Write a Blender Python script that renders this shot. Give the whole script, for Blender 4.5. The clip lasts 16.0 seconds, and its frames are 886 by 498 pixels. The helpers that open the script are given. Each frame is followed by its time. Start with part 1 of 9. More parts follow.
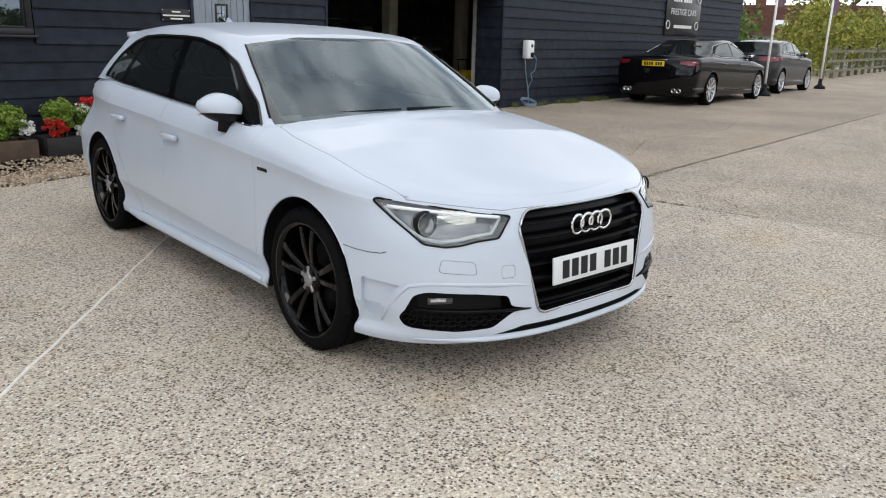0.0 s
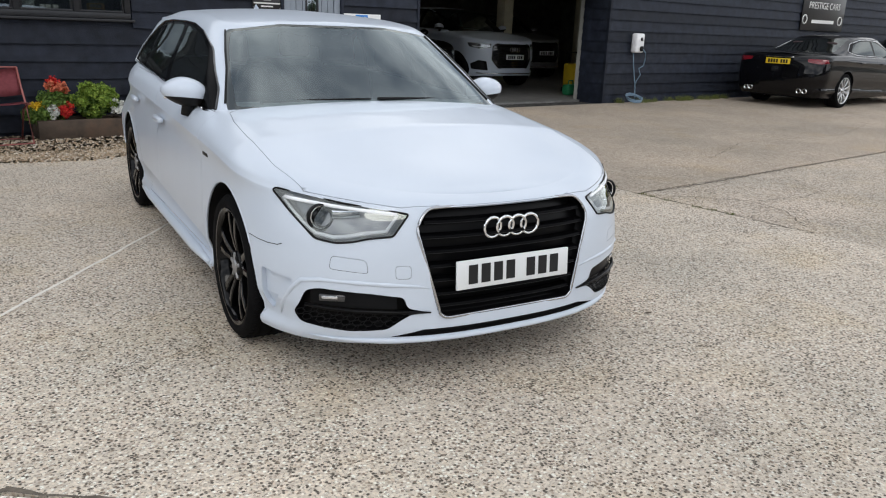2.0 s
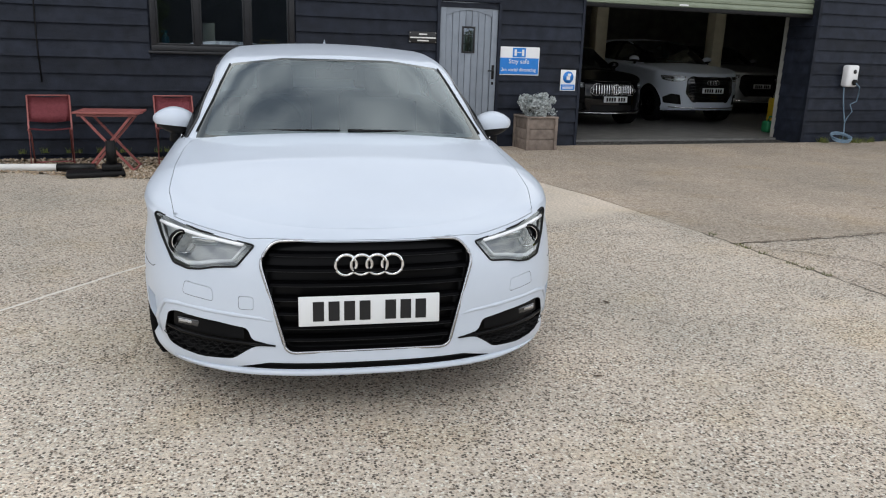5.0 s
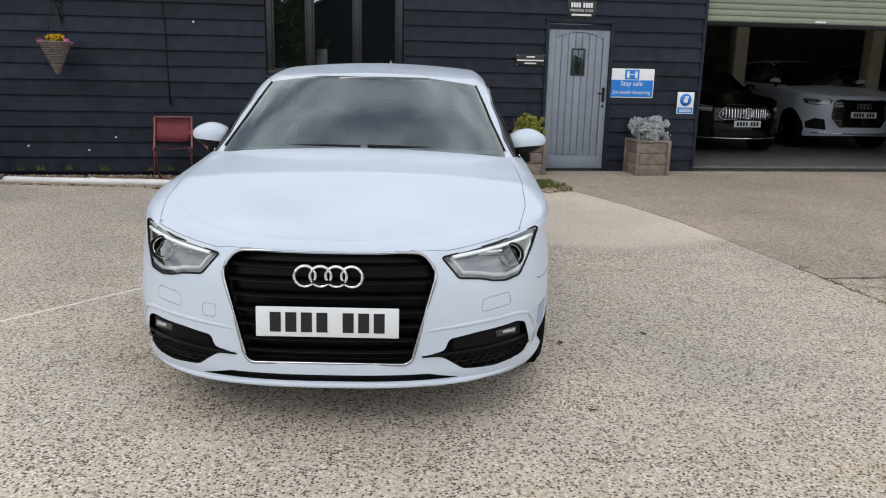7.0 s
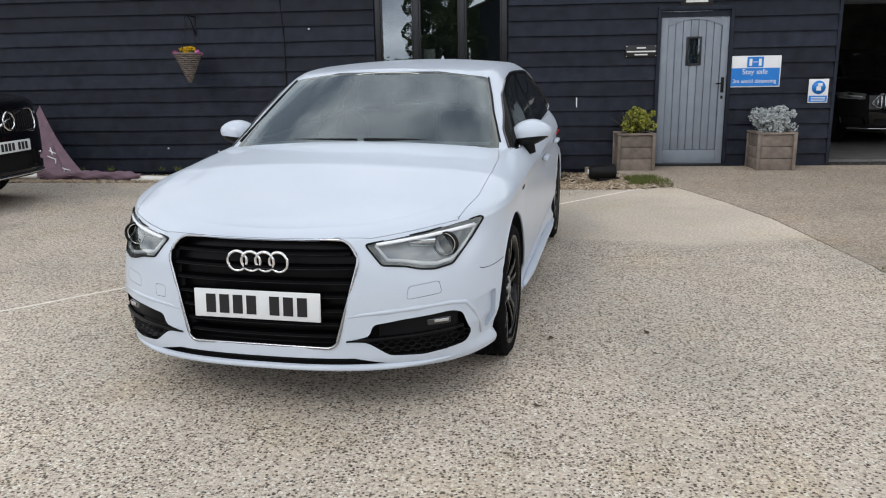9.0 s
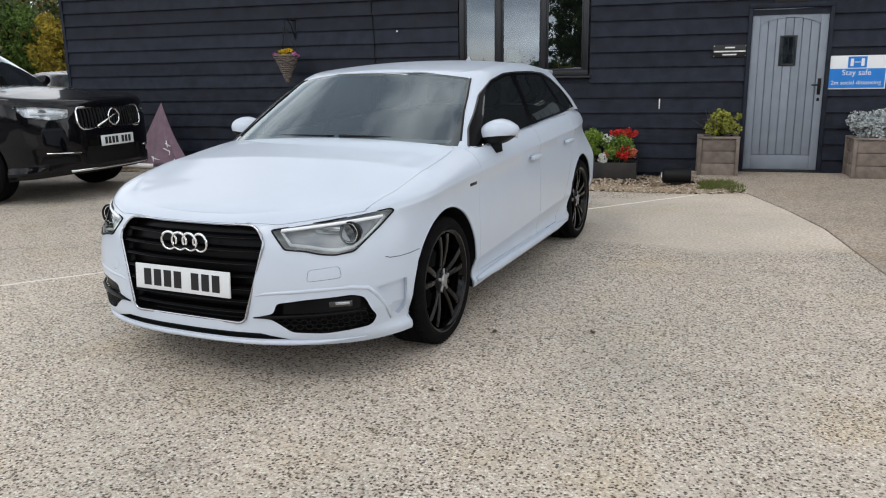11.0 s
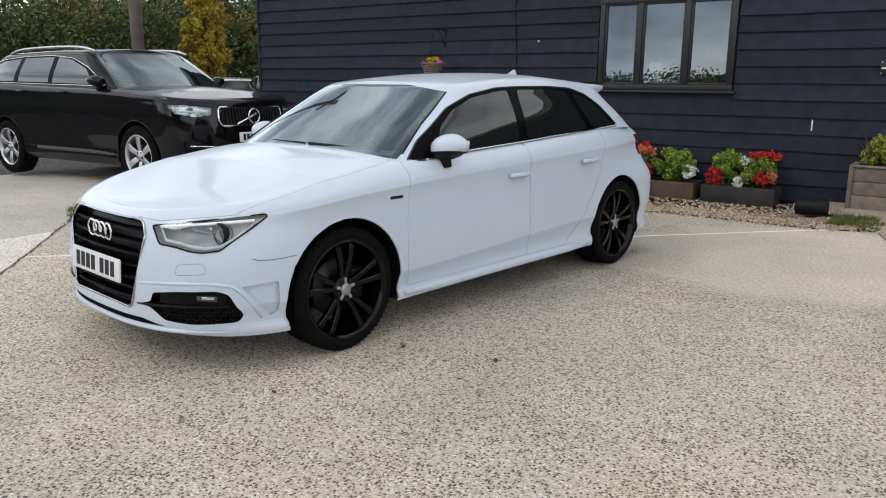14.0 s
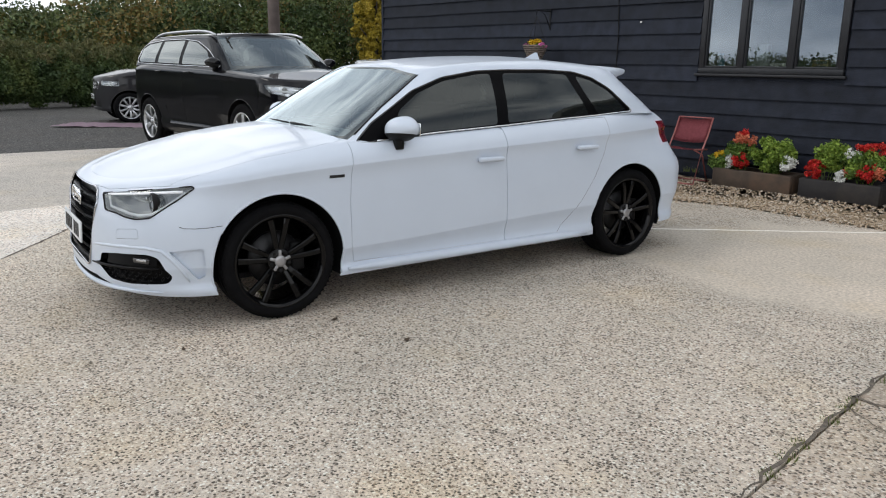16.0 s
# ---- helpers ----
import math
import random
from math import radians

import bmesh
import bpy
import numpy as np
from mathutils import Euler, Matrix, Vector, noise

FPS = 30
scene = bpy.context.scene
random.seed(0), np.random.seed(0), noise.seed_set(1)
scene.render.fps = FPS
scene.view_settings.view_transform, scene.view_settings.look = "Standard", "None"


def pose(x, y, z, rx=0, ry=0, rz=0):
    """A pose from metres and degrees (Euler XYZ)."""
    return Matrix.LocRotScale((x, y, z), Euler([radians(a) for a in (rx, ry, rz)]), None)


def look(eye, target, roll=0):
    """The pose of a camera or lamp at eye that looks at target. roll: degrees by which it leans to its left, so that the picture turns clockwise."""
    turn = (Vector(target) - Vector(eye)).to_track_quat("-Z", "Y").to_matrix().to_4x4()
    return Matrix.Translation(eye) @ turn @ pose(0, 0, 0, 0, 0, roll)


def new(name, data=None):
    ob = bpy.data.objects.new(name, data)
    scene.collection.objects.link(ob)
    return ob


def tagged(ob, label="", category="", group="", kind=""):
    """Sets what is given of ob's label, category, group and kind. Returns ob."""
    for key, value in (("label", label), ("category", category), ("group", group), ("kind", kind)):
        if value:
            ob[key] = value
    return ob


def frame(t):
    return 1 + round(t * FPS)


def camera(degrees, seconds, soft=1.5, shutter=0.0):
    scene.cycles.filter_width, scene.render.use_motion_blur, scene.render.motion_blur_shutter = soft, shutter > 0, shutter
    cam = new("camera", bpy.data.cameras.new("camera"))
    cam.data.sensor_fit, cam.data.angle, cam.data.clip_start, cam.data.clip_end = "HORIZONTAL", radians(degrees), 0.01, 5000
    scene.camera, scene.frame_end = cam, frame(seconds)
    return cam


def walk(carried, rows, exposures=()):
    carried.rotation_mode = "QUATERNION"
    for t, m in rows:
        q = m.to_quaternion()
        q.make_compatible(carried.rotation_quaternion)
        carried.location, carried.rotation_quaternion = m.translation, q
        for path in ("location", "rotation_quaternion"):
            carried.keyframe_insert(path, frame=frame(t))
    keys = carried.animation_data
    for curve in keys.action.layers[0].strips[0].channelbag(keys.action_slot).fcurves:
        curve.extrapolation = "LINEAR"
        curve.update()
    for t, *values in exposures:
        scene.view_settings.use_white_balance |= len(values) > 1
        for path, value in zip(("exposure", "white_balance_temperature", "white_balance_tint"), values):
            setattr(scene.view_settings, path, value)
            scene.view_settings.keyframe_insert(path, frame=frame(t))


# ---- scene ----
from mathutils.bvhtree import BVHTree
cam = camera(60.6, 16.0, soft=1.1)
PATH = [
    (0, (0.552, 0.556, 1.337), (1.997, 1.831, 0.8), 1.4),
    (0.5, (0.729, 0.38, 1.342), (2.122, 1.704, 0.788), 1.7),
    (1, (0.887, 0.237, 1.342), (2.218, 1.619, 0.779), 2.4),
    (1.5, (1.114, 0.164, 1.351), (2.375, 1.609, 0.784), 2.6),
    (2, (1.292, 0.053, 1.352), (2.475, 1.562, 0.784), 2.3),
    (2.5, (1.538, -0.081, 1.371), (2.634, 1.49, 0.796), 1.7),
    (3, (1.809, -0.107, 1.359), (2.814, 1.523, 0.78), 1.4),
    (3.5, (2.075, -0.193, 1.371), (2.983, 1.494, 0.797), 1.4),
    (4, (2.275, -0.356, 1.388), (3.091, 1.38, 0.824), 2.1),
    (4.2, (2.348, -0.392, 1.402), (3.127, 1.365, 0.847), 2.0),
    (6.3, (2.988, -0.607, 1.386), (3.412, 1.292, 0.925), 1.5),
    (6.5, (3.064, -0.61, 1.372), (3.446, 1.3, 0.914), 1.3),
    (7, (3.283, -0.575, 1.357), (3.551, 1.354, 0.901), 1.2),
    (7.5, (3.503, -0.645, 1.347), (3.653, 1.296, 0.889), 0.8),
    (8, (3.744, -0.717, 1.361), (3.777, 1.229, 0.901), 0.2),
    (8.5, (3.965, -0.673, 1.334), (3.889, 1.272, 0.875), -0.5),
    (9, (4.202, -0.624, 1.318), (4.024, 1.315, 0.862), -1.0),
    (9.2, (4.314, -0.652, 1.302), (4.091, 1.284, 0.852), -1.4),
    (11.3, (5.348, -0.63, 1.306), (4.74, 1.223, 0.864), -0.9),
    (11.5, (5.436, -0.625, 1.305), (4.791, 1.218, 0.873), -0.9),
    (12, (5.671, -0.517, 1.3), (4.939, 1.298, 0.885), -0.2),
    (12.5, (5.94, -0.433, 1.334), (5.116, 1.343, 0.929), 0.6),
    (13, (6.226, -0.363, 1.352), (5.311, 1.369, 0.948), 0.9),
    (13.5, (6.449, -0.144, 1.334), (5.435, 1.53, 0.919), 0.7),
    (14, (6.676, 0.082, 1.334), (5.565, 1.689, 0.905), 0.5),
    (14.5, (6.91, 0.325, 1.327), (5.71, 1.862, 0.881), 0.5),
    (15, (7.111, 0.539, 1.325), (5.824, 1.999, 0.861), 0.6),
    (15.5, (7.361, 0.734, 1.359), (5.988, 2.109, 0.885), 0.6),
    (16, (7.674, 0.866, 1.355), (6.227, 2.161, 0.877), 0.7),
]
walk(cam, [(t, look(eye, target, roll)) for t, eye, target, roll in PATH])

# ---- light ----
SUN_AZ, SUN_EL = 238.0, 46.0          # degrees: azimuth counter-clockwise from +x, elevation


def build_world():
    w = bpy.data.worlds.new("sky")
    scene.world = w
    w.use_nodes = True
    nt = w.node_tree
    nt.nodes.clear()
    out = nt.nodes.new("ShaderNodeOutputWorld")
    bg = nt.nodes.new("ShaderNodeBackground")
    sky = nt.nodes.new("ShaderNodeTexSky")
    sky.sky_type = "NISHITA"
    sky.sun_disc = False
    sky.sun_elevation, sky.sun_rotation = radians(SUN_EL), radians(90 - SUN_AZ)
    tc = nt.nodes.new("ShaderNodeTexCoord")
    mp = nt.nodes.new("ShaderNodeMapping")
    mp.inputs["Scale"].default_value = (1.0, 1.0, 2.6)
    nz = nt.nodes.new("ShaderNodeTexNoise")
    nz.inputs["Scale"].default_value, nz.inputs["Detail"].default_value, nz.inputs["Roughness"].default_value = 2.3, 7, 0.55
    ramp = nt.nodes.new("ShaderNodeValToRGB")
    ramp.color_ramp.elements[0].position, ramp.color_ramp.elements[1].position = 0.20, 0.40
    nz2 = nt.nodes.new("ShaderNodeTexNoise")
    nz2.inputs["Scale"].default_value, nz2.inputs["Detail"].default_value = 3.6, 6
    cloud = nt.nodes.new("ShaderNodeValToRGB")
    cloud.color_ramp.elements[0].position, cloud.color_ramp.elements[1].position = 0.36, 0.63
    cloud.color_ramp.elements[0].color = (3.1, 3.5, 4.2, 1)
    cloud.color_ramp.elements[1].color = (10.8, 10.95, 11.2, 1)
    mix = nt.nodes.new("ShaderNodeMix")
    mix.data_type = "RGBA"
    L = nt.links.new
    L(tc.outputs["Generated"], mp.inputs["Vector"])
    L(mp.outputs[0], nz.inputs["Vector"])
    L(mp.outputs[0], nz2.inputs["Vector"])
    L(nz.outputs["Fac"], ramp.inputs["Fac"])
    L(nz2.outputs["Fac"], cloud.inputs["Fac"])
    L(ramp.outputs["Color"], mix.inputs["Factor"])
    L(sky.outputs["Color"], mix.inputs["A"])
    L(cloud.outputs["Color"], mix.inputs["B"])
    # overcast haze: paler towards the horizon all round
    sep = nt.nodes.new("ShaderNodeSeparateXYZ")
    haze = nt.nodes.new("ShaderNodeMapRange")
    for k, v in zip(("From Min", "From Max", "To Min", "To Max"), (0.0, 0.85, 1.52, 0.93)):
        haze.inputs[k].default_value = v
    sc = nt.nodes.new("ShaderNodeVectorMath")
    sc.operation = "SCALE"
    L(tc.outputs["Generated"], sep.inputs[0])
    L(sep.outputs["Z"], haze.inputs["Value"])
    L(mix.outputs["Result"], sc.inputs[0])
    L(haze.outputs[0], sc.inputs["Scale"])
    L(sc.outputs[0], bg.inputs["Color"])
    bg.inputs["Strength"].default_value = 0.142
    L(bg.outputs[0], out.inputs["Surface"])
    d = bpy.data.lights.new("sun", "SUN")
    d.energy, d.angle, d.color = 0.62, radians(22), (1.0, 0.96, 0.9)
    s = new("sun", d)
    a, e = radians(SUN_AZ), radians(SUN_EL)
    way = Vector((math.cos(a) * math.cos(e), math.sin(a) * math.cos(e), math.sin(e)))
    s.matrix_world = look(way * 60, (0, 0, 0))


build_world()

# ---- materials ----


def material(name, color, rough=0.5, metal=0.0, coat=0.0, spec=0.5, noise_scale=0, amount=0.0, bump=0.0, bump_scale=40, ior=1.45, random_value=0.0, stain=0.0, stain_scale=1.2, stain_color=None):
    """Principled surface with grain, wear at a larger scale, fine relief and a spread of tone from piece to piece."""
    m = bpy.data.materials.new(name)
    m.use_nodes = True
    nt = m.node_tree
    b = nt.nodes["Principled BSDF"]
    L = nt.links.new
    b.inputs["Base Color"].default_value = (*color, 1)
    b.inputs["Roughness"].default_value, b.inputs["Metallic"].default_value = rough, metal
    b.inputs["Coat Weight"].default_value, b.inputs["Coat Roughness"].default_value = coat, 0.04
    b.inputs["Specular IOR Level"].default_value, b.inputs["IOR"].default_value = spec, ior
    tc = nt.nodes.new("ShaderNodeTexCoord")
    last = None
    if amount:
        nz = nt.nodes.new("ShaderNodeTexNoise")
        nz.inputs["Scale"].default_value, nz.inputs["Detail"].default_value = noise_scale, 6
        L(tc.outputs["Object"], nz.inputs["Vector"])
        r = nt.nodes.new("ShaderNodeMapRange")
        r.inputs["From Min"].default_value, r.inputs["From Max"].default_value = 0.3, 0.7
        r.inputs["To Min"].default_value, r.inputs["To Max"].default_value = 1 - amount, 1 + amount
        L(nz.outputs["Fac"], r.inputs["Value"])
        last = r.outputs[0]
    if random_value:
        oi = nt.nodes.new("ShaderNodeObjectInfo")
        r = nt.nodes.new("ShaderNodeMapRange")
        r.inputs["To Min"].default_value, r.inputs["To Max"].default_value = 1 - random_value, 1 + random_value
        L(oi.outputs["Random"], r.inputs["Value"])
        if last:
            mu = nt.nodes.new("ShaderNodeMath")
            mu.operation = "MULTIPLY"
            L(last, mu.inputs[0]), L(r.outputs[0], mu.inputs[1])
            last = mu.outputs[0]
        else:
            last = r.outputs[0]
    col = None
    if last:
        sc = nt.nodes.new("ShaderNodeVectorMath")
        sc.operation = "SCALE"
        sc.inputs[0].default_value = color
        L(last, sc.inputs["Scale"])
        col = sc.outputs[0]
    if stain:
        nz = nt.nodes.new("ShaderNodeTexNoise")
        nz.inputs["Scale"].default_value, nz.inputs["Detail"].default_value, nz.inputs["Roughness"].default_value = stain_scale, 8, 0.65
        L(tc.outputs["Object"], nz.inputs["Vector"])
        r = nt.nodes.new("ShaderNodeMapRange")
        r.inputs["From Min"].default_value, r.inputs["From Max"].default_value = 0.5, 0.68
        r.inputs["To Max"].default_value = stain
        L(nz.outputs["Fac"], r.inputs["Value"])
        mx = nt.nodes.new("ShaderNodeMix")
        mx.data_type = "RGBA"
        L(r.outputs[0], mx.inputs["Factor"])
        if col:
            L(col, mx.inputs["A"])
        else:
            mx.inputs["A"].default_value = (*color, 1)
        mx.inputs["B"].default_value = (*(stain_color or [c * 0.5 for c in color]), 1)
        col = mx.outputs["Result"]
    if col:
        L(col, b.inputs["Base Color"])
    if bump:
        nz = nt.nodes.new("ShaderNodeTexNoise")
        nz.inputs["Scale"].default_value, nz.inputs["Detail"].default_value = bump_scale, 5
        L(tc.outputs["Object"], nz.inputs["Vector"])
        bp = nt.nodes.new("ShaderNodeBump")
        bp.inputs["Strength"].default_value, bp.inputs["Distance"].default_value = bump, 0.01
        L(nz.outputs["Fac"], bp.inputs["Height"])
        L(bp.outputs[0], b.inputs["Normal"])
    return m


def glass(name, tint, rough=0.0, see=0.5, shine=(1.5, 0.02), gloss=(0.9, 0.95, 0.93)):
    """A dark or clear pane: part of the light goes straight through, tinted, the rest is a clear gloss over black."""
    m = bpy.data.materials.new(name)
    m.use_nodes = True
    nt = m.node_tree
    nt.nodes.clear()
    out = nt.nodes.new("ShaderNodeOutputMaterial")
    tr = nt.nodes.new("ShaderNodeBsdfTransparent")
    tr.inputs["Color"].default_value = (*tint, 1)
    dk = nt.nodes.new("ShaderNodeBsdfDiffuse")
    dk.inputs["Color"].default_value = (0.012, 0.014, 0.014, 1)
    gl = nt.nodes.new("ShaderNodeBsdfGlossy")
    gl.inputs["Roughness"].default_value = rough
    gl.inputs["Color"].default_value = (*gloss, 1)
    fr = nt.nodes.new("ShaderNodeFresnel")
    fr.inputs["IOR"].default_value = 1.55
    boost = nt.nodes.new("ShaderNodeMath")
    boost.operation = "MULTIPLY_ADD"
    boost.inputs[1].default_value, boost.inputs[2].default_value = shine
    boost.use_clamp = True
    a, b = nt.nodes.new("ShaderNodeMixShader"), nt.nodes.new("ShaderNodeMixShader")
    a.inputs[0].default_value = see
    L = nt.links.new
    L(dk.outputs[0], a.inputs[1]), L(tr.outputs[0], a.inputs[2])
    L(fr.outputs[0], boost.inputs[0]), L(boost.outputs[0], b.inputs[0])
    L(a.outputs[0], b.inputs[1]), L(gl.outputs[0], b.inputs[2])
    L(b.outputs[0], out.inputs["Surface"])
    return m


def aggregate(name, base, stones, scale, share, patches=(), worn=(), relief=0.6, pits=0.5):
    """Exposed-aggregate concrete: small stones of several tones packed in cement, with pits between them, worn and stained at larger scales."""
    m = bpy.data.materials.new(name)
    m.use_nodes = True
    nt = m.node_tree
    b = nt.nodes["Principled BSDF"]
    b.inputs["Roughness"].default_value = 0.85
    b.inputs["Specular IOR Level"].default_value = 0.25
    L = nt.links.new
    tc = nt.nodes.new("ShaderNodeTexCoord")

    def noise(sc, detail=5, rough=0.55, vec=None):
        n = nt.nodes.new("ShaderNodeTexNoise")
        n.inputs["Scale"].default_value, n.inputs["Detail"].default_value, n.inputs["Roughness"].default_value = sc, detail, rough
        L(vec or tc.outputs["Object"], n.inputs["Vector"])
        return n

    def span(src, a0, a1, b0, b1):
        r = nt.nodes.new("ShaderNodeMapRange")
        for k, v in zip(("From Min", "From Max", "To Min", "To Max"), (a0, a1, b0, b1)):
            r.inputs[k].default_value = v
        L(src, r.inputs["Value"])
        return r.outputs[0]

    def maths(op, x, y):
        n = nt.nodes.new("ShaderNodeMath")
        n.operation = op
        for k, v in enumerate((x, y)):
            if isinstance(v, (int, float)):
                n.inputs[k].default_value = v
            else:
                L(v, n.inputs[k])
        return n.outputs[0]

    def blend(fac, x, y, mode="MIX"):
        n = nt.nodes.new("ShaderNodeMix")
        n.data_type = "RGBA"
        n.blend_type = mode
        if isinstance(fac, (int, float)):
            n.inputs["Factor"].default_value = fac
        else:
            L(fac, n.inputs["Factor"])
        for k, v in (("A", x), ("B", y)):
            if isinstance(v, tuple):
                n.inputs[k].default_value = (*v, 1)
            else:
                L(v, n.inputs[k])
        return n.outputs["Result"]
    # ragged stones: the cells are bent by a fine noise
    wob = noise(scale * 0.9, 2)
    off = nt.nodes.new("ShaderNodeVectorMath")
    off.operation = "MULTIPLY_ADD"
    off.inputs[1].default_value = (0.55 / scale, 0.55 / scale, 0)
    L(wob.outputs["Color"], off.inputs[0]), L(tc.outputs["Object"], off.inputs[2])
    vo = nt.nodes.new("ShaderNodeTexVoronoi")
    vo.voronoi_dimensions = "2D"
    vo.inputs["Scale"].default_value = scale
    L(off.outputs[0], vo.inputs["Vector"])
    pick = nt.nodes.new("ShaderNodeSeparateColor")
    L(vo.outputs["Color"], pick.inputs[0])
    ramp = nt.nodes.new("ShaderNodeValToRGB")
    ramp.color_ramp.interpolation = "CONSTANT"
    e = ramp.color_ramp.elements
    e[0].position, e[0].color = 0, (*stones[0], 1)
    e[1].position, e[1].color = 1 / len(stones), (*stones[1], 1)
    for i in range(2, len(stones)):
        n = e.new(i / len(stones))
        n.color = (*stones[i], 1)
    L(pick.outputs[0], ramp.inputs["Fac"])
    edge = span(vo.outputs["Distance"], 0.34, 0.56, 1, 0)
    medium = noise(3.2, 6, 0.6)
    thick = span(medium.outputs["Fac"], 0.35, 0.65, share * 0.7, min(1, share * 1.25))
    few = maths("LESS_THAN", pick.outputs[1], thick)
    fac = maths("MULTIPLY", edge, few)
    fine = noise(scale * 0.55, 6)
    ground = blend(span(fine.outputs["Fac"], 0.35, 0.65, 0, 1), tuple(c * 0.72 for c in base), tuple(c * 1.14 for c in base))
    less = None
    for px, py, rx, ry, turn, keep in patches:
        # a worn, smooth cement area with a ragged edge
        mp = nt.nodes.new("ShaderNodeMapping")
        mp.vector_type = "TEXTURE"
        mp.inputs["Location"].default_value, mp.inputs["Rotation"].default_value = (px, py, 0), (0, 0, radians(turn))
        mp.inputs["Scale"].default_value = (rx, ry, 1)
        L(tc.outputs["Object"], mp.inputs["Vector"])
        ln = nt.nodes.new("ShaderNodeVectorMath")
        ln.operation = "LENGTH"
        L(mp.outputs[0], ln.inputs[0])
        rag = noise(1.6, 8)
        one = span(maths("ADD", maths("MULTIPLY", rag.outputs["Fac"], 0.7), ln.outputs["Value"]), 1.25, 1.42, keep, 1)
        less = one if less is None else maths("MULTIPLY", less, one)
    if less is not None:
        fac = maths("MULTIPLY", fac, less)
    # pits between the stones
    pit = noise(scale * 1.25, 3, 0.6)
    hole = maths("MULTIPLY", span(pit.outputs["Fac"], 0.54, 0.66, 0, pits), span(medium.outputs["Fac"], 0.3, 0.7, 0.55, 1.25))
    if less is not None:
        hole = maths("MULTIPLY", hole, less)
    col = blend(hole, blend(fac, ground, ramp.outputs["Color"]), tuple(c * 0.16 for c in base))
    # stains and worn, paler areas
    big = noise(0.55, 8, 0.6)
    col = blend(1.0, col, blend(span(big.outputs["Fac"], 0.32, 0.68, 0, 1), (0.80, 0.815, 0.80), (1.13, 1.10, 1.06)), "MULTIPLY")
    for px, py, rx, ry, turn, gain in worn:
        # an area with its colour multiplied by a gain, soft and ragged at its edge
        mp = nt.nodes.new("ShaderNodeMapping")
        mp.vector_type = "TEXTURE"
        mp.inputs["Location"].default_value, mp.inputs["Rotation"].default_value = (px, py, 0), (0, 0, radians(turn))
        mp.inputs["Scale"].default_value = (rx, ry, 1)
        L(tc.outputs["Object"], mp.inputs["Vector"])
        ln = nt.nodes.new("ShaderNodeVectorMath")
        ln.operation = "LENGTH"
        L(mp.outputs[0], ln.inputs[0])
        rag = noise(1.1, 7)
        col = blend(span(maths("ADD", maths("MULTIPLY", rag.outputs["Fac"], 0.8), ln.outputs["Value"]), 0.75, 1.55, 1, 0), col, blend(1.0, col, gain, "MULTIPLY"))
    hue = noise(1.4, 7, 0.6)
    col = blend(span(hue.outputs["Fac"], 0.52, 0.70, 0, 0.5), col, blend(1.0, col, (0.97, 0.90, 0.74), "MULTIPLY"))
    spot = noise(2.3, 9, 0.7)
    col = blend(span(spot.outputs["Fac"], 0.58, 0.72, 0, 0.42), col, tuple(c * 0.45 for c in base))
    L(col, b.inputs["Base Color"])
    bp = nt.nodes.new("ShaderNodeBump")
    bp.inputs["Strength"].default_value, bp.inputs["Distance"].default_value = relief, 0.006
    L(maths("SUBTRACT", fac, hole), bp.inputs["Height"])
    L(bp.outputs[0], b.inputs["Normal"])
    return m


WHITE_PAINT = material("white_car_paint", (0.535, 0.592, 0.672), 0.30, spec=0.3, coat=0.36, amount=0.02, noise_scale=3)
BLACK_PAINT = material("black_car_paint", (0.002, 0.002, 0.003), 0.35, spec=0.05, coat=0.62, amount=0.1, noise_scale=3)
GREY_PAINT = material("grey_car_paint", (0.022, 0.022, 0.024), 0.35, spec=0.2, coat=0.45, amount=0.1, noise_scale=3)
SILVER_PAINT = material("silver_car_paint", (0.35, 0.36, 0.37), 0.3, metal=0.5, coat=1.0, amount=0.05, noise_scale=3)
GLOSS_BLACK = material("gloss_black_plastic", (0.008, 0.008, 0.009), 0.12, coat=0.6, amount=0.1, noise_scale=9)
MATT_BLACK = material("matt_black_plastic", (0.006, 0.006, 0.0065), 0.55, spec=0.25, amount=0.2, noise_scale=20, bump=0.1, bump_scale=200)
RUBBER = material("tyre_rubber", (0.006, 0.006, 0.0065), 0.8, spec=0.06, amount=0.25, noise_scale=14, bump=0.15, bump_scale=120)
BLACK_ALLOY = material("gloss_black_alloy", (0.0025, 0.0025, 0.0028), 0.14, spec=0.12, coat=0.24, amount=0.1, noise_scale=9)
CAP_GREY = material("satin_grey_cap", (0.34, 0.34, 0.35), 0.35, metal=0.7, amount=0.1, noise_scale=30)
SILVER_ALLOY = material("silver_alloy", (0.55, 0.56, 0.57), 0.3, metal=0.85, amount=0.06, noise_scale=9)
CHROME = material("chrome", (0.8, 0.81, 0.82), 0.08, metal=1.0, amount=0.03, noise_scale=5)
STEEL = material("brake_steel", (0.035, 0.035, 0.036), 0.45, metal=0.9, amount=0.1, noise_scale=30)
LAMP_CHROME = material("lamp_reflector", (0.58, 0.59, 0.61), 0.25, metal=0.8, amount=0.1, noise_scale=20)
LIGHT_GUIDE = material("white_light_guide", (0.85, 0.87, 0.9), 0.2, amount=0.03, noise_scale=20)
TAIL_RED = material("red_lamp_lens", (0.16, 0.004, 0.010), 0.12, coat=1.0, amount=0.1, noise_scale=30)
PLATE_WHITE = material("plate_white", (0.68, 0.70, 0.71), 0.35, amount=0.03, noise_scale=8)
PLATE_YELLOW = material("plate_yellow", (0.72, 0.50, 0.02), 0.35, amount=0.03, noise_scale=8)
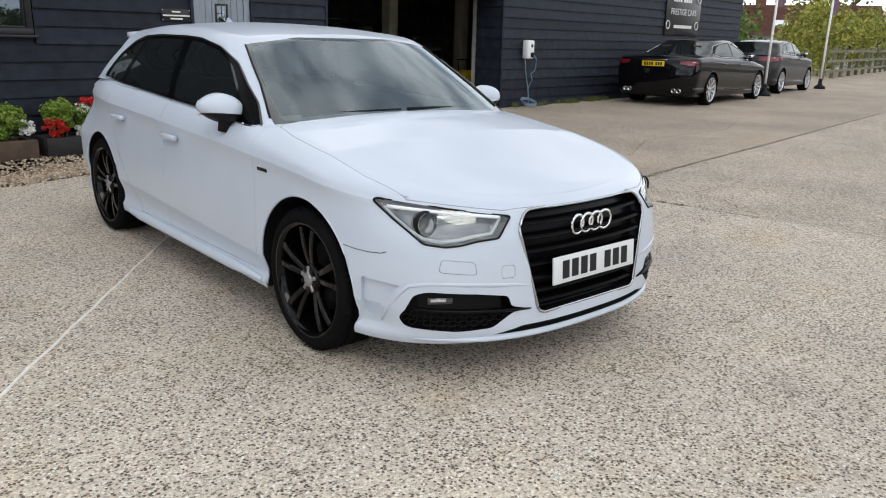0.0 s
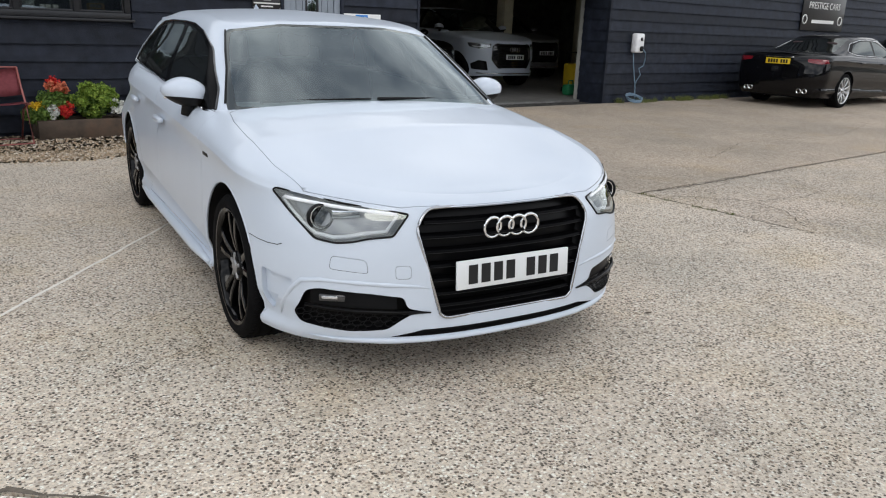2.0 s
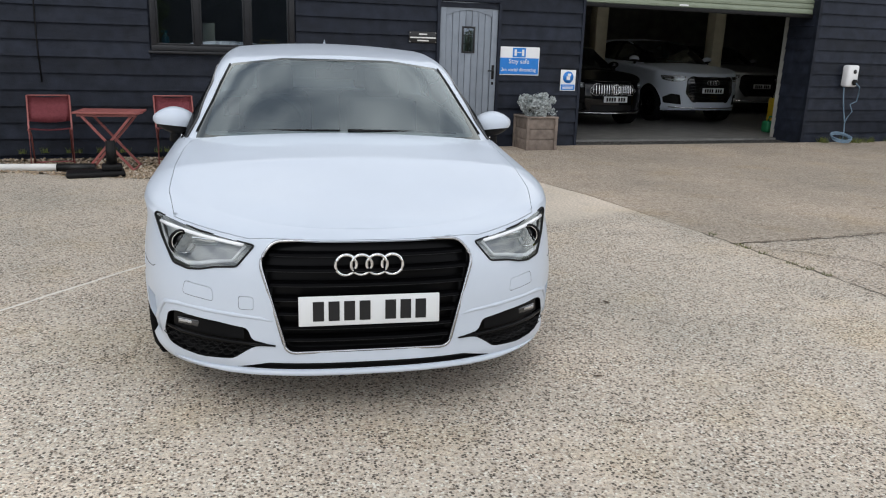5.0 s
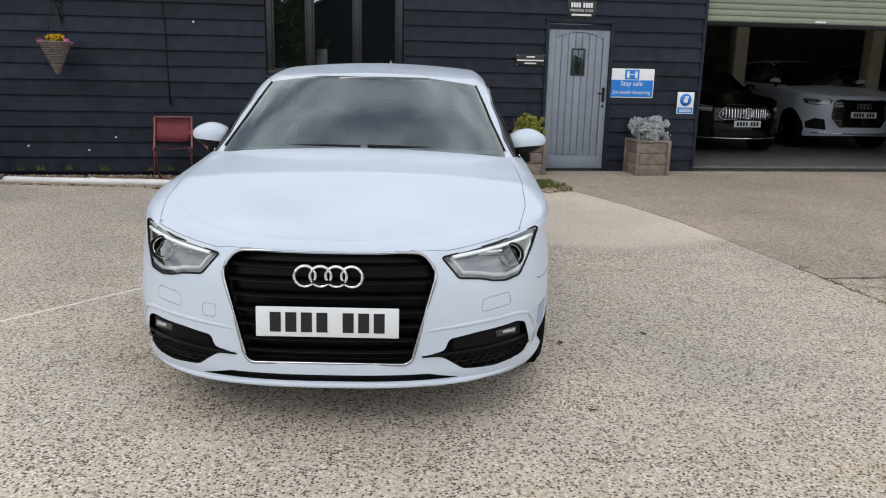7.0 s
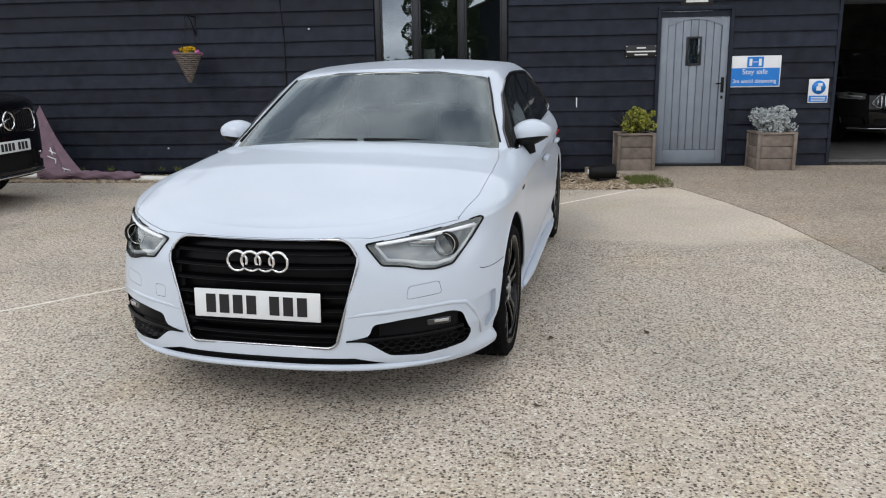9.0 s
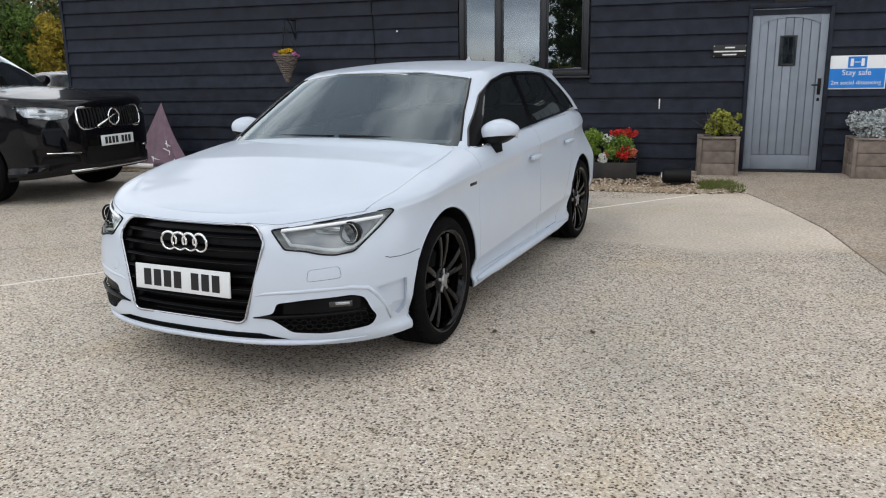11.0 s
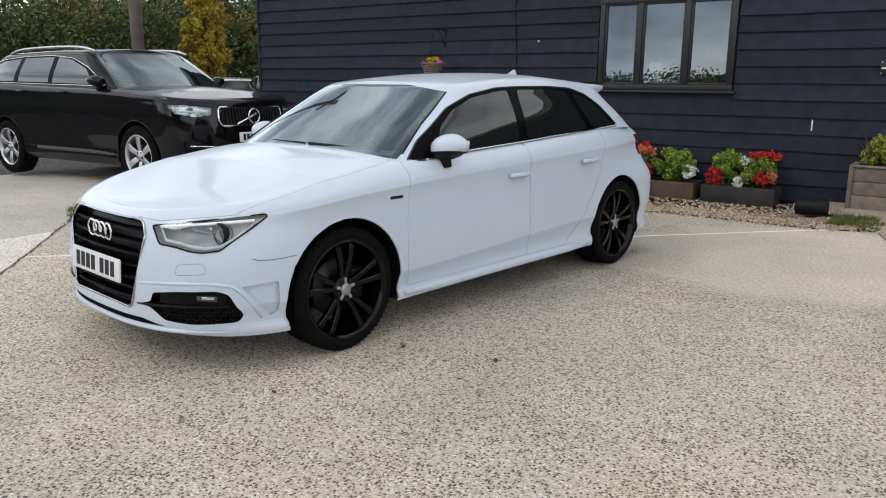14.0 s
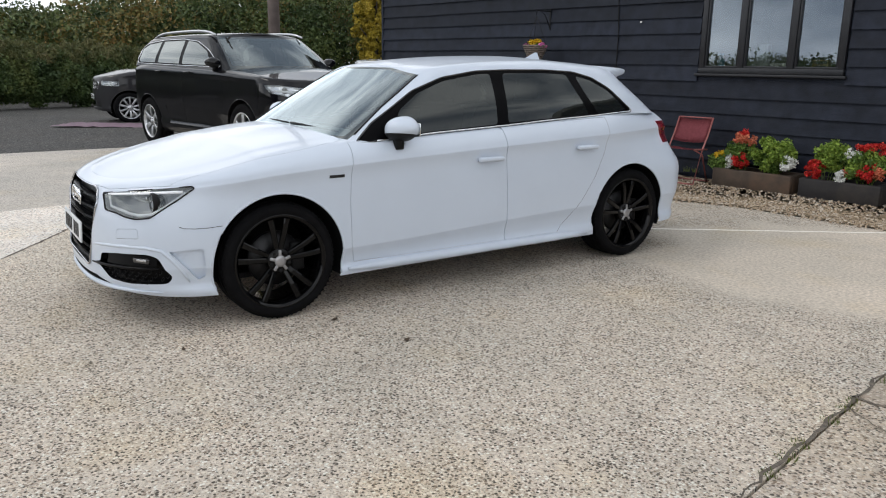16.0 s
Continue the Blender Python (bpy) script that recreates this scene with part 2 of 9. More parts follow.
INK = material("black_ink", (0.006, 0.006, 0.007), 0.6, amount=0.1, noise_scale=30)
CABIN = material("dark_cabin_trim", (0.018, 0.018, 0.02), 0.7, amount=0.3, noise_scale=8)
SEAT_CLOTH = material("seat_cloth", (0.05, 0.03, 0.033), 0.8, amount=0.3, noise_scale=30)
SCREEN_GLASS = glass("windscreen_glass", (0.66, 0.74, 0.70), see=0.80, shine=(1.5, 0.08), gloss=(0.82, 0.93, 0.97))
SCREEN_FRIT = glass("windscreen_frit", (0.05, 0.05, 0.05), see=0.02, shine=(1.6, 0.05))
SUV_GLASS = glass("bright_side_glass", (0.50, 0.56, 0.55), see=0.40, shine=(1.5, 0.06))
SIDE_GLASS = glass("side_glass", (0.42, 0.48, 0.46), see=0.16, shine=(0.95, 0.0))
PRIVACY_GLASS = glass("privacy_glass", (0.10, 0.11, 0.11), see=0.35, shine=(0.95, 0.0))
LENS = glass("clear_lens", (0.93, 0.95, 0.96), see=0.97)
PANE_GLASS = glass("window_glass", (0.75, 0.8, 0.78), see=0.86, shine=(1.8, 0.09), gloss=(0.72, 0.79, 0.88))

# ---- mesh helpers ----


def part(name, bm, mat, parent=None, label="", smooth=True, at=None):
    """Links a bmesh as one mesh object, under a thing or a part."""
    me = bpy.data.meshes.new(name)
    if smooth:
        for f in bm.faces:
            f.smooth = True
    bm.to_mesh(me)
    bm.free()
    return share(name, me, mat, parent, label, at)


def share(name, me, mat, parent=None, label="", at=None):
    """Links an object on an existing mesh."""
    if mat and not me.materials:
        me.materials.append(mat)
    ob = new(name, me)
    if parent:
        ob.parent = parent
    if at is not None:
        ob.matrix_basis = at
    if label:
        ob["label"] = label
    return ob


def thing(name, m, label, category, group="", kind=""):
    """An empty at the base of a thing."""
    ob = new(name)
    ob.matrix_basis = m
    return tagged(ob, label, category, group, kind)


def box(bm, x0, x1, y0, y1, z0, z1, bevel=0.0, m=None):
    r = bmesh.ops.create_cube(bm, size=1)
    t = Matrix.Translation(((x0 + x1) / 2, (y0 + y1) / 2, (z0 + z1) / 2)) @ Matrix.Diagonal((x1 - x0, y1 - y0, z1 - z0, 1))
    bmesh.ops.transform(bm, matrix=t, verts=r["verts"])
    if bevel:
        es = list({e for v in r["verts"] for e in v.link_edges})
        q = bmesh.ops.bevel(bm, geom=es, offset=bevel, segments=2, profile=0.5, affect="EDGES")
        vs = list({v for f in q["faces"] for v in f.verts} | {v for v in r["verts"] if v.is_valid})
    else:
        vs = r["verts"]
    if m is not None:
        bmesh.ops.transform(bm, matrix=m, verts=vs)
    return bm


def boxed(*a, **k):
    return box(bmesh.new(), *a, **k)


def tube(bm, pts, r, sides=8, closed=False):
    """A round bar along a line of points; r may be one radius for all points or one each."""
    pts = [Vector(p) for p in pts]
    n = len(pts)
    rs = r if isinstance(r, (list, tuple)) else [r] * n
    rings = []
    for i, p in enumerate(pts):
        a = pts[(i - 1) % n] if (closed or i) else p
        b = pts[(i + 1) % n] if (closed or i < n - 1) else p
        d = (b - a).normalized()
        up = Vector((0, 0, 1)) if abs(d.z) < 0.9 else Vector((0, 1, 0))
        s = d.cross(up).normalized()
        t = s.cross(d)
        rings.append([bm.verts.new(p + rs[i] * (math.cos(2 * math.pi * k / sides) * s + math.sin(2 * math.pi * k / sides) * t)) for k in range(sides)])
    for i in range(n if closed else n - 1):
        q, w = rings[i], rings[(i + 1) % n]
        for k in range(sides):
            bm.faces.new((q[k], q[(k + 1) % sides], w[(k + 1) % sides], w[k]))
    if not closed:
        bm.faces.new(rings[0][::-1])
        bm.faces.new(rings[-1])
    return bm


def turned(bm, profile, steps=32, axis="z", closed=True):
    """A solid of revolution: profile of (radius, height) pairs about an axis."""
    rings = []
    for r, h in profile:
        ring = []
        for k in range(steps):
            a = 2 * math.pi * k / steps
            c, s = r * math.cos(a), r * math.sin(a)
            ring.append(bm.verts.new((c, s, h) if axis == "z" else (h, c, s)))
        rings.append(ring)
    for q, w in zip(rings, rings[1:]):
        for k in range(steps):
            bm.faces.new((q[k], q[(k + 1) % steps], w[(k + 1) % steps], w[k]))
    if closed:
        bm.faces.new(rings[0][::-1])
        bm.faces.new(rings[-1])
    return bm


def curve(*pts):
    """A smooth function through (x, y) pairs that never overshoots them."""
    xs, ys = [p[0] for p in pts], [p[1] for p in pts]
    n = len(xs)
    d = [(ys[i + 1] - ys[i]) / (xs[i + 1] - xs[i]) for i in range(n - 1)]
    m = [d[0]] + [0 if d[i - 1] * d[i] <= 0 else 2 * d[i - 1] * d[i] / (d[i - 1] + d[i]) for i in range(1, n - 1)] + [d[-1]]

    def f(x):
        if x <= xs[0]:
            return ys[0]
        if x >= xs[-1]:
            return ys[-1]
        i = 0
        while x > xs[i + 1]:
            i += 1
        h = xs[i + 1] - xs[i]
        t = (x - xs[i]) / h
        return ys[i] * (1 + 2 * t) * (1 - t) ** 2 + m[i] * h * t * (1 - t) ** 2 + ys[i + 1] * t * t * (3 - 2 * t) + m[i + 1] * h * t * t * (t - 1)
    return f


def rounded(poly, r=0.02, n=4):
    """A polygon with its corners rounded."""
    out = []
    k = len(poly)
    for i in range(k):
        p, a, b = Vector(poly[i]), Vector(poly[i - 1]), Vector(poly[(i + 1) % k])
        da, db = (a - p), (b - p)
        ra = min(r, da.length * 0.45, db.length * 0.45)
        s, e = p + da.normalized() * ra, p + db.normalized() * ra
        for j in range(n + 1):
            t = j / n
            out.append(tuple(s * (1 - t) ** 2 + p * 2 * t * (1 - t) + e * t * t))
    return out


def inside(poly, x, y):
    c = False
    j = len(poly) - 1
    for i in range(len(poly)):
        (xi, yi), (xj, yj) = poly[i], poly[j]
        if (yi > y) != (yj > y) and x < (xj - xi) * (y - yi) / (yj - yi) + xi:
            c = not c
        j = i
    return c


def carve(bm, poly, ax, ok, drop=True):
    """Cuts a bmesh along the outline of a polygon drawn in the plane of the two axes, and lifts the faces within it into a new bmesh."""
    i, j = ax
    lo = [min(p[k] for p in poly) for k in (0, 1)]
    hi = [max(p[k] for p in poly) for k in (0, 1)]

    def near(f, a, b, c, d):
        us, vs = [v.co[i] for v in f.verts], [v.co[j] for v in f.verts]
        return max(us) >= a and min(us) <= b and max(vs) >= c and min(vs) <= d
    cand = {f for f in bm.faces if near(f, lo[0], hi[0], lo[1], hi[1]) and ok(f)}
    for k in range(len(poly)):
        p, q = poly[k - 1], poly[k]
        n = [0.0, 0.0, 0.0]
        n[i], n[j] = q[1] - p[1], p[0] - q[0]
        if Vector(n).length < 1e-7:
            continue
        o = [0.0, 0.0, 0.0]
        o[i], o[j] = p
        e = 0.004
        some = [f for f in cand if near(f, min(p[0], q[0]) - e, max(p[0], q[0]) + e, min(p[1], q[1]) - e, max(p[1], q[1]) + e)]
        if not some:
            continue
        geom = list({v for f in some for v in f.verts}) + list({g for f in some for g in f.edges}) + some
        r = bmesh.ops.bisect_plane(bm, geom=geom, dist=1e-5, plane_co=o, plane_no=Vector(n).normalized())
        cand.difference_update(some)
        cand = {f for f in cand if f.is_valid}
        cand.update(f for f in r["geom"] if isinstance(f, bmesh.types.BMFace) and f.is_valid)
    hit = []
    for f in cand:
        if f.is_valid:
            c = f.calc_center_median()
            if inside(poly, c[i], c[j]):
                hit.append(f)
    out = bmesh.new()
    made = {}
    for f in hit:
        vs = []
        for v in f.verts:
            if v not in made:
                made[v] = out.verts.new(v.co)
            vs.append(made[v])
        out.faces.new(vs)
    if drop:
        bmesh.ops.delete(bm, geom=hit, context="FACES")
    return out


def shrink(bm, gap=0.002, depth=0.012):
    """Draws the rim of an open sheet in by a gap and turns it inwards, as a pressed panel has it."""
    bm.normal_update()
    move, nor = {}, {}
    rim = [e for e in bm.edges if e.is_boundary]
    for e in rim:
        f = e.link_faces[0]
        d = (e.verts[1].co - e.verts[0].co).normalized()
        inn = f.normal.cross(d)
        mid = (e.verts[0].co + e.verts[1].co) / 2
        if inn.dot(f.calc_center_median() - mid) < 0:
            inn.negate()
        for v in e.verts:
            move[v] = move.get(v, Vector()) + inn * (e.verts[1].co - e.verts[0].co).length
            nor[v] = nor.get(v, Vector()) + f.normal
    for v, d in move.items():
        if d.length > 1e-6:
            v.co += d.normalized() * gap
    # the turned-in edge has vertices of its own, so that the sheet's shading stays even up to the gap
    lip = {v: (bm.verts.new(v.co), bm.verts.new(v.co - nor[v].normalized() * depth)) for v in move}
    for e in rim:
        a, b = e.verts
        bm.faces.new((lip[a][0], lip[b][0], lip[b][1], lip[a][1]))
    return bm


def sunk(bm, move, scale=1.0):
    """A tray behind an opening: the faces moved back, with walls up to the rim."""
    first = bm.faces[:]
    r = bmesh.ops.extrude_face_region(bm, geom=first)
    vs = [g for g in r["geom"] if isinstance(g, bmesh.types.BMVert)]
    bmesh.ops.translate(bm, vec=move, verts=vs)
    bmesh.ops.delete(bm, geom=[f for f in first if f.is_valid], context="FACES_ONLY")
    return bm


def bars(parent, text_widths, height, m, mat, gap=0.016, name="plate_mark"):
    """Plain upright bars in place of writing, one a sign, centred on a face whose pose is m (x to the right, z up)."""
    total = sum(abs(w) for w in text_widths) + gap * (len(text_widths) - 1)
    x = -total / 2
    for w in text_widths:
        if w > 0:
            part(name, boxed(x, x + w, -0.0015, 0.0, -height / 2, height / 2), mat, parent, at=m, smooth=False)
        x += abs(w) + gap

FOG_LENS = material("fog_lamp_lens", (0.02, 0.021, 0.023), 0.1, coat=1.0, amount=0.2, noise_scale=30)
LAMP_DARK = material("smoked_lamp_housing", (0.285, 0.290, 0.300), 0.3, metal=0.5, amount=0.2, noise_scale=20)
SLAT_BLACK = material("grille_slat_black", (0.0025, 0.0025, 0.003), 0.25, spec=0.045, coat=0.0, amount=0.1, noise_scale=9)
FRAME_BRIGHT = material("grille_frame_bright", (0.45, 0.46, 0.48), 0.2, metal=1.0, amount=0.1, noise_scale=12)
GRILLE_BLACK = material("grille_black", (0.004, 0.004, 0.0045), 0.3, spec=0.12, amount=0.1, noise_scale=9)

# ---- cars: a body is lofted from plan outlines, and its openings are cut out of the sheet ----


class Shell:
    """Lower body, bonnet and cabin of a car as smooth surfaces. x to the car's left, y to its rear from the front axle, z up."""

    def __init__(s, **k):
        s.yf, s.yr, s.wz = curve(*k["nose"]), curve(*k["tail"]), curve(*k["side"])
        s.top, s.r, s.crown = curve(*k["top"]), curve(*k["radius"]), curve(*k["crown"])
        s.crease, s.bot = curve(*k["crease"]), curve(*k["bottom"])
        s.p, s.q, s.lf, s.lr = k["p"], k["q"], k["lf"], k["lr"]
        s.zc = k["zc"]
        s.y0, s.y1 = s.yf(0.5), s.yr(0.5)
        s.yc, s.yd = s.y0 + s.lf, s.y1 - s.lr
        s.gw, s.gf, s.gr, s.rail = curve(*k["cabin_width"]), curve(*k["screen"]), curve(*k["hatch"]), curve(*k["rail"])
        s.gr_, s.gcrown, s.glf, s.glr, s.gp, s.gq = k["rail_radius"], k["roof_crown"], k["glf"], k["glr"], k["gp"], k["gq"]
        s.hood_end = k["hood_end"]
        s.flare = k["flare"]
        s.boot, s.boot_crown = k.get("boot", k["hatch"][0][1] - 0.35), k.get("boot_crown", 0.02)
        s.axles = k["axles"]
        s.more(k)

    def more(s, k):
        """A finer shell adds its own lines here."""
        s.cabin_taper = curve((0.0, 1.0), (9.0, 1.0))

    def inset(s, d, r):
        return 0.0 if d >= r else r - math.sqrt(max(0.0, r * r - (r - max(d, 0)) ** 2))

    def width(s, y, z):
        w = s.wz(z - (s.crease(y) - s.zc))
        for a in s.axles:
            t = ((y - a) / 0.52) ** 2 + ((z - 0.42) / 0.40) ** 2
            if t < 1:
                w += s.flare * (1 - t) ** 2
        return w

    def low(s, kind, u, z, yref):
        """A point of the lower body: kind 0 nose corner, 1 flank, 2 tail corner."""
        i = s.inset(s.top(yref) - z, s.r(yref))
        if kind == 1:
            return Vector((s.width(u, z) - i, u, z))
        if kind == 0:
            w = s.width(s.yc, z) - i
            yf = s.yf(z) + i
            return Vector((w * math.sin(u) ** (2 / s.p), s.yc - (s.yc - yf) * math.cos(u) ** (2 / s.p), z))
        w = s.width(s.yd, z) - i
        yr = s.yr(z) - i
        return Vector((w * math.sin(u) ** (2 / s.q), s.yd + (yr - s.yd) * math.cos(u) ** (2 / s.q), z))

    def front(s, x, z, out=0.0):
        """Where the nose lies at a place of the front view."""
        x_ = abs(x)
        w, yf = s.width(s.yc, z), s.yf(z)
        y = s.yc - (s.yc - yf) * max(0.0, 1 - min(1, x_ / w) ** s.p) ** (1 / s.p)
        i = s.inset(s.top(y) - z, s.r(y))
        w, yf = w - i, yf + i
        y = s.yc - (s.yc - yf) * max(0.0, 1 - min(1, x_ / w) ** s.p) ** (1 / s.p)
        return Vector((x, y - out, z))

    def rear(s, x, z, out=0.0):
        w, yr = s.width(s.yd, z), s.yr(z)
        y = s.yd + (yr - s.yd) * max(0.0, 1 - min(1, abs(x) / w) ** s.q) ** (1 / s.q)
        return Vector((x, y + out, z))

    def flank(s, y, z, sign=1, out=0.0):
        i = s.inset(s.top(y) - z, s.r(y))
        if y < s.yc:
            w = (s.width(s.yc, z) - i) * max(0.0, 1 - min(1, (s.yc - y) / (s.yc - s.yf(z) - i)) ** s.p) ** (1 / s.p)
        elif y > s.yd:
            w = (s.width(s.yd, z) - i) * max(0.0, 1 - min(1, (y - s.yd) / (s.yr(z) - i - s.yd)) ** s.q) ** (1 / s.q)
        else:
            w = s.width(y, z) - i
        return Vector((sign * (w + out), y, z))

    def stations(s, step):
        n0, n2 = max(8, int(1.25 / step)), max(6, int(1.0 / step))
        n1 = int((s.yd - s.yc) / step)
        us = [(0, 1e-6 + (math.pi / 2 - 1e-6) * i / n0) for i in range(n0)]
        us += [(1, s.yc + (s.yd - s.yc) * i / n1) for i in range(n1 + 1)]
        us += [(2, math.pi / 2 - (math.pi / 2 - 1e-6) * i / n2) for i in range(1, n2 + 1)]
        return us

    def mesh(s, step=0.03, nv=34):
        bm = bmesh.new()
        us = s.stations(step)
        for sign in (1, -1):
            grid = []
            for kind, u in us:
                yref = s.low(kind, u, 0.55, u if kind == 1 else (s.y0 if kind == 0 else s.y1)).y
                zt, zb, r = s.top(yref), s.bot(yref), s.r(yref)
                col = []
                for k in range(nv + 1):
                    t = k / nv
                    z = zb + (zt - r - zb) * t / 0.78 if t < 0.78 else zt - r + r * math.sin((t - 0.78) / 0.22 * math.pi / 2)
                    p = s.low(kind, u, z, yref)
                    col.append(bm.verts.new((sign * p.x, p.y, p.z)))
                grid.append(col)
            for a, b in zip(grid, grid[1:]):
                for k in range(nv):
                    f = (a[k], b[k], b[k + 1], a[k + 1])
                    bm.faces.new(f if sign > 0 else f[::-1])
            # half of the bonnet and the shelf under the screen, and the tail shelf
            half = 14
            rows = []
            for (kind, u), col in zip(us, grid):
                e = col[-1].co
                if e.y > s.hood_end:
                    break
                rows.append((col[-1], [bm.verts.new((e.x * (1 - k / half), e.y, e.z + s.crown(e.y) * min(1, abs(e.x) / 0.35) * (1 - (1 - k / half) ** 2))) for k in range(1, half + 1)]))
            tail = []
            for (kind, u), col in zip(us, grid):
                e = col[-1].co
                if e.y < s.boot:
                    continue
                tail.append((col[-1], [bm.verts.new((e.x * (1 - k / half), e.y, e.z + s.boot_crown * min(1, abs(e.x) / 0.4) * (1 - (1 - k / half) ** 2))) for k in range(1, half + 1)]))
            for (v0, a), (v1, b) in list(zip(rows, rows[1:])) + list(zip(tail, tail[1:])):
                a, b = [v0] + a, [v1] + b
                for k in range(half):
                    f = (a[k], b[k], b[k + 1], a[k + 1])
                    bm.faces.new(f if sign > 0 else f[::-1])
        bmesh.ops.remove_doubles(bm, verts=bm.verts[:], dist=0.0006)
        bmesh.ops.recalc_face_normals(bm, faces=bm.faces[:])
        return bm

    def cab(s, kind, u, f):
        """A point of the cabin at the share f of its height."""
        w0 = s.gw(f)
        yf, yr = s.gf(f), s.gr(f)
        lf, lr = s.glf, s.glr
        yc, yd = yf + lf, yr - lr
        if kind == 1:
            x, y = 1.0, yc + (yd - yc) * u
        elif kind == 0:
            x, y = math.sin(u) ** (2 / s.gp), yc - lf * math.cos(u) ** (2 / s.gp)
        else:
            x, y = math.sin(u) ** (2 / s.gq), yd + lr * math.cos(u) ** (2 / s.gq)
        zb, zt = s.top(max(y, s.gf(0))) - 0.012, s.rail(y)
        z = zb + (zt - zb) * f
        i = s.inset(zt - z, s.gr_)
        return Vector((x * (w0 - i) * s.cabin_taper(y), y, z))

    def cabin(s, step=0.03, nv=26):
        bm = bmesh.new()
        n0, n1, n2 = int(0.9 / step), int(1.9 / step), int(0.9 / step)
        us = [(0, 1e-6 + (math.pi / 2 - 1e-6) * i / n0) for i in range(n0)] + [(1, i / n1) for i in range(n1 + 1)]
        us += [(2, math.pi / 2 - (math.pi / 2 - 1e-6) * i / n2) for i in range(1, n2 + 1)]
        for sign in (1, -1):
            grid = []
            for kind, u in us:
                col = []
                for k in range(nv + 1):
                    t = k / nv
                    f = 0.84 * t / 0.7 if t < 0.7 else 0.84 + 0.16 * math.sin((t - 0.7) / 0.3 * math.pi / 2)
                    p = s.cab(kind, u, f)
                    col.append(bm.verts.new((sign * p.x, p.y, p.z)))
                grid.append(col)
            for a, b in zip(grid, grid[1:]):
                for k in range(nv):
                    f = (a[k], b[k], b[k + 1], a[k + 1])
                    bm.faces.new(f if sign > 0 else f[::-1])
            half = 10
            rows = []
            for col in grid:
                e = col[-1].co
                rows.append([col[-1]] + [bm.verts.new((e.x * (1 - k / half), e.y, e.z + s.gcrown * min(1, abs(e.x) / 0.4) * (1 - (1 - k / half) ** 2))) for k in range(1, half + 1)])
            for a, b in zip(rows, rows[1:]):
                for k in range(half):
                    f = (a[k], b[k], b[k + 1], a[k + 1])
                    bm.faces.new(f if sign > 0 else f[::-1])
        bmesh.ops.remove_doubles(bm, verts=bm.verts[:], dist=0.0006)
        bmesh.ops.recalc_face_normals(bm, faces=bm.faces[:])
        return bm

    def screen_point(s, x, z):
        """A point of the windscreen."""
        hit = s.cab_tree.ray_cast(Vector((x, -4, z)), Vector((0, 1, 0)))[0]
        return (hit or Vector((x, s.gf(0.5), z))) + Vector((0, -0.003, 0.001))

    def side_window(s, y, z, sign):
        """A point of the cabin's flank."""
        zb, zt = s.top(y) - 0.012, s.rail(y)
        f = (z - zb) / (zt - zb)
        k, yc, yd = 1.0, s.gf(f) + s.glf, s.gr(f) - s.glr
        if y < yc:
            k = max(0.0, 1 - min(1, (yc - y) / s.glf) ** s.gp) ** (1 / s.gp)
        elif y > yd:
            k = max(0.0, 1 - min(1, (y - yd) / s.glr) ** s.gq) ** (1 / s.gq)
        return Vector((sign * k * (s.gw(f) - s.inset(zt - z, s.gr_)) * s.cabin_taper(y), y, z))


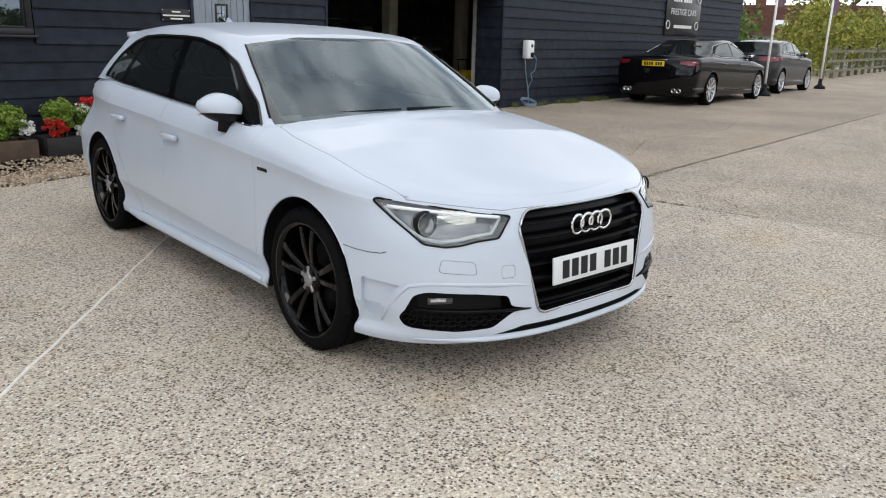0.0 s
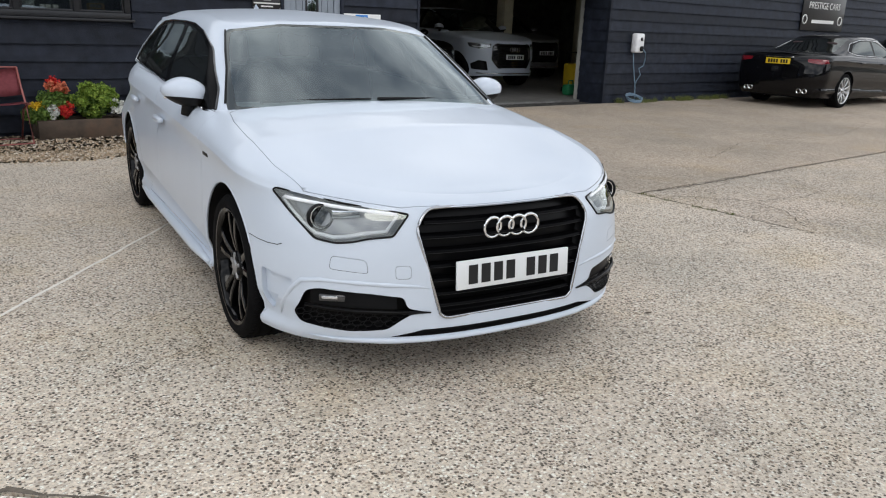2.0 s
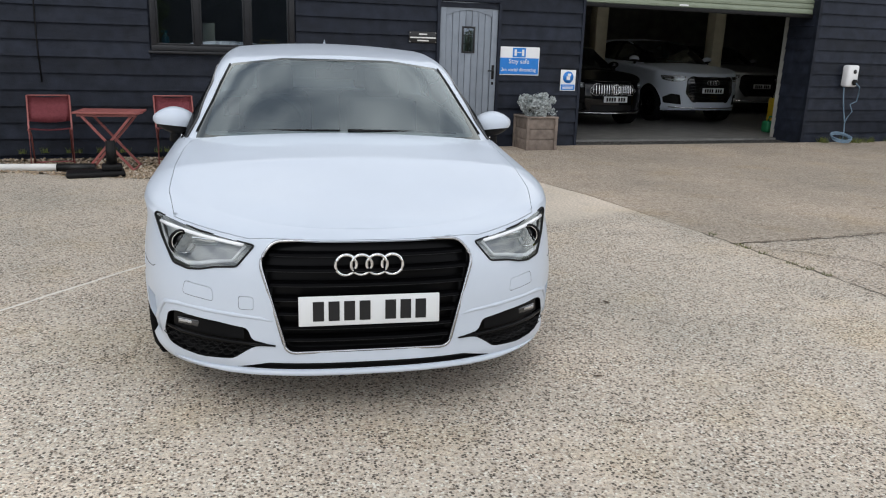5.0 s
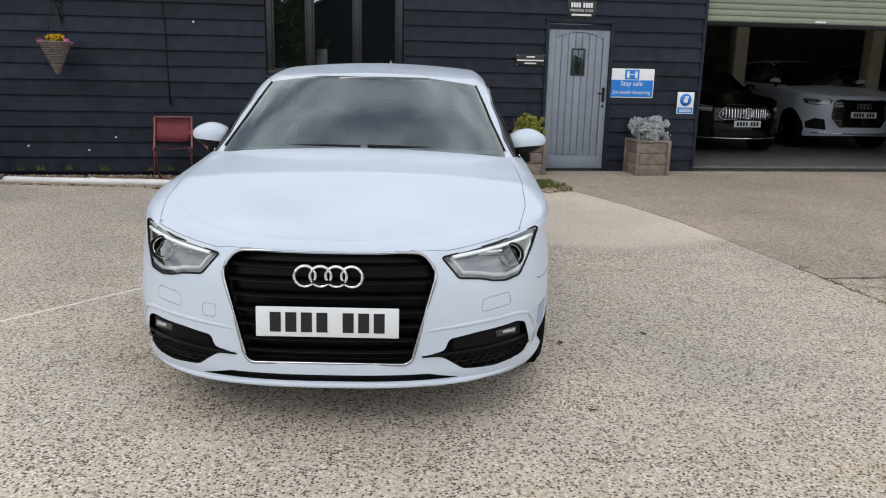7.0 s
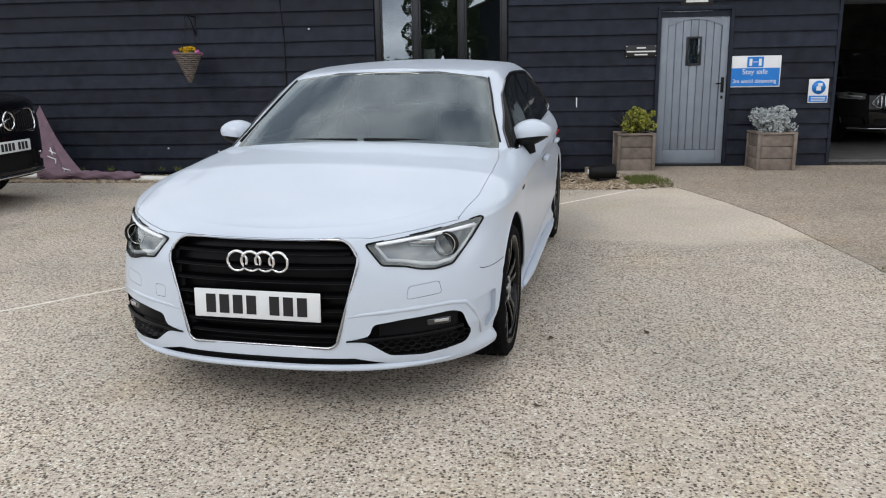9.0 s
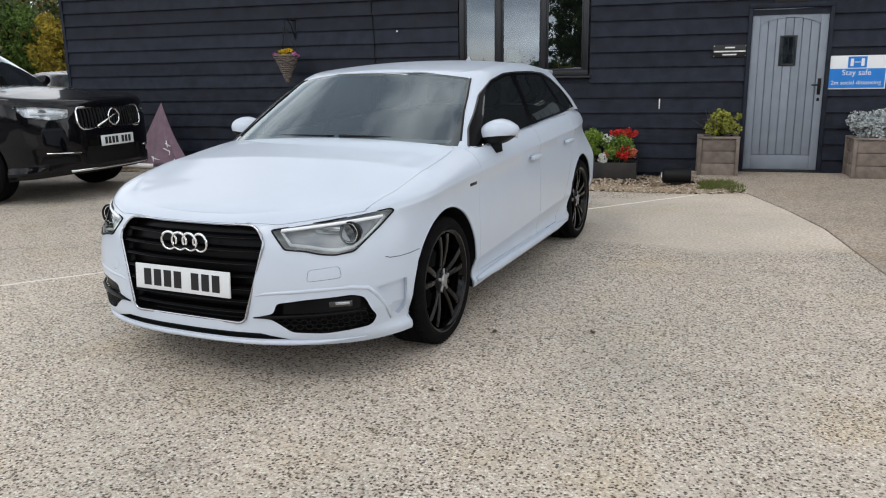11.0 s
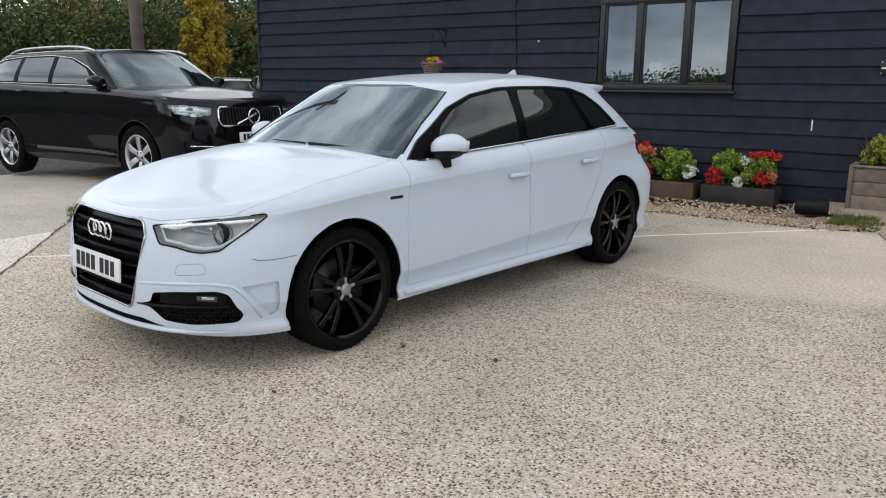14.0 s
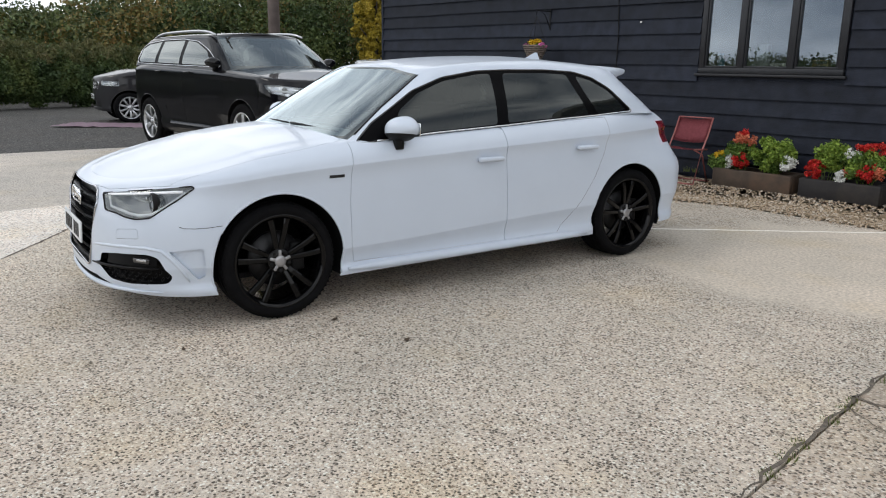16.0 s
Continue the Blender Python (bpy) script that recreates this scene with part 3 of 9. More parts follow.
class FineShell(Shell):
    """A body with sharp swage lines: the flank is broken at a rising sill line and at the shoulder line, and the wings roll over into the bonnet."""

    def more(s, k):
        s.cabin_taper = curve(*k["cabin_taper"])
        s.taper, s.sill, s.roll_in, s.pz = curve(*k["taper"]), curve(*k["sill"]), curve(*k["roll_in"]), curve(*k["pz"])
        s.w0, s.w1, s.w2 = curve(*k["below_sill"]), curve(*k["flank_skin"]), curve(*k["shoulder"])
        s.soft = curve(*k["soft_skin"])
        s.tree, s.ridge = None, 0.003

    def width(s, y, z):
        a, b = s.sill(y), s.crease(y)
        if z < a:
            w = s.w0((z - 0.13) / (a - 0.13))
        elif z < b:
            w = s.w1((z - a) / (b - a))
        else:
            w = s.w2(z - b)
        t = min(1.0, max(0.0, (y + 0.72) / 0.36))
        t = t * t * (3 - 2 * t)
        w = w * t + s.soft(z) * (1 - t)
        for ax in s.axles:
            q = ((y - ax) / 0.50) ** 2 + ((z - 0.40) / 0.36) ** 2
            if q < 1:
                w += s.flare * (1 - q) ** 2
        # the shoulders draw in towards the tail
        up, back = min(1.0, max(0.0, (z - 0.60) / 0.30)), max(0.0, (y - 2.35) / 0.75)
        return w * s.taper(y) * (1 - 0.12 * up * up * (3 - 2 * up) * min(1.2, back) ** 1.5)

    def reach(s, y):
        return max(0.028, s.top(y) - s.crease(y) - 0.024)

    def roll(s, d, y):
        b = s.reach(y)
        if d >= b:
            return 0.0
        t = 0.97 * (1 - max(d, 0.0) / b)
        return s.roll_in(y) * (1 - (1 - t ** 1.8) ** (1 / 1.8)) / 0.804

    def low(s, kind, u, z, yref):
        i = s.roll(s.top(yref) - z, yref)
        if kind == 1:
            return Vector((s.width(u, z) - i, u, z))
        w = s.width(yref, z) - i
        if kind == 0:
            p, yf = s.pz(z), s.yf(z) + i
            return Vector((w * math.sin(u) ** (2 / p), s.yc - (s.yc - yf) * math.cos(u) ** (2 / p), z))
        yr = s.yr(z) - i
        return Vector((w * math.sin(u) ** (2 / s.q), s.yd + (yr - s.yd) * math.cos(u) ** (2 / s.q), z))

    def heights(s, y):
        """Heights of the mesh rows: close together on both sides of each swage line."""
        zb, a, b, zt = s.bot(y), s.sill(y), s.crease(y), s.top(y)
        r = zt - s.reach(y)
        b = min(b, r - 0.022)
        marks = ((zb, a - 0.045, 7), (a - 0.045, a - 0.005, 4), (a - 0.005, a + 0.005, 2), (a + 0.005, b - 0.030, 15), (b - 0.030, b - 0.004, 5), (b - 0.004, b + 0.004, 2), (b + 0.004, r, 4))
        out = [lo + (hi - lo) * k / n for lo, hi, n in marks for k in range(n)]
        return out + [r + (zt - r) * math.sin(k / 10 * math.pi / 2) for k in range(11)]

    def mesh(s, step=0.03, nv=34):
        bm = bmesh.new()
        us = s.stations(step)
        for sign in (1, -1):
            grid = []
            for kind, u in us:
                yref = u if kind == 1 else (s.y0 if kind == 0 else s.y1)
                for _ in range(4):
                    yref = s.low(kind, u, 0.62, yref).y
                col = []
                for z in s.heights(yref):
                    p = s.low(kind, u, z, yref)
                    col.append(bm.verts.new((sign * p.x, p.y, p.z)))
                grid.append(col)
            for a, b in zip(grid, grid[1:]):
                for k in range(len(a) - 1):
                    f = (a[k], b[k], b[k + 1], a[k + 1])
                    bm.faces.new(f if sign > 0 else f[::-1])
            # half of the bonnet with its raised middle, and the tail shelf
            half = 26
            lid = ([], [])
            for (kind, u), col in zip(us, grid):
                e = col[-1].co
                row = [col[-1]]
                for k in range(1, half + 1):
                    t = k / half
                    if e.y <= s.hood_end:
                        ridge = min(1.0, max(0.0, (t - 0.13) / 0.07))
                        dz = (s.crown(e.y) * (1 - (1 - t) ** 2) + s.ridge * ridge * ridge * (3 - 2 * ridge) * min(1, max(0, (e.y + 0.62) / 0.6))) * min(1, abs(e.x) / 0.35)
                    else:
                        dz = s.boot_crown * min(1, abs(e.x) / 0.4) * (1 - (1 - t) ** 2)
                    row.append(bm.verts.new((e.x * (1 - t), e.y, e.z + dz)))
                if e.y <= s.hood_end:
                    lid[0].append(row)
                elif e.y >= s.boot:
                    lid[1].append(row)
            for rows in lid:
                for a, b in zip(rows, rows[1:]):
                    for k in range(half):
                        f = (a[k], b[k], b[k + 1], a[k + 1])
                        bm.faces.new(f if sign > 0 else f[::-1])
        bmesh.ops.remove_doubles(bm, verts=bm.verts[:], dist=0.0006)
        bmesh.ops.recalc_face_normals(bm, faces=bm.faces[:])
        s.tree = BVHTree.FromBMesh(bm)
        return bm

    def meet(s, origin, way, spare):
        hit = s.tree.ray_cast(Vector(origin), Vector(way))[0]
        if hit is None:
            hit = s.tree.find_nearest(spare)[0]
        return hit

    def front(s, x, z, out=0.0):
        if s.tree is None:
            y = s.y0
            for _ in range(6):
                i, p = s.roll(s.top(y) - z, y), s.pz(z)
                w = s.width(y, z) - i
                y = s.yc - (s.yc - s.yf(z) - i) * max(0.0, 1 - min(1, abs(x) / w) ** p) ** (1 / p)
            return Vector((x, y - out, z))
        h = s.meet((x, -4, z), (0, 1, 0), Vector((x, s.y0, z)))
        return Vector((x, h.y - out, z))

    def rear(s, x, z, out=0.0):
        h = s.meet((x, 7, z), (0, -1, 0), Vector((x, s.y1, z)))
        return Vector((x, h.y + out, z))

    def flank(s, y, z, sign=1, out=0.0):
        h = s.meet((sign * 4, y, z), (-sign, 0, 0), Vector((sign * 0.88, y, z)))
        return Vector((h.x + sign * out, y, z))


WHEELS = {}


def wheel(car, at, tyre_r, rim_r, width, alloy, style, sign, cap_mat=None):
    """A wheel as a part of a car, its outer face towards the car's flank."""
    key = (tyre_r, rim_r, width, style, alloy.name)
    w2 = width / 2
    if key not in WHEELS:
        got = {}

        def keep(name, bm, smooth=True):
            me = bpy.data.meshes.new(name)
            for f in bm.faces:
                f.smooth = smooth
            bm.to_mesh(me)
            bm.free()
            got.setdefault(name, []).append(me)
        # tyre with shoulder, side wall and grooved tread
        prof = [(rim_r - 0.004, -w2 + 0.012), (rim_r + 0.012, -w2 + 0.002), (rim_r + 0.05 * (tyre_r - rim_r) / 0.09, -w2 - 0.004), (tyre_r - 0.022, -w2 + 0.004), (tyre_r - 0.006, -w2 + 0.022)]
        for g in (-0.5, 0.0, 0.5):
            c = g * w2
            prof += [(tyre_r - 0.001, c - 0.010), (tyre_r - 0.009, c - 0.006), (tyre_r - 0.009, c + 0.006), (tyre_r - 0.001, c + 0.010)]
        prof += [(tyre_r - 0.006, w2 - 0.022), (tyre_r - 0.022, w2 - 0.004), (rim_r + 0.05 * (tyre_r - rim_r) / 0.09, w2 + 0.004), (rim_r + 0.012, w2 - 0.002), (rim_r - 0.004, w2 - 0.012)]
        bm = turned(bmesh.new(), prof, 56, "x", closed=False)
        for k in range(70):
            a = 2 * math.pi * k / 70
            for sg in (1, -1):
                box(bm, -0.012, 0.012, -0.004, 0.004, tyre_r - 0.008, tyre_r - 0.0035, m=Matrix.Rotation(a, 4, "X") @ Matrix.Translation((sg * (w2 - 0.026), 0, 0)) @ Matrix.Rotation(0.5 * sg, 4, "Z"))
        keep("tyre", bm)
        lip = [(rim_r - 0.012, w2 - 0.014), (rim_r - 0.002, w2 - 0.004), (rim_r + 0.006, w2 - 0.002), (rim_r + 0.006, w2 - 0.016), (rim_r - 0.03, -w2 + 0.02), (rim_r - 0.038, -w2 + 0.02), (rim_r - 0.020, w2 - 0.03), (rim_r - 0.012, w2 - 0.014)]
        keep("rim", turned(bmesh.new(), lip, 56, "x", closed=False))
        pairs = {"twin": 5, "six": 6, "multi": 10}[style]
        face = w2 - 0.022
        for k in range(pairs):
            a = 2 * math.pi * k / pairs
            offs = ((-0.20, -0.085), (0.20, 0.085)) if style == "twin" else ((0.0, 0.0),)
            for oa, ob_ in offs:
                bm = bmesh.new()
                rings = []
                for t in (0.0, 0.25, 0.55, 0.85, 1.0):
                    rr = 0.045 + (rim_r - 0.018 - 0.045) * t
                    an = a + ob_ * 2.2 + (oa - ob_ * 2.2) * t
                    wd = {"twin": 0.0125 + 0.004 * t, "six": 0.030 + 0.010 * t, "multi": 0.016 + 0.008 * t}[style]
                    dp = 0.030 - 0.008 * t
                    xx = face - 0.004 + 0.016 * math.sin(t * math.pi * 0.75) - 0.010 * (1 - t)
                    c = Vector((0, -math.sin(an), math.cos(an)))
                    tn = Vector((0, -math.cos(an), -math.sin(an)))
                    ring = []
                    for dx, dt in ((0, -0.62), (-0.004, -1), (-dp, -0.9), (-dp, 0.9), (-0.004, 1), (0, 0.62)):
                        p = c * rr + tn * (wd * dt)
                        ring.append(bm.verts.new((xx + dx, p.y, p.z)))
                    rings.append(ring)
                for q, w in zip(rings, rings[1:]):
                    for j in range(6):
                        bm.faces.new((q[j], q[(j + 1) % 6], w[(j + 1) % 6], w[j]))
                bm.faces.new(rings[0][::-1])
                bm.faces.new(rings[-1])
                bmesh.ops.recalc_face_normals(bm, faces=bm.faces[:])
                keep("spoke", bm, False)
        keep("hub", turned(bmesh.new(), [(0.070, face - 0.05), (0.070, face - 0.012), (0.060, face - 0.002), (0.03, face)], 24, "x"))
        keep("cap", turned(bmesh.new(), [(0.032, face - 0.004), (0.031, face + 0.006), (0.02, face + 0.009)], 20, "x"))
        for k in range(5):
            a = 2 * math.pi * (k + 0.5) / 5
            bm = turned(bmesh.new(), [(0.0105, face - 0.006), (0.0105, face + 0.004), (0.006, face + 0.006)], 8, "x")
            bmesh.ops.translate(bm, vec=(0, math.sin(a) * 0.052, math.cos(a) * 0.052), verts=bm.verts[:])
            keep("bolt", bm)
            if style == "twin":
                bm = boxed(face - 0.01, face + 0.006, -0.0085, 0.0085, 0.018, 0.060, bevel=0.004, m=Matrix.Rotation(a + math.pi / 5, 4, "X"))
                keep("cap_arm", bm)
        keep("brake_disc", turned(bmesh.new(), [(0.05, -0.015), (0.148, -0.015), (0.150, 0.0), (0.148, 0.012), (0.05, 0.012)], 40, "x"))
        keep("caliper", boxed(-0.05, 0.035, 0.085, 0.165, -0.08, 0.08, bevel=0.012))
        WHEELS[key] = got
    m = at if sign > 0 else at @ Matrix.Rotation(math.pi, 4, "Z")
    root = new("wheel")
    root.parent = car
    root.matrix_basis = m
    mats = {"tyre": RUBBER, "rim": alloy, "spoke": alloy, "hub": alloy, "cap": cap_mat or alloy, "bolt": MATT_BLACK, "cap_arm": CAP_GREY, "brake_disc": STEEL, "caliper": MATT_BLACK}
    for name, meshes in WHEELS[key].items():
        for me in meshes:
            share(name, me, mats[name], root)


def mirror_poly(poly, sign):
    return [(sign * x, z) for x, z in poly]


def car_common(S, car, paint, o):
    """Body sheet with its arches, doors, bonnet and glass cut out; wheels; cabin inside."""
    step = o.get("step", 0.03)
    low, cabn = S.mesh(step, o.get("nv", 34)), S.cabin(step, o.get("cnv", 26))
    S.cab_tree = BVHTree.FromBMesh(cabn)
    fl = {1: lambda f: f.calc_center_median().x > 0.45, -1: lambda f: f.calc_center_median().x < -0.45}
    # wheel arches
    for ay, az, ar in o["arches"]:
        ring = [(ay + ar * math.cos(2 * math.pi * k / 44), az + ar * math.sin(2 * math.pi * k / 44)) for k in range(44)]
        for sign in (1, -1):
            carve(low, ring, (1, 2), fl[sign]).free()
            bm = bmesh.new()
            q = [[], []]
            for k in range(45):
                a = -0.35 + (math.pi + 0.7) * k / 44
                edge = abs(S.flank(ay + ar * math.cos(a), max(az + ar * math.sin(a), S.bot(ay) + 0.03)).x) - 0.012
                for n, (xx, rr) in enumerate(((edge, ar + 0.002), (0.50, ar + 0.004))):
                    q[n].append(bm.verts.new((sign * xx, ay + rr * math.cos(a), az + rr * math.sin(a))))
            for k in range(44):
                bm.faces.new((q[0][k], q[0][k + 1], q[1][k + 1], q[1][k]))
            bm.faces.new(q[1])
            part("arch_liner", bm, MATT_BLACK, car)
            lip = [S.flank(ay + ar * math.cos(a), az + ar * math.sin(a), sign, -0.004) for a in [-0.30 + (math.pi + 0.60) * k / 40 for k in range(41)] if az + ar * math.sin(a) > S.bot(ay) + 0.02]
            part("arch_lip", tube(bmesh.new(), lip, 0.0065, 6), o.get("lip", paint), car)
    for poly in o.get("doors", ()):
        for sign in (1, -1):
            d = carve(low, poly, (1, 2), fl[sign])
            if d.faces:
                bmesh.ops.remove_doubles(d, verts=d.verts[:], dist=0.0015)
                ob = part("door", shrink(d, 0.002, 0.014), paint, car)
                y, z = o["handles"][o["doors"].index(poly)]
                bm = boxed(-0.005, 0.026, -0.095, 0.095, -0.014, 0.014, bevel=0.010)
                p = S.flank(y, z, sign)
                part("door_handle", bm, o.get("handle_mat", paint), ob, at=Matrix.Translation((p.x + sign * 0.012, p.y, p.z)) @ Matrix.Rotation(0 if sign > 0 else math.pi, 4, "Z"))
    # windows
    for sign in (1, -1):
        sur = carve(cabn, o["dlo"], (1, 2), fl[sign])
        for n, poly in enumerate(o["panes"]):
            pane = carve(sur, poly, (1, 2), lambda f: True)
            ob = part("window_pane", pane, o["pane_mats"][n], car)
            ob.visible_shadow = False
        part("window_surround", sur, SLAT_BLACK, car, "black window surround")
        ring = [S.side_window(y, z, sign) + Vector((sign * 0.003, 0, 0)) for y, z in o["dlo"]]
        trim = o.get("trim", 0.006)
        lower = [p for p in ring if p.z < S.top(p.y) + o.get("trim_to", 0.055) and p.y > min(q.y for q in ring) + 0.10]
        if o.get("trim_all"):
            part("window_trim", tube(bmesh.new(), ring, trim, 6, closed=True), CHROME, car, "bright window trim")
        else:
            part("window_trim", tube(bmesh.new(), [p + Vector((sign * 0.005, 0, 0.004)) for p in sorted(lower, key=lambda p: p.y)], trim, 6), CHROME, car, "bright window trim")
            part("window_seal", tube(bmesh.new(), ring, 0.006, 6, closed=True), GLOSS_BLACK, car)
    ws = carve(cabn, o["screen_poly"], (0, 2), lambda f: f.normal.y < -0.1 and f.calc_center_median().y < o["screen_back"])
    band = carve(ws, o["screen_clear"], (0, 2), lambda f: True)
    ob = part("windscreen", band, SCREEN_GLASS, car)
    ob.visible_shadow = False
    part("windscreen_border", ws, SCREEN_FRIT, car, "black border of the windscreen")
    if o.get("screen_seal"):
        for sign in (1, -1):
            rim = [S.screen_point(sign * x, z) for x, z in o["screen_seal"]]
            part("windscreen_seal", tube(bmesh.new(), rim, 0.0055, 6), MATT_BLACK, car)
    hw = carve(cabn, o["hatch_poly"], (0, 2), lambda f: f.normal.y > 0.1 and f.calc_center_median().y > o["screen_back"])
    if hw.faces:
        ob = part("rear_window", hw, PRIVACY_GLASS, car)
        ob.visible_shadow = False
    else:
        hw.free()
    part("roof", cabn, o.get("roof_mat", paint), car)
    o["low"] = low
    # floor, dash, seats and steering wheel behind the glass
    zu = S.bot(1.0)
    bm = boxed(-0.66, 0.66, S.y0 + 0.42, S.y1 - 0.35, zu + 0.005, zu + 0.035)
    box(bm, -0.45, 0.45, S.y0 + 0.12, S.y0 + 0.42, zu + 0.03, zu + 0.06)
    part("underbody", bm, MATT_BLACK, car, smooth=False)
    yb = S.gf(0)
    zt = S.top(yb + 0.3)
    bm = boxed(-0.70, 0.70, yb + 0.15, yb + 0.62, zt - 0.30, zt - 0.01, bevel=0.05)
    part("dashboard", bm, CABIN, car)
    bm = boxed(-0.72, 0.72, yb + 0.3, S.gr(0) - 0.1, zt - 0.62, zt - 0.55)
    part("cabin_floor", bm, CABIN, car, smooth=False)
    side = o.get("driver", -1)
    bm = bmesh.new()
    c = Vector((side * 0.36, yb + 0.80, zt + 0.0))
    tube(bm, [c + Vector((0.175 * math.cos(a), 0.07 * math.sin(a), 0.165 * math.sin(a))) for a in [2 * math.pi * k / 28 for k in range(28)]], 0.016, 8, closed=True)
    box(bm, c.x - 0.16, c.x + 0.16, c.y - 0.015, c.y + 0.015, c.z - 0.03, c.z + 0.02, bevel=0.008)
    part("steering_wheel", bm, CABIN, car)
    for yy, xs in ((yb + 1.25, (-0.36, 0.36)), (yb + 2.1, (-0.36, 0.36))):
        for x in xs:
            bm = boxed(x - 0.25, x + 0.25, yy - 0.45, yy + 0.1, zt - 0.52, zt - 0.34, bevel=0.05)
            box(bm, x - 0.24, x + 0.24, -0.06, 0.08, 0, 0.60, bevel=0.05, m=Matrix.Translation((0, yy + 0.08, zt - 0.45)) @ Matrix.Rotation(-0.3, 4, "X"))
            box(bm, x - 0.12, x + 0.12, -0.04, 0.05, 0.61, 0.80, bevel=0.035, m=Matrix.Translation((0, yy + 0.08, zt - 0.45)) @ Matrix.Rotation(-0.24, 4, "X"))
            part("seat", bm, SEAT_CLOTH, car)
    # wheels
    tr = o["tyre"]
    for k, (ay, az, ar) in enumerate(o["arches"]):
        for sign in (1, -1):
            wheel(car, Matrix.Translation((sign * (o["track"] - tr[2] / 2), ay, tr[0])), *tr, o["alloy"], o["style"], sign, o.get("cap"))


def bonnet(car, low, poly, paint, z=0.6, steep=0.22):
    low.normal_update()
    b = carve(low, poly, (0, 1), lambda f: f.calc_center_median().z > z and abs(f.normal.z) > steep)
    bmesh.ops.remove_doubles(b, verts=b.verts[:], dist=0.0015)
    part("bonnet", shrink(b, 0.002, 0.015), paint, car)


def wing_mirrors(S, car, y, z, x, cap, size=1.0):
    for sign in (1, -1):
        root = new("wing_mirror")
        root.parent = car
        root.matrix_basis = Matrix.Translation((sign * x, y, z))
        for name, top, mat in (("mirror_cap", True, cap), ("mirror_base", False, MATT_BLACK)):
            bm = bmesh.new()
            r = bmesh.ops.create_uvsphere(bm, u_segments=28, v_segments=20, radius=1)
            for v in r["verts"]:
                a = v.co.copy()
                t = a.x * sign
                fx_, fy_, fz_ = [math.copysign(abs(c) ** 0.80, c) for c in a]
                k = 1 - 0.48 * max(0.0, t) ** 1.3 - 0.10 * max(0.0, -t)
                v.co = Vector((fx_ * 0.104, fy_ * (0.105 if a.y < 0 else 0.048) * (1 - 0.35 * max(0.0, t) ** 2 * (a.y < 0)), fz_ * (0.071 * k if a.z > 0 else 0.062 * (1 - 0.45 * max(0.0, t))) + 0.012 * t)) * size
            bmesh.ops.bisect_plane(bm, geom=bm.verts[:] + bm.edges[:] + bm.faces[:], plane_co=(0, 0, -0.026 * size), plane_no=(-0.10 * sign, 0.12, 1), clear_inner=top, clear_outer=not top)
            part(name, bm, mat, root, at=Matrix.Translation((sign * 0.11, 0, 0.004)))
        bm = boxed(-0.082 * size, 0.082 * size, 0.040 * size, 0.047 * size, -0.028 * size, 0.040 * size, bevel=0.003)
        part("mirror_glass", bm, CHROME, root, at=Matrix.Translation((sign * 0.11, 0, 0)))
        bm = bmesh.new()
        tube(bm, [(sign * 0.085, -0.030, -0.030), (sign * 0.100, -0.040, -0.055), (sign * 0.116, -0.040, -0.104)], [0.040 * size, 0.030 * size, 0.022 * size], 12)
        part("mirror_foot", bm, MATT_BLACK, root)


def plate(car, m, mat, width=0.52, height=0.111, mark=0.05):
    """A registration plate whose signs are plain bars."""
    p = part("number_plate", boxed(-width / 2, width / 2, -0.004, 0.006, -height / 2, height / 2, bevel=0.003), mat, car, "number plate with plain dark bars", at=m)
    n = (mark * 0.8,) * 4 + (-0.022,) + (mark * 0.8,) * 3
    bars(p, n, height * 0.66, Matrix.Translation((0, -0.0045, 0)), INK, gap=0.0165)
    return p


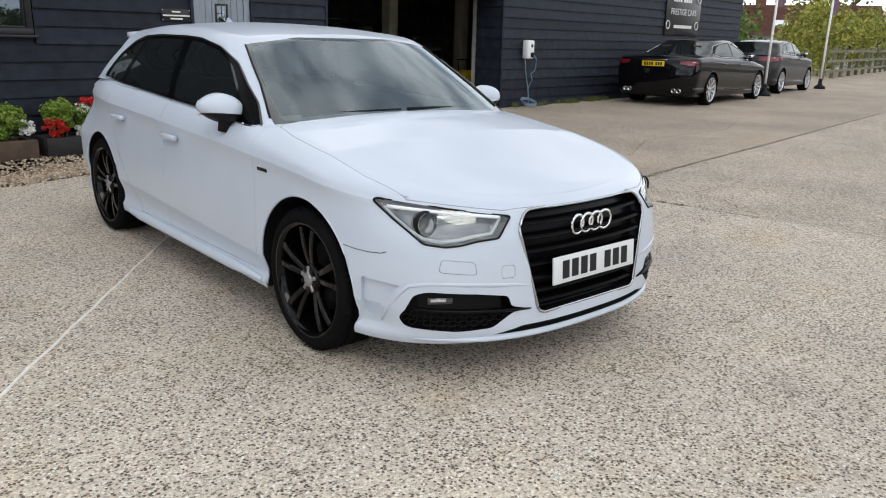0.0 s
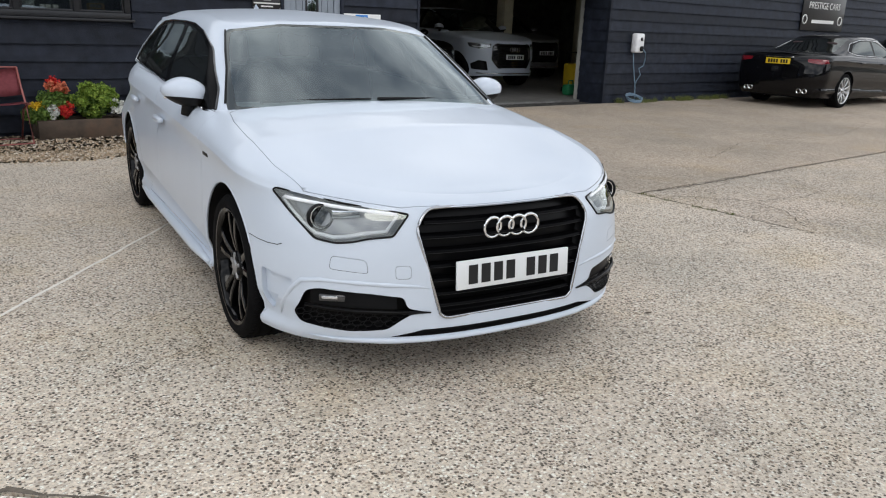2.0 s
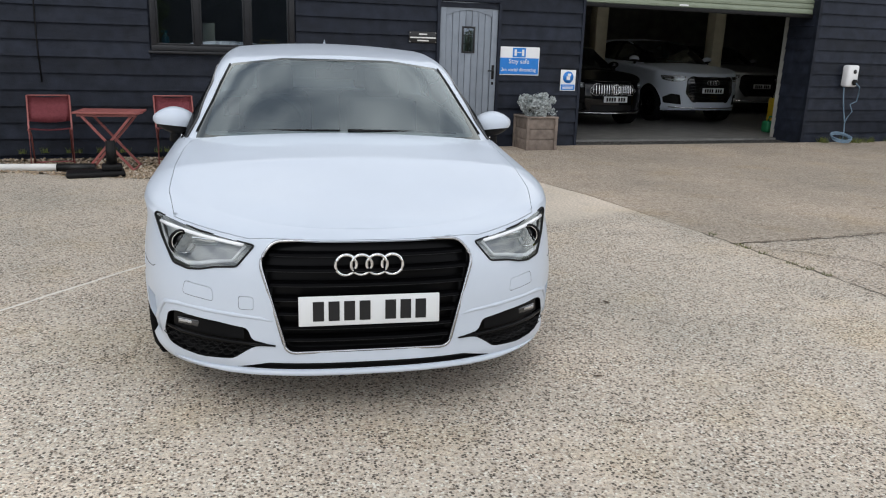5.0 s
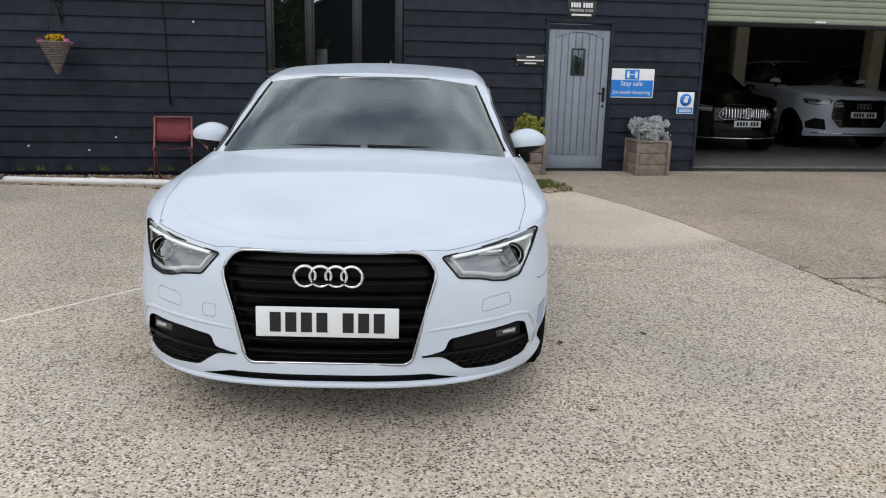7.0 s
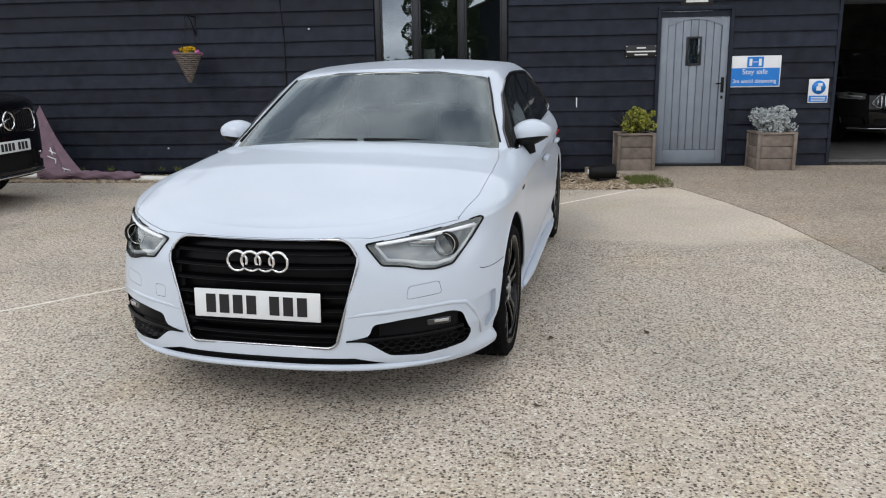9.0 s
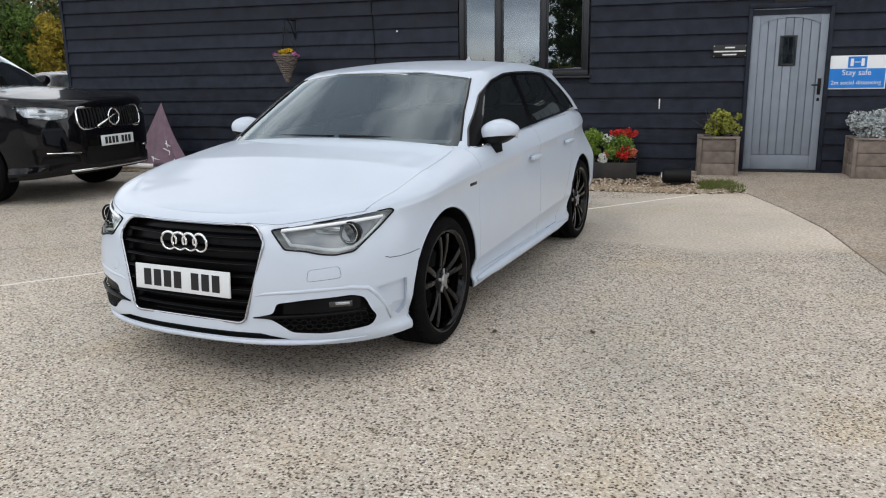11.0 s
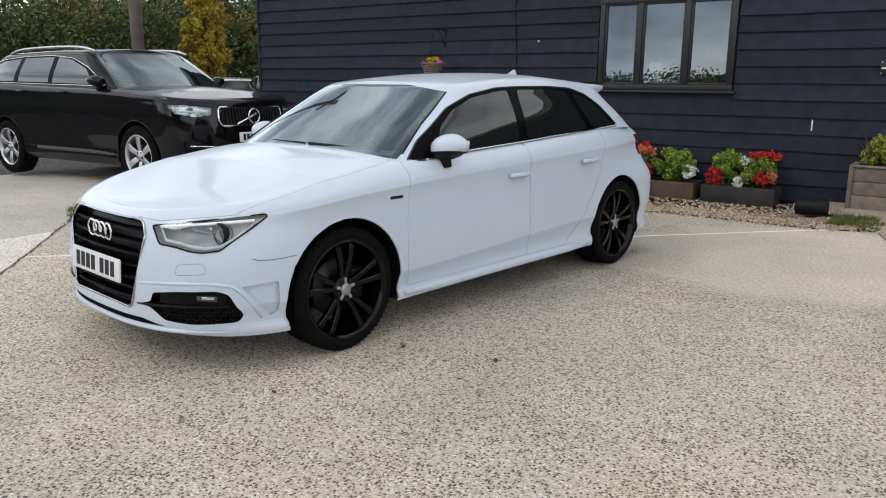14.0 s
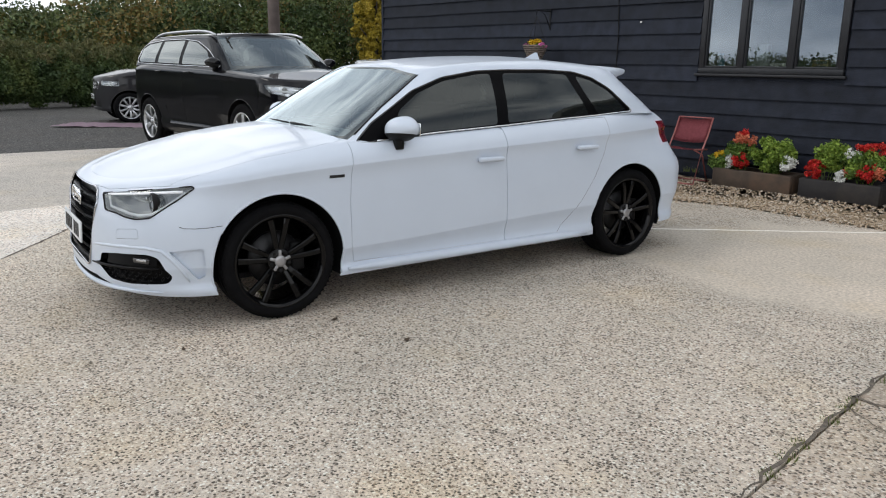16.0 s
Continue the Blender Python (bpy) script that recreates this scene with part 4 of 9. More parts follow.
HATCH = dict(
    nose=((0.14, -0.78), (0.20, -0.864), (0.255, -0.886), (0.45, -0.882), (0.58, -0.872), (0.66, -0.852), (0.72, -0.82), (0.80, -0.76)),
    tail=((0.14, 3.28), (0.30, 3.39), (0.50, 3.415), (0.62, 3.40), (0.75, 3.35), (0.92, 3.29), (1.0, 3.24)),
    side=((0.13, 0.80), (0.17, 0.850), (0.24, 0.868), (0.262, 0.852), (0.36, 0.864), (0.44, 0.880), (0.60, 0.884), (0.755, 0.879), (0.795, 0.8925), (0.815, 0.889), (0.88, 0.872), (0.96, 0.852), (1.1, 0.81)),
    top=((-0.89, 0.728), (-0.70, 0.758), (-0.45, 0.803), (0.0, 0.877), (0.40, 0.916), (0.62, 0.922), (1.0, 0.949), (1.54, 0.976), (1.82, 0.993), (2.28, 1.014), (2.72, 1.03), (3.43, 1.0)),
    radius=((-0.89, 0.045), (-0.5, 0.075), (0.0, 0.10), (0.3, 0.07), (0.6, 0.05), (2.5, 0.05), (3.0, 0.085), (3.43, 0.11)),
    crown=((-0.89, 0.0), (-0.75, 0.010), (-0.45, 0.032), (0.0, 0.048), (0.35, 0.042), (0.46, 0.038), (0.7, 0.0)),
    crease=((-0.9, 0.755), (0.0, 0.782), (0.55, 0.812), (1.5, 0.855), (2.2, 0.886), (2.86, 0.915), (3.4, 0.925)), zc=0.80,
    bottom=((-0.9, 0.20), (-0.5, 0.175), (0.4, 0.165), (2.2, 0.165), (3.43, 0.22)),
    p=2.08, q=2.8, lf=0.78, lr=0.5,
    cabin_width=((0.0, 0.815), (0.3, 0.775), (0.7, 0.695), (1.0, 0.640)),
    screen=((0.0, 0.34), (0.5, 0.635), (1.0, 0.97)), hatch=((0.0, 3.25), (0.3, 3.10), (0.5, 3.00), (0.85, 2.87), (1.0, 2.82)),
    rail=((0.2, 1.26), (0.95, 1.305), (1.3, 1.345), (1.6, 1.366), (1.95, 1.374), (2.4, 1.350), (2.9, 1.316)),
    rail_radius=0.075, roof_crown=0.03, glf=0.28, glr=0.35, gp=3.0, gq=2.4, hood_end=0.75, flare=0.012, axles=(0.0, 2.637))

WHITE_CAR = dict(HATCH)
WHITE_CAR.update(
    nose=((0.14, -0.75), (0.20, -0.836), (0.255, -0.858), (0.45, -0.855), (0.58, -0.846), (0.66, -0.828), (0.72, -0.798), (0.80, -0.74)),
    tail=((0.14, 3.28), (0.30, 3.395), (0.50, 3.43), (0.66, 3.42), (0.71, 3.38), (0.78, 3.34), (0.92, 3.27), (1.0, 3.17)),
    top=((-0.89, 0.722), (-0.70, 0.762), (-0.45, 0.806), (0.0, 0.876), (0.40, 0.923), (0.62, 0.929), (1.0, 0.949), (1.54, 0.976), (1.82, 0.993), (2.28, 1.014), (2.72, 1.03), (3.43, 1.0)),
    crease=((-0.90, 0.655), (-0.62, 0.712), (-0.42, 0.742), (0.0, 0.783), (0.55, 0.815), (1.5, 0.857), (2.2, 0.886), (2.86, 0.910), (3.4, 0.922)),
    sill=((-0.9, 0.325), (0.4, 0.345), (2.3, 0.415), (3.43, 0.43)),
    roll_in=((-0.89, 0.055), (-0.60, 0.085), (-0.3, 0.115), (0.0, 0.130), (0.30, 0.110), (0.6, 0.055), (2.4, 0.045), (2.8, 0.075), (3.1, 0.105), (3.43, 0.12)),
    taper=((-0.9, 1.0), (1.9, 1.0), (2.64, 0.998), (3.0, 0.985), (3.43, 0.968)),
    below_sill=((0.0, 0.79), (0.14, 0.850), (0.42, 0.874), (0.56, 0.853), (0.72, 0.858), (1.0, 0.882)),
    flank_skin=((0.0, 0.882), (0.25, 0.886), (0.6, 0.883), (0.86, 0.878), (1.0, 0.890)),
    shoulder=((0.0, 0.890), (0.035, 0.878), (0.10, 0.857), (0.2, 0.832)),
    soft_skin=((0.13, 0.80), (0.18, 0.862), (0.30, 0.880), (0.55, 0.882), (0.66, 0.876), (0.80, 0.856)),
    pz=((0.2, 2.60), (0.45, 2.70), (0.60, 2.55), (0.75, 2.25)),
    crown=((-0.89, 0.0), (-0.75, 0.012), (-0.45, 0.022), (0.0, 0.031), (0.35, 0.037), (0.46, 0.038), (0.7, 0.0)),
    bottom=((-0.9, 0.20), (-0.5, 0.180), (0.4, 0.192), (2.2, 0.200), (3.43, 0.23)),
    q=2.6, lr=0.40, lf=0.80, flare=0.010, cabin_taper=((0.0, 1.0), (1.9, 1.0), (2.5, 0.984), (3.0, 0.945), (3.3, 0.92)),
    hatch=((0.0, 3.18), (0.3, 3.06), (0.5, 2.985), (0.85, 2.86), (1.0, 2.815)))


def LAMP_TOP(S):
    """The shut line of the bonnet along the top of a headlight."""
    z = curve((0.41, 0.697), (0.62, 0.727), (0.80, 0.756))
    return [(x, S.front(x, z(x)).y + 0.004) for x in (0.43, 0.48, 0.53, 0.58, 0.63, 0.68, 0.72)]


def hatchback(m):
    S = FineShell(**WHITE_CAR)
    car = thing("hatchback_car", m, "glossy white five-door hatchback with black alloy wheels, parked on the yard", "car")
    dlo = rounded([(0.486, 0.912), (0.62, 1.016), (0.766, 1.100), (0.926, 1.192), (1.134, 1.265), (1.394, 1.304), (1.605, 1.312), (1.94, 1.314), (2.205, 1.302), (2.377, 1.263), (2.511, 1.193), (2.608, 1.101), (2.69, 1.034), (2.28, 1.012), (1.82, 0.991), (1.54, 0.974), (0.995, 0.949), (0.62, 0.921)], 0.03, 3)
    panes = [rounded([(0.70, 0.945), (0.80, 1.085), (0.95, 1.178), (1.15, 1.247), (1.40, 1.284), (1.50, 1.290), (1.50, 1.20), (1.475, 0.985)], 0.02, 2),
             rounded([(1.56, 0.992), (1.588, 1.20), (1.60, 1.292), (1.93, 1.294), (2.14, 1.284), (2.20, 1.15), (2.262, 1.026)], 0.02, 2),
             rounded([(2.345, 1.030), (2.27, 1.16), (2.225, 1.276), (2.36, 1.245), (2.49, 1.180), (2.58, 1.096), (2.63, 1.044)], 0.02, 2)]
    doors = [[(0.44, 0.92), (0.42, 0.80), (0.405, 0.60), (0.41, 0.36), (0.435, 0.256), (1.516, 0.256), (1.490, 0.975)],
             [(1.4885, 0.975), (1.5145, 0.256), (1.96, 0.256), (2.05, 0.34), (2.16, 0.46), (2.27, 0.61), (2.35, 0.77), (2.385, 0.90), (2.385, 1.005)]]
    o = dict(step=0.026, nv=40, cnv=30, arches=((0.0, 0.322, 0.364), (2.637, 0.322, 0.360)), dlo=dlo, panes=panes, pane_mats=(SIDE_GLASS, PRIVACY_GLASS, PRIVACY_GLASS),
             doors=doors, handles=((1.36, 0.785), (2.17, 0.818)),
             bonnet=[(-x, y) for x, y in reversed(LAMP_TOP(S))] + [(x, S.front(x, 0.711).y + 0.002) for x in [-0.36 + 0.72 * k / 12 for k in range(13)]] + LAMP_TOP(S) + [(0.765, -0.30), (0.775, 0.0), (0.768, 0.25), (0.745, 0.40), (0.70, 0.442), (0.40, 0.458), (-0.40, 0.458), (-0.70, 0.442), (-0.745, 0.40), (-0.768, 0.25), (-0.775, 0.0), (-0.765, -0.30)],
             screen_poly=rounded([(-0.740, 0.90), (0.740, 0.90), (0.730, 0.96), (0.668, 1.10), (0.637, 1.18), (0.588, 1.282), (0.3, 1.320), (-0.3, 1.320), (-0.588, 1.282), (-0.637, 1.18), (-0.668, 1.10), (-0.730, 0.96)], 0.02, 3),
             screen_clear=rounded([(-0.695, 0.945), (0.695, 0.945), (0.652, 1.10), (0.621, 1.18), (0.572, 1.272), (0.3, 1.307), (-0.3, 1.307), (-0.572, 1.272), (-0.621, 1.18), (-0.652, 1.10)], 0.02, 3), screen_back=1.4,
             hatch_poly=[(-0.56, 1.05), (0.56, 1.05), (0.50, 1.27), (-0.50, 1.27)],
             trim=0.0045, trim_to=0.030, screen_seal=[(0.735, 0.955), (0.668, 1.10), (0.637, 1.18), (0.592, 1.278)],
             tyre=(0.318, 0.249, 0.225), track=0.872, alloy=BLACK_ALLOY, style="twin", cap=CAP_GREY)
    car_common(S, car, WHITE_PAINT, o)
    low = o["low"]
    nose = lambda f: f.calc_center_median().y < -0.25
    # single-frame grille
    gp = rounded([(-0.305, 0.294), (0.305, 0.294), (0.397, 0.638), (0.345, 0.705), (-0.345, 0.705), (-0.397, 0.638)], 0.035, 5)
    tray = sunk(carve(low, gp, (0, 2), nose), (0, 0.055, 0))
    grille = part("grille", tray, GRILLE_BLACK, car, "gloss black hexagonal grille")
    part("grille_frame", tube(bmesh.new(), [S.front(x, z, 0.003) for x, z in gp], 0.0062, 8, closed=True), FRAME_BRIGHT, grille, "bright grille frame")
    for z in (0.340, 0.386, 0.440, 0.494, 0.548, 0.602, 0.655):
        h = 0.305 + (z - 0.294) * 0.092 / 0.344 - 0.012 if z < 0.638 else 0.36
        bm = bmesh.new()
        pts = [S.front(-h + 2 * h * k / 16, z, -0.014) for k in range(17)]
        rings = []
        for p in pts:
            rings.append([bm.verts.new(p + Vector(d)) for d in ((0, 0.0, -0.008), (0, -0.006, -0.005), (0, -0.002, 0.005), (0, 0.03, 0.010), (0, 0.03, -0.014))])
        for a, b in zip(rings, rings[1:]):
            for k in range(5):
                bm.faces.new((a[k], a[(k + 1) % 5], b[(k + 1) % 5], b[k]))
        bmesh.ops.recalc_face_normals(bm, faces=bm.faces[:])
        slat = part("slat", bm, SLAT_BLACK, grille, smooth=False)
        # thin steel line standing in for the gloss highlight along the slat
        part("slat_glint", tube(bmesh.new(), [p + Vector((0, -0.0055, -0.0045)) for p in pts], 0.0010, 4), STEEL, slat)
    # four interlocked rings
    for k in range(4):
        c = Vector((-0.0855 + 0.057 * k, S.front(0.1, 0.622).y + 0.010, 0.622))
        ring = [c + Vector((0.0385 * math.cos(a), 0.003 * math.cos(a + k), 0.0385 * math.sin(a))) for a in [2 * math.pi * j / 36 for j in range(36)]]
        part("badge_ring", tube(bmesh.new(), ring, 0.0062, 8, closed=True), CHROME, grille, "chrome ring")
    plate(car, Matrix.Translation((0, S.y0 - 0.012, 0.460)) @ Matrix.Rotation(radians(-4), 4, "X"), PLATE_WHITE)
    for sign in (1, -1):
        # headlight: tray, projector, light guide and clear lens
        hp = rounded(mirror_poly([(0.412, 0.687), (0.478, 0.611), (0.56, 0.602), (0.61, 0.588), (0.66, 0.581), (0.718, 0.590), (0.772, 0.672), (0.806, 0.736), (0.795, 0.745), (0.62, 0.717)], sign), 0.010, 3)
        faces = carve(low, hp, (0, 2), nose)
        lens = faces.copy()
        root = new("headlight")
        root.parent = car
        part("lamp_tray", sunk(faces, (-sign * 0.015, 0.055, -0.005)), LAMP_DARK, root, "silver-grey lamp housing")
        rim = [S.front(x, z, 0.003) for x, z in hp]
        part("lamp_seal", tube(bmesh.new(), rim, 0.0038, 6, closed=True), MATT_BLACK, root)
        ob = part("lens", lens, LENS, root)
        ob.visible_shadow = False
        c = S.front(sign * 0.695, 0.660) + Vector((-sign * 0.010, 0.036, 0))
        bm = turned(bmesh.new(), [(0.042, 0.004), (0.044, 0.03), (0.050, 0.028), (0.050, 0.012), (0.036, -0.018)], 24)
        bmesh.ops.transform(bm, matrix=Matrix.Translation(c) @ Matrix.Rotation(radians(-90), 4, "X") @ Matrix.Rotation(math.pi, 4, "X"), verts=bm.verts[:])
        part("projector_barrel", bm, MATT_BLACK, root)
        ring = [c + Vector((0.043 * math.cos(a) - sign * 0.006, -0.022, 0.043 * math.sin(a))) for a in [2 * math.pi * j / 28 for j in range(28)]]
        part("projector_ring", tube(bmesh.new(), ring, 0.0032, 6, closed=True), CHROME, root, "thin chrome ring")
        bm = bmesh.new()
        bmesh.ops.create_uvsphere(bm, u_segments=20, v_segments=12, radius=0.040)
        bmesh.ops.transform(bm, matrix=Matrix.Translation(c + Vector((0, 0.012, 0))) @ Matrix.Diagonal((1, 0.7, 1, 1)), verts=bm.verts[:])
        part("projector", bm, GLOSS_BLACK, root)
        guide = [(0.778, 0.715), (0.762, 0.68), (0.738, 0.640), (0.708, 0.606), (0.66, 0.597), (0.61, 0.604), (0.56, 0.617), (0.492, 0.626), (0.445, 0.680)]
        pts = [S.front(sign * x, z, -0.014) for x, z in guide]
        part("light_guide", tube(bmesh.new(), pts, [0.004, 0.005, 0.006, 0.0075, 0.0085, 0.0085, 0.008, 0.007, 0.006], 8), LIGHT_GUIDE, root, "white light guide")
        top = [S.front(sign * (0.45 + 0.325 * k / 10), 0.683 + 0.034 * k / 10, -0.005) for k in range(11)]
        part("light_guide", tube(bmesh.new(), top, 0.0075, 8), LIGHT_GUIDE, root, "white light guide")
        bm = boxed(-0.055, 0.055, -0.004, 0.03, -0.017, 0.017, bevel=0.006)
        part("indicator", bm, CHROME, root, at=Matrix.Translation(S.front(sign * 0.60, 0.672, -0.05)) @ Matrix.Rotation(radians(sign * 22), 4, "Z"))
        # lower air intake with its fog lamp and honeycomb
        fp = rounded(mirror_poly([(0.346, 0.320), (0.430, 0.340), (0.445, 0.384), (0.56, 0.400), (0.715, 0.408), (0.750, 0.392), (0.776, 0.295), (0.757, 0.254), (0.62, 0.246), (0.50, 0.258), (0.452, 0.294), (0.42, 0.314)], sign), 0.016, 3)
        intake = part("air_intake", sunk(carve(low, fp, (0, 2), nose), (-sign * 0.012, 0.06, 0)), GRILLE_BLACK, car, "black lower air intake")
        fin = [S.front(sign * x, z, 0.004) for x, z in ((0.345, 0.321), (0.42, 0.325), (0.50, 0.328), (0.60, 0.330), (0.69, 0.332), (0.752, 0.335))]
        part("intake_fin", tube(bmesh.new(), fin, [0.003, 0.007, 0.008, 0.008, 0.008, 0.006], 6), GRILLE_BLACK, intake)
        up = [S.front(sign * (0.46 + 0.27 * k / 12), 0.360 + 0.006 * k / 12, -0.022) for k in range(13)]
        bm = bmesh.new()
        rows = [[bm.verts.new(p + Vector((0, d * 0.2, d))) for d in (-0.026, 0.030)] for p in up]
        for a, b in zip(rows, rows[1:]):
            bm.faces.new((a[0], b[0], b[1], a[1]))
        part("intake_panel", bm, GRILLE_BLACK, intake)
        for row in range(4):
            for k in range(10):
                x, z = 0.45 + 0.036 * k + 0.018 * (row % 2), 0.312 - 0.0175 * row
                if inside(mirror_poly(fp, sign), x - 0.006, z) and inside(mirror_poly(fp, sign), x + 0.012, z - 0.008):
                    c = S.front(sign * x, z, -0.016)
                    ring = [c + Vector((0.019 * math.cos(a), 0.006 * math.sin(a), 0.0105 * math.sin(a))) for a in [math.pi / 3 * j for j in range(6)]]
                    part("honeycomb_cell", tube(bmesh.new(), ring, 0.0022, 4, closed=True), MATT_BLACK, intake, smooth=False)
        fog = part("fog_lamp", boxed(-0.050, 0.050, 0, 0.03, -0.015, 0.015, bevel=0.006), FOG_LENS, intake, "small dark-backed clear fog lamp", at=Matrix.Translation(S.front(sign * 0.672, 0.368, -0.014)) @ Matrix.Rotation(radians(sign * 34), 4, "Z"))
        part("fog_reflector", boxed(-0.030, 0.030, -0.002, 0.002, -0.006, 0.006, bevel=0.0015), LAMP_CHROME, fog, at=Matrix.Translation((sign * 0.008, -0.002, 0.004)))
        # raised rim round the intake
        rim = []
        for x, z in ((0.352, 0.414), (0.40, 0.425), (0.50, 0.433), (0.60, 0.439), (0.71, 0.440), (0.760, 0.428), (0.785, 0.385), (0.802, 0.310), (0.798, 0.262)):
            rim.append(S.front(sign * x, z, -0.0035))
        part("bumper_rim", tube(bmesh.new(), rim, [0.004, 0.008, 0.010, 0.010, 0.010, 0.010, 0.010, 0.009, 0.004], 8), WHITE_PAINT, car)
        # sculpted pocket beside the wheel
        gp2 = rounded([(-0.555, 0.424), (-0.400, 0.438), (-0.392, 0.290), (-0.425, 0.268)], 0.010, 3)
        pk = carve(low, gp2, (1, 2), lambda f, s=sign: f.calc_center_median().x * s > 0.5)
        part("bumper_pocket", sunk(pk, (-sign * 0.020, 0.010, 0)), WHITE_PAINT, car, smooth=False)
        # washer flap and tow-eye cover
        wp = rounded(mirror_poly([(0.565, 0.475), (0.57, 0.525), (0.675, 0.535), (0.685, 0.485)], sign), 0.014, 3)
        c = carve(low, wp, (0, 2), nose)
        part("washer_flap", shrink(c, 0.0015, 0.01), WHITE_PAINT, car)
        # side marker trim below the lamps: bumper seam
        seam = [S.flank(y, z, sign, 0.0004) for y, z in ((-0.500, 0.549), (-0.480, 0.541), (-0.43, 0.538), (-0.37, 0.540), (-0.305, 0.546))]
        part("panel_gap", tube(bmesh.new(), seam, 0.0016, 4), MATT_BLACK, car)
        # flank badge
        p = S.flank(0.33, 0.752, sign, 0.001)
        part("flank_badge", boxed(-0.002, 0.002, -0.045, 0.045, -0.008, 0.008, bevel=0.0015), STEEL, car, "small grey flank badge", at=Matrix.Translation(p))
        # rear lamp
        tl = [(2.945, 0.958), (2.965, 0.925), (3.035, 0.80), (3.50, 0.79), (3.50, 0.962)]
        t = carve(low, tl, (1, 2), lambda f, s=sign: f.calc_center_median().x * s > 0.3)
        if t.faces:
            part("tail_lamp", t, TAIL_RED, car, "red tail lamp")
        # side skirt
        sk = [S.flank(y, 0.226, sign, 0.004) for y in [0.39 + 1.83 * k / 20 for k in range(21)]]
        part("side_skirt", tube(bmesh.new(), sk, [0.012 + 0.014 * min(1, min(k, 20 - k) / 3) for k in range(21)], 8), WHITE_PAINT, car)
    # tow-eye cover
    c = carve(low, rounded([(-0.475, 0.455), (-0.475, 0.505), (-0.42, 0.505), (-0.42, 0.455)], 0.012, 3), (0, 2), nose)
    part("tow_eye_cover", shrink(c, 0.0015, 0.01), WHITE_PAINT, car)
    # dark slot in the chin and the splitter below it
    slot = [(-0.49, 0.224), (-0.37, 0.252), (0.37, 0.252), (0.49, 0.224), (0.30, 0.224), (-0.30, 0.224)]
    part("chin_slot", sunk(carve(low, slot, (0, 2), nose), (0, 0.04, 0)), MATT_BLACK, car)
    lip = [S.front(-0.74 + 1.48 * k / 40, 0.208, 0.006) for k in range(41)]
    part("splitter", tube(bmesh.new(), lip, [0.002 + 0.010 * min(1, min(k, 40 - k) / 6) for k in range(41)], 8), WHITE_PAINT, car)
    bonnet(car, low, o["bonnet"], WHITE_PAINT, steep=0.06)
    part("body", low, WHITE_PAINT, car)
    wing_mirrors(S, car, 0.765, 0.980, 0.760, WHITE_PAINT, 1.06)
    bm = boxed(-0.045, 0.045, 0.945, 0.99, 1.245, 1.295, bevel=0.018)
    box(bm, -0.12, 0.12, 1.03, 1.05, 1.205, 1.265, bevel=0.008)
    part("rear_view_mirror", bm, MATT_BLACK, car)
    # cowl and wipers
    part("cowl", boxed(-0.64, 0.64, 0.38, 0.58, 0.86, 0.935, bevel=0.01), MATT_BLACK, car)
    for x0, x1 in ((-0.58, -0.02), (0.02, 0.60)):
        pts = []
        for k in range(9):
            x = x0 + (x1 - x0) * k / 8
            pts.append((x, 0.436 + 0.06 * (x / 0.7) ** 2, 0.976 - 0.02 * (x / 0.7) ** 2))
        part("wiper", tube(bmesh.new(), pts, [0.008, 0.0075, 0.007, 0.0065, 0.006, 0.0055, 0.005, 0.0045, 0.004], 6), MATT_BLACK, car)
    # aerial fin and roof spoiler
    bm = bmesh.new()
    v = [bm.verts.new(p) for p in ((0, 2.32, 1.380), (-0.022, 2.48, 1.368), (0.022, 2.48, 1.368), (0, 2.445, 1.438), (0, 2.47, 1.434))]
    for f in ((0, 2, 3), (0, 3, 1), (1, 3, 4), (2, 4, 3), (1, 4, 2), (0, 1, 2)):
        bm.faces.new([v[i] for i in f])
    part("aerial_fin", bm, WHITE_PAINT, car, smooth=False)
    bm = bmesh.new()
    rows = []
    for k in range(21):
        x = -0.58 + 1.16 * k / 20
        y = 2.945 - 0.13 * (abs(x) / 0.58) ** 3
        z = 1.342 - 0.022 * (abs(x) / 0.58) ** 2
        rows.append([bm.verts.new(p) for p in ((x, y - 0.32, z + 0.016), (x, y - 0.012, z + 0.002), (x, y, z - 0.004), (x, y - 0.004, z - 0.028), (x, y - 0.06, z - 0.045), (x, y - 0.24, z - 0.10))])
    for a, b in zip(rows, rows[1:]):
        for k in range(6):
            bm.faces.new((a[k], a[(k + 1) % 6], b[(k + 1) % 6], b[k]))
    bm.faces.new(rows[0])
    bm.faces.new(rows[-1][::-1])
    bmesh.ops.recalc_face_normals(bm, faces=bm.faces[:])
    part("roof_spoiler", bm, WHITE_PAINT, car)
    return car

# ---- setting ----
WALL_Y = 10.04


FALL = 0.027                           # the yard falls to the west, past x = -2


def fall(x):
    return -FALL * min(38.0, max(0.0, -2.0 - x))


BED_EDGE = ((-4.3, 8.75), (-0.56, 8.62), (1.0, 8.395), (1.72, 8.02), (2.34, 7.79), (3.0, 7.65), (3.55, 7.79), (4.17, 7.95), (5.58, 7.91), (6.05, 8.10))


def bed_span(x):
    """Front and back of the gravel bed at a place along the wall."""
    xs = [p[0] for p in BED_EDGE]
    return float(np.interp(x, xs, [p[1] for p in BED_EDGE])), float(np.interp(x, (5.2, 5.6, 6.05), (9.99, 9.3, 8.11)))


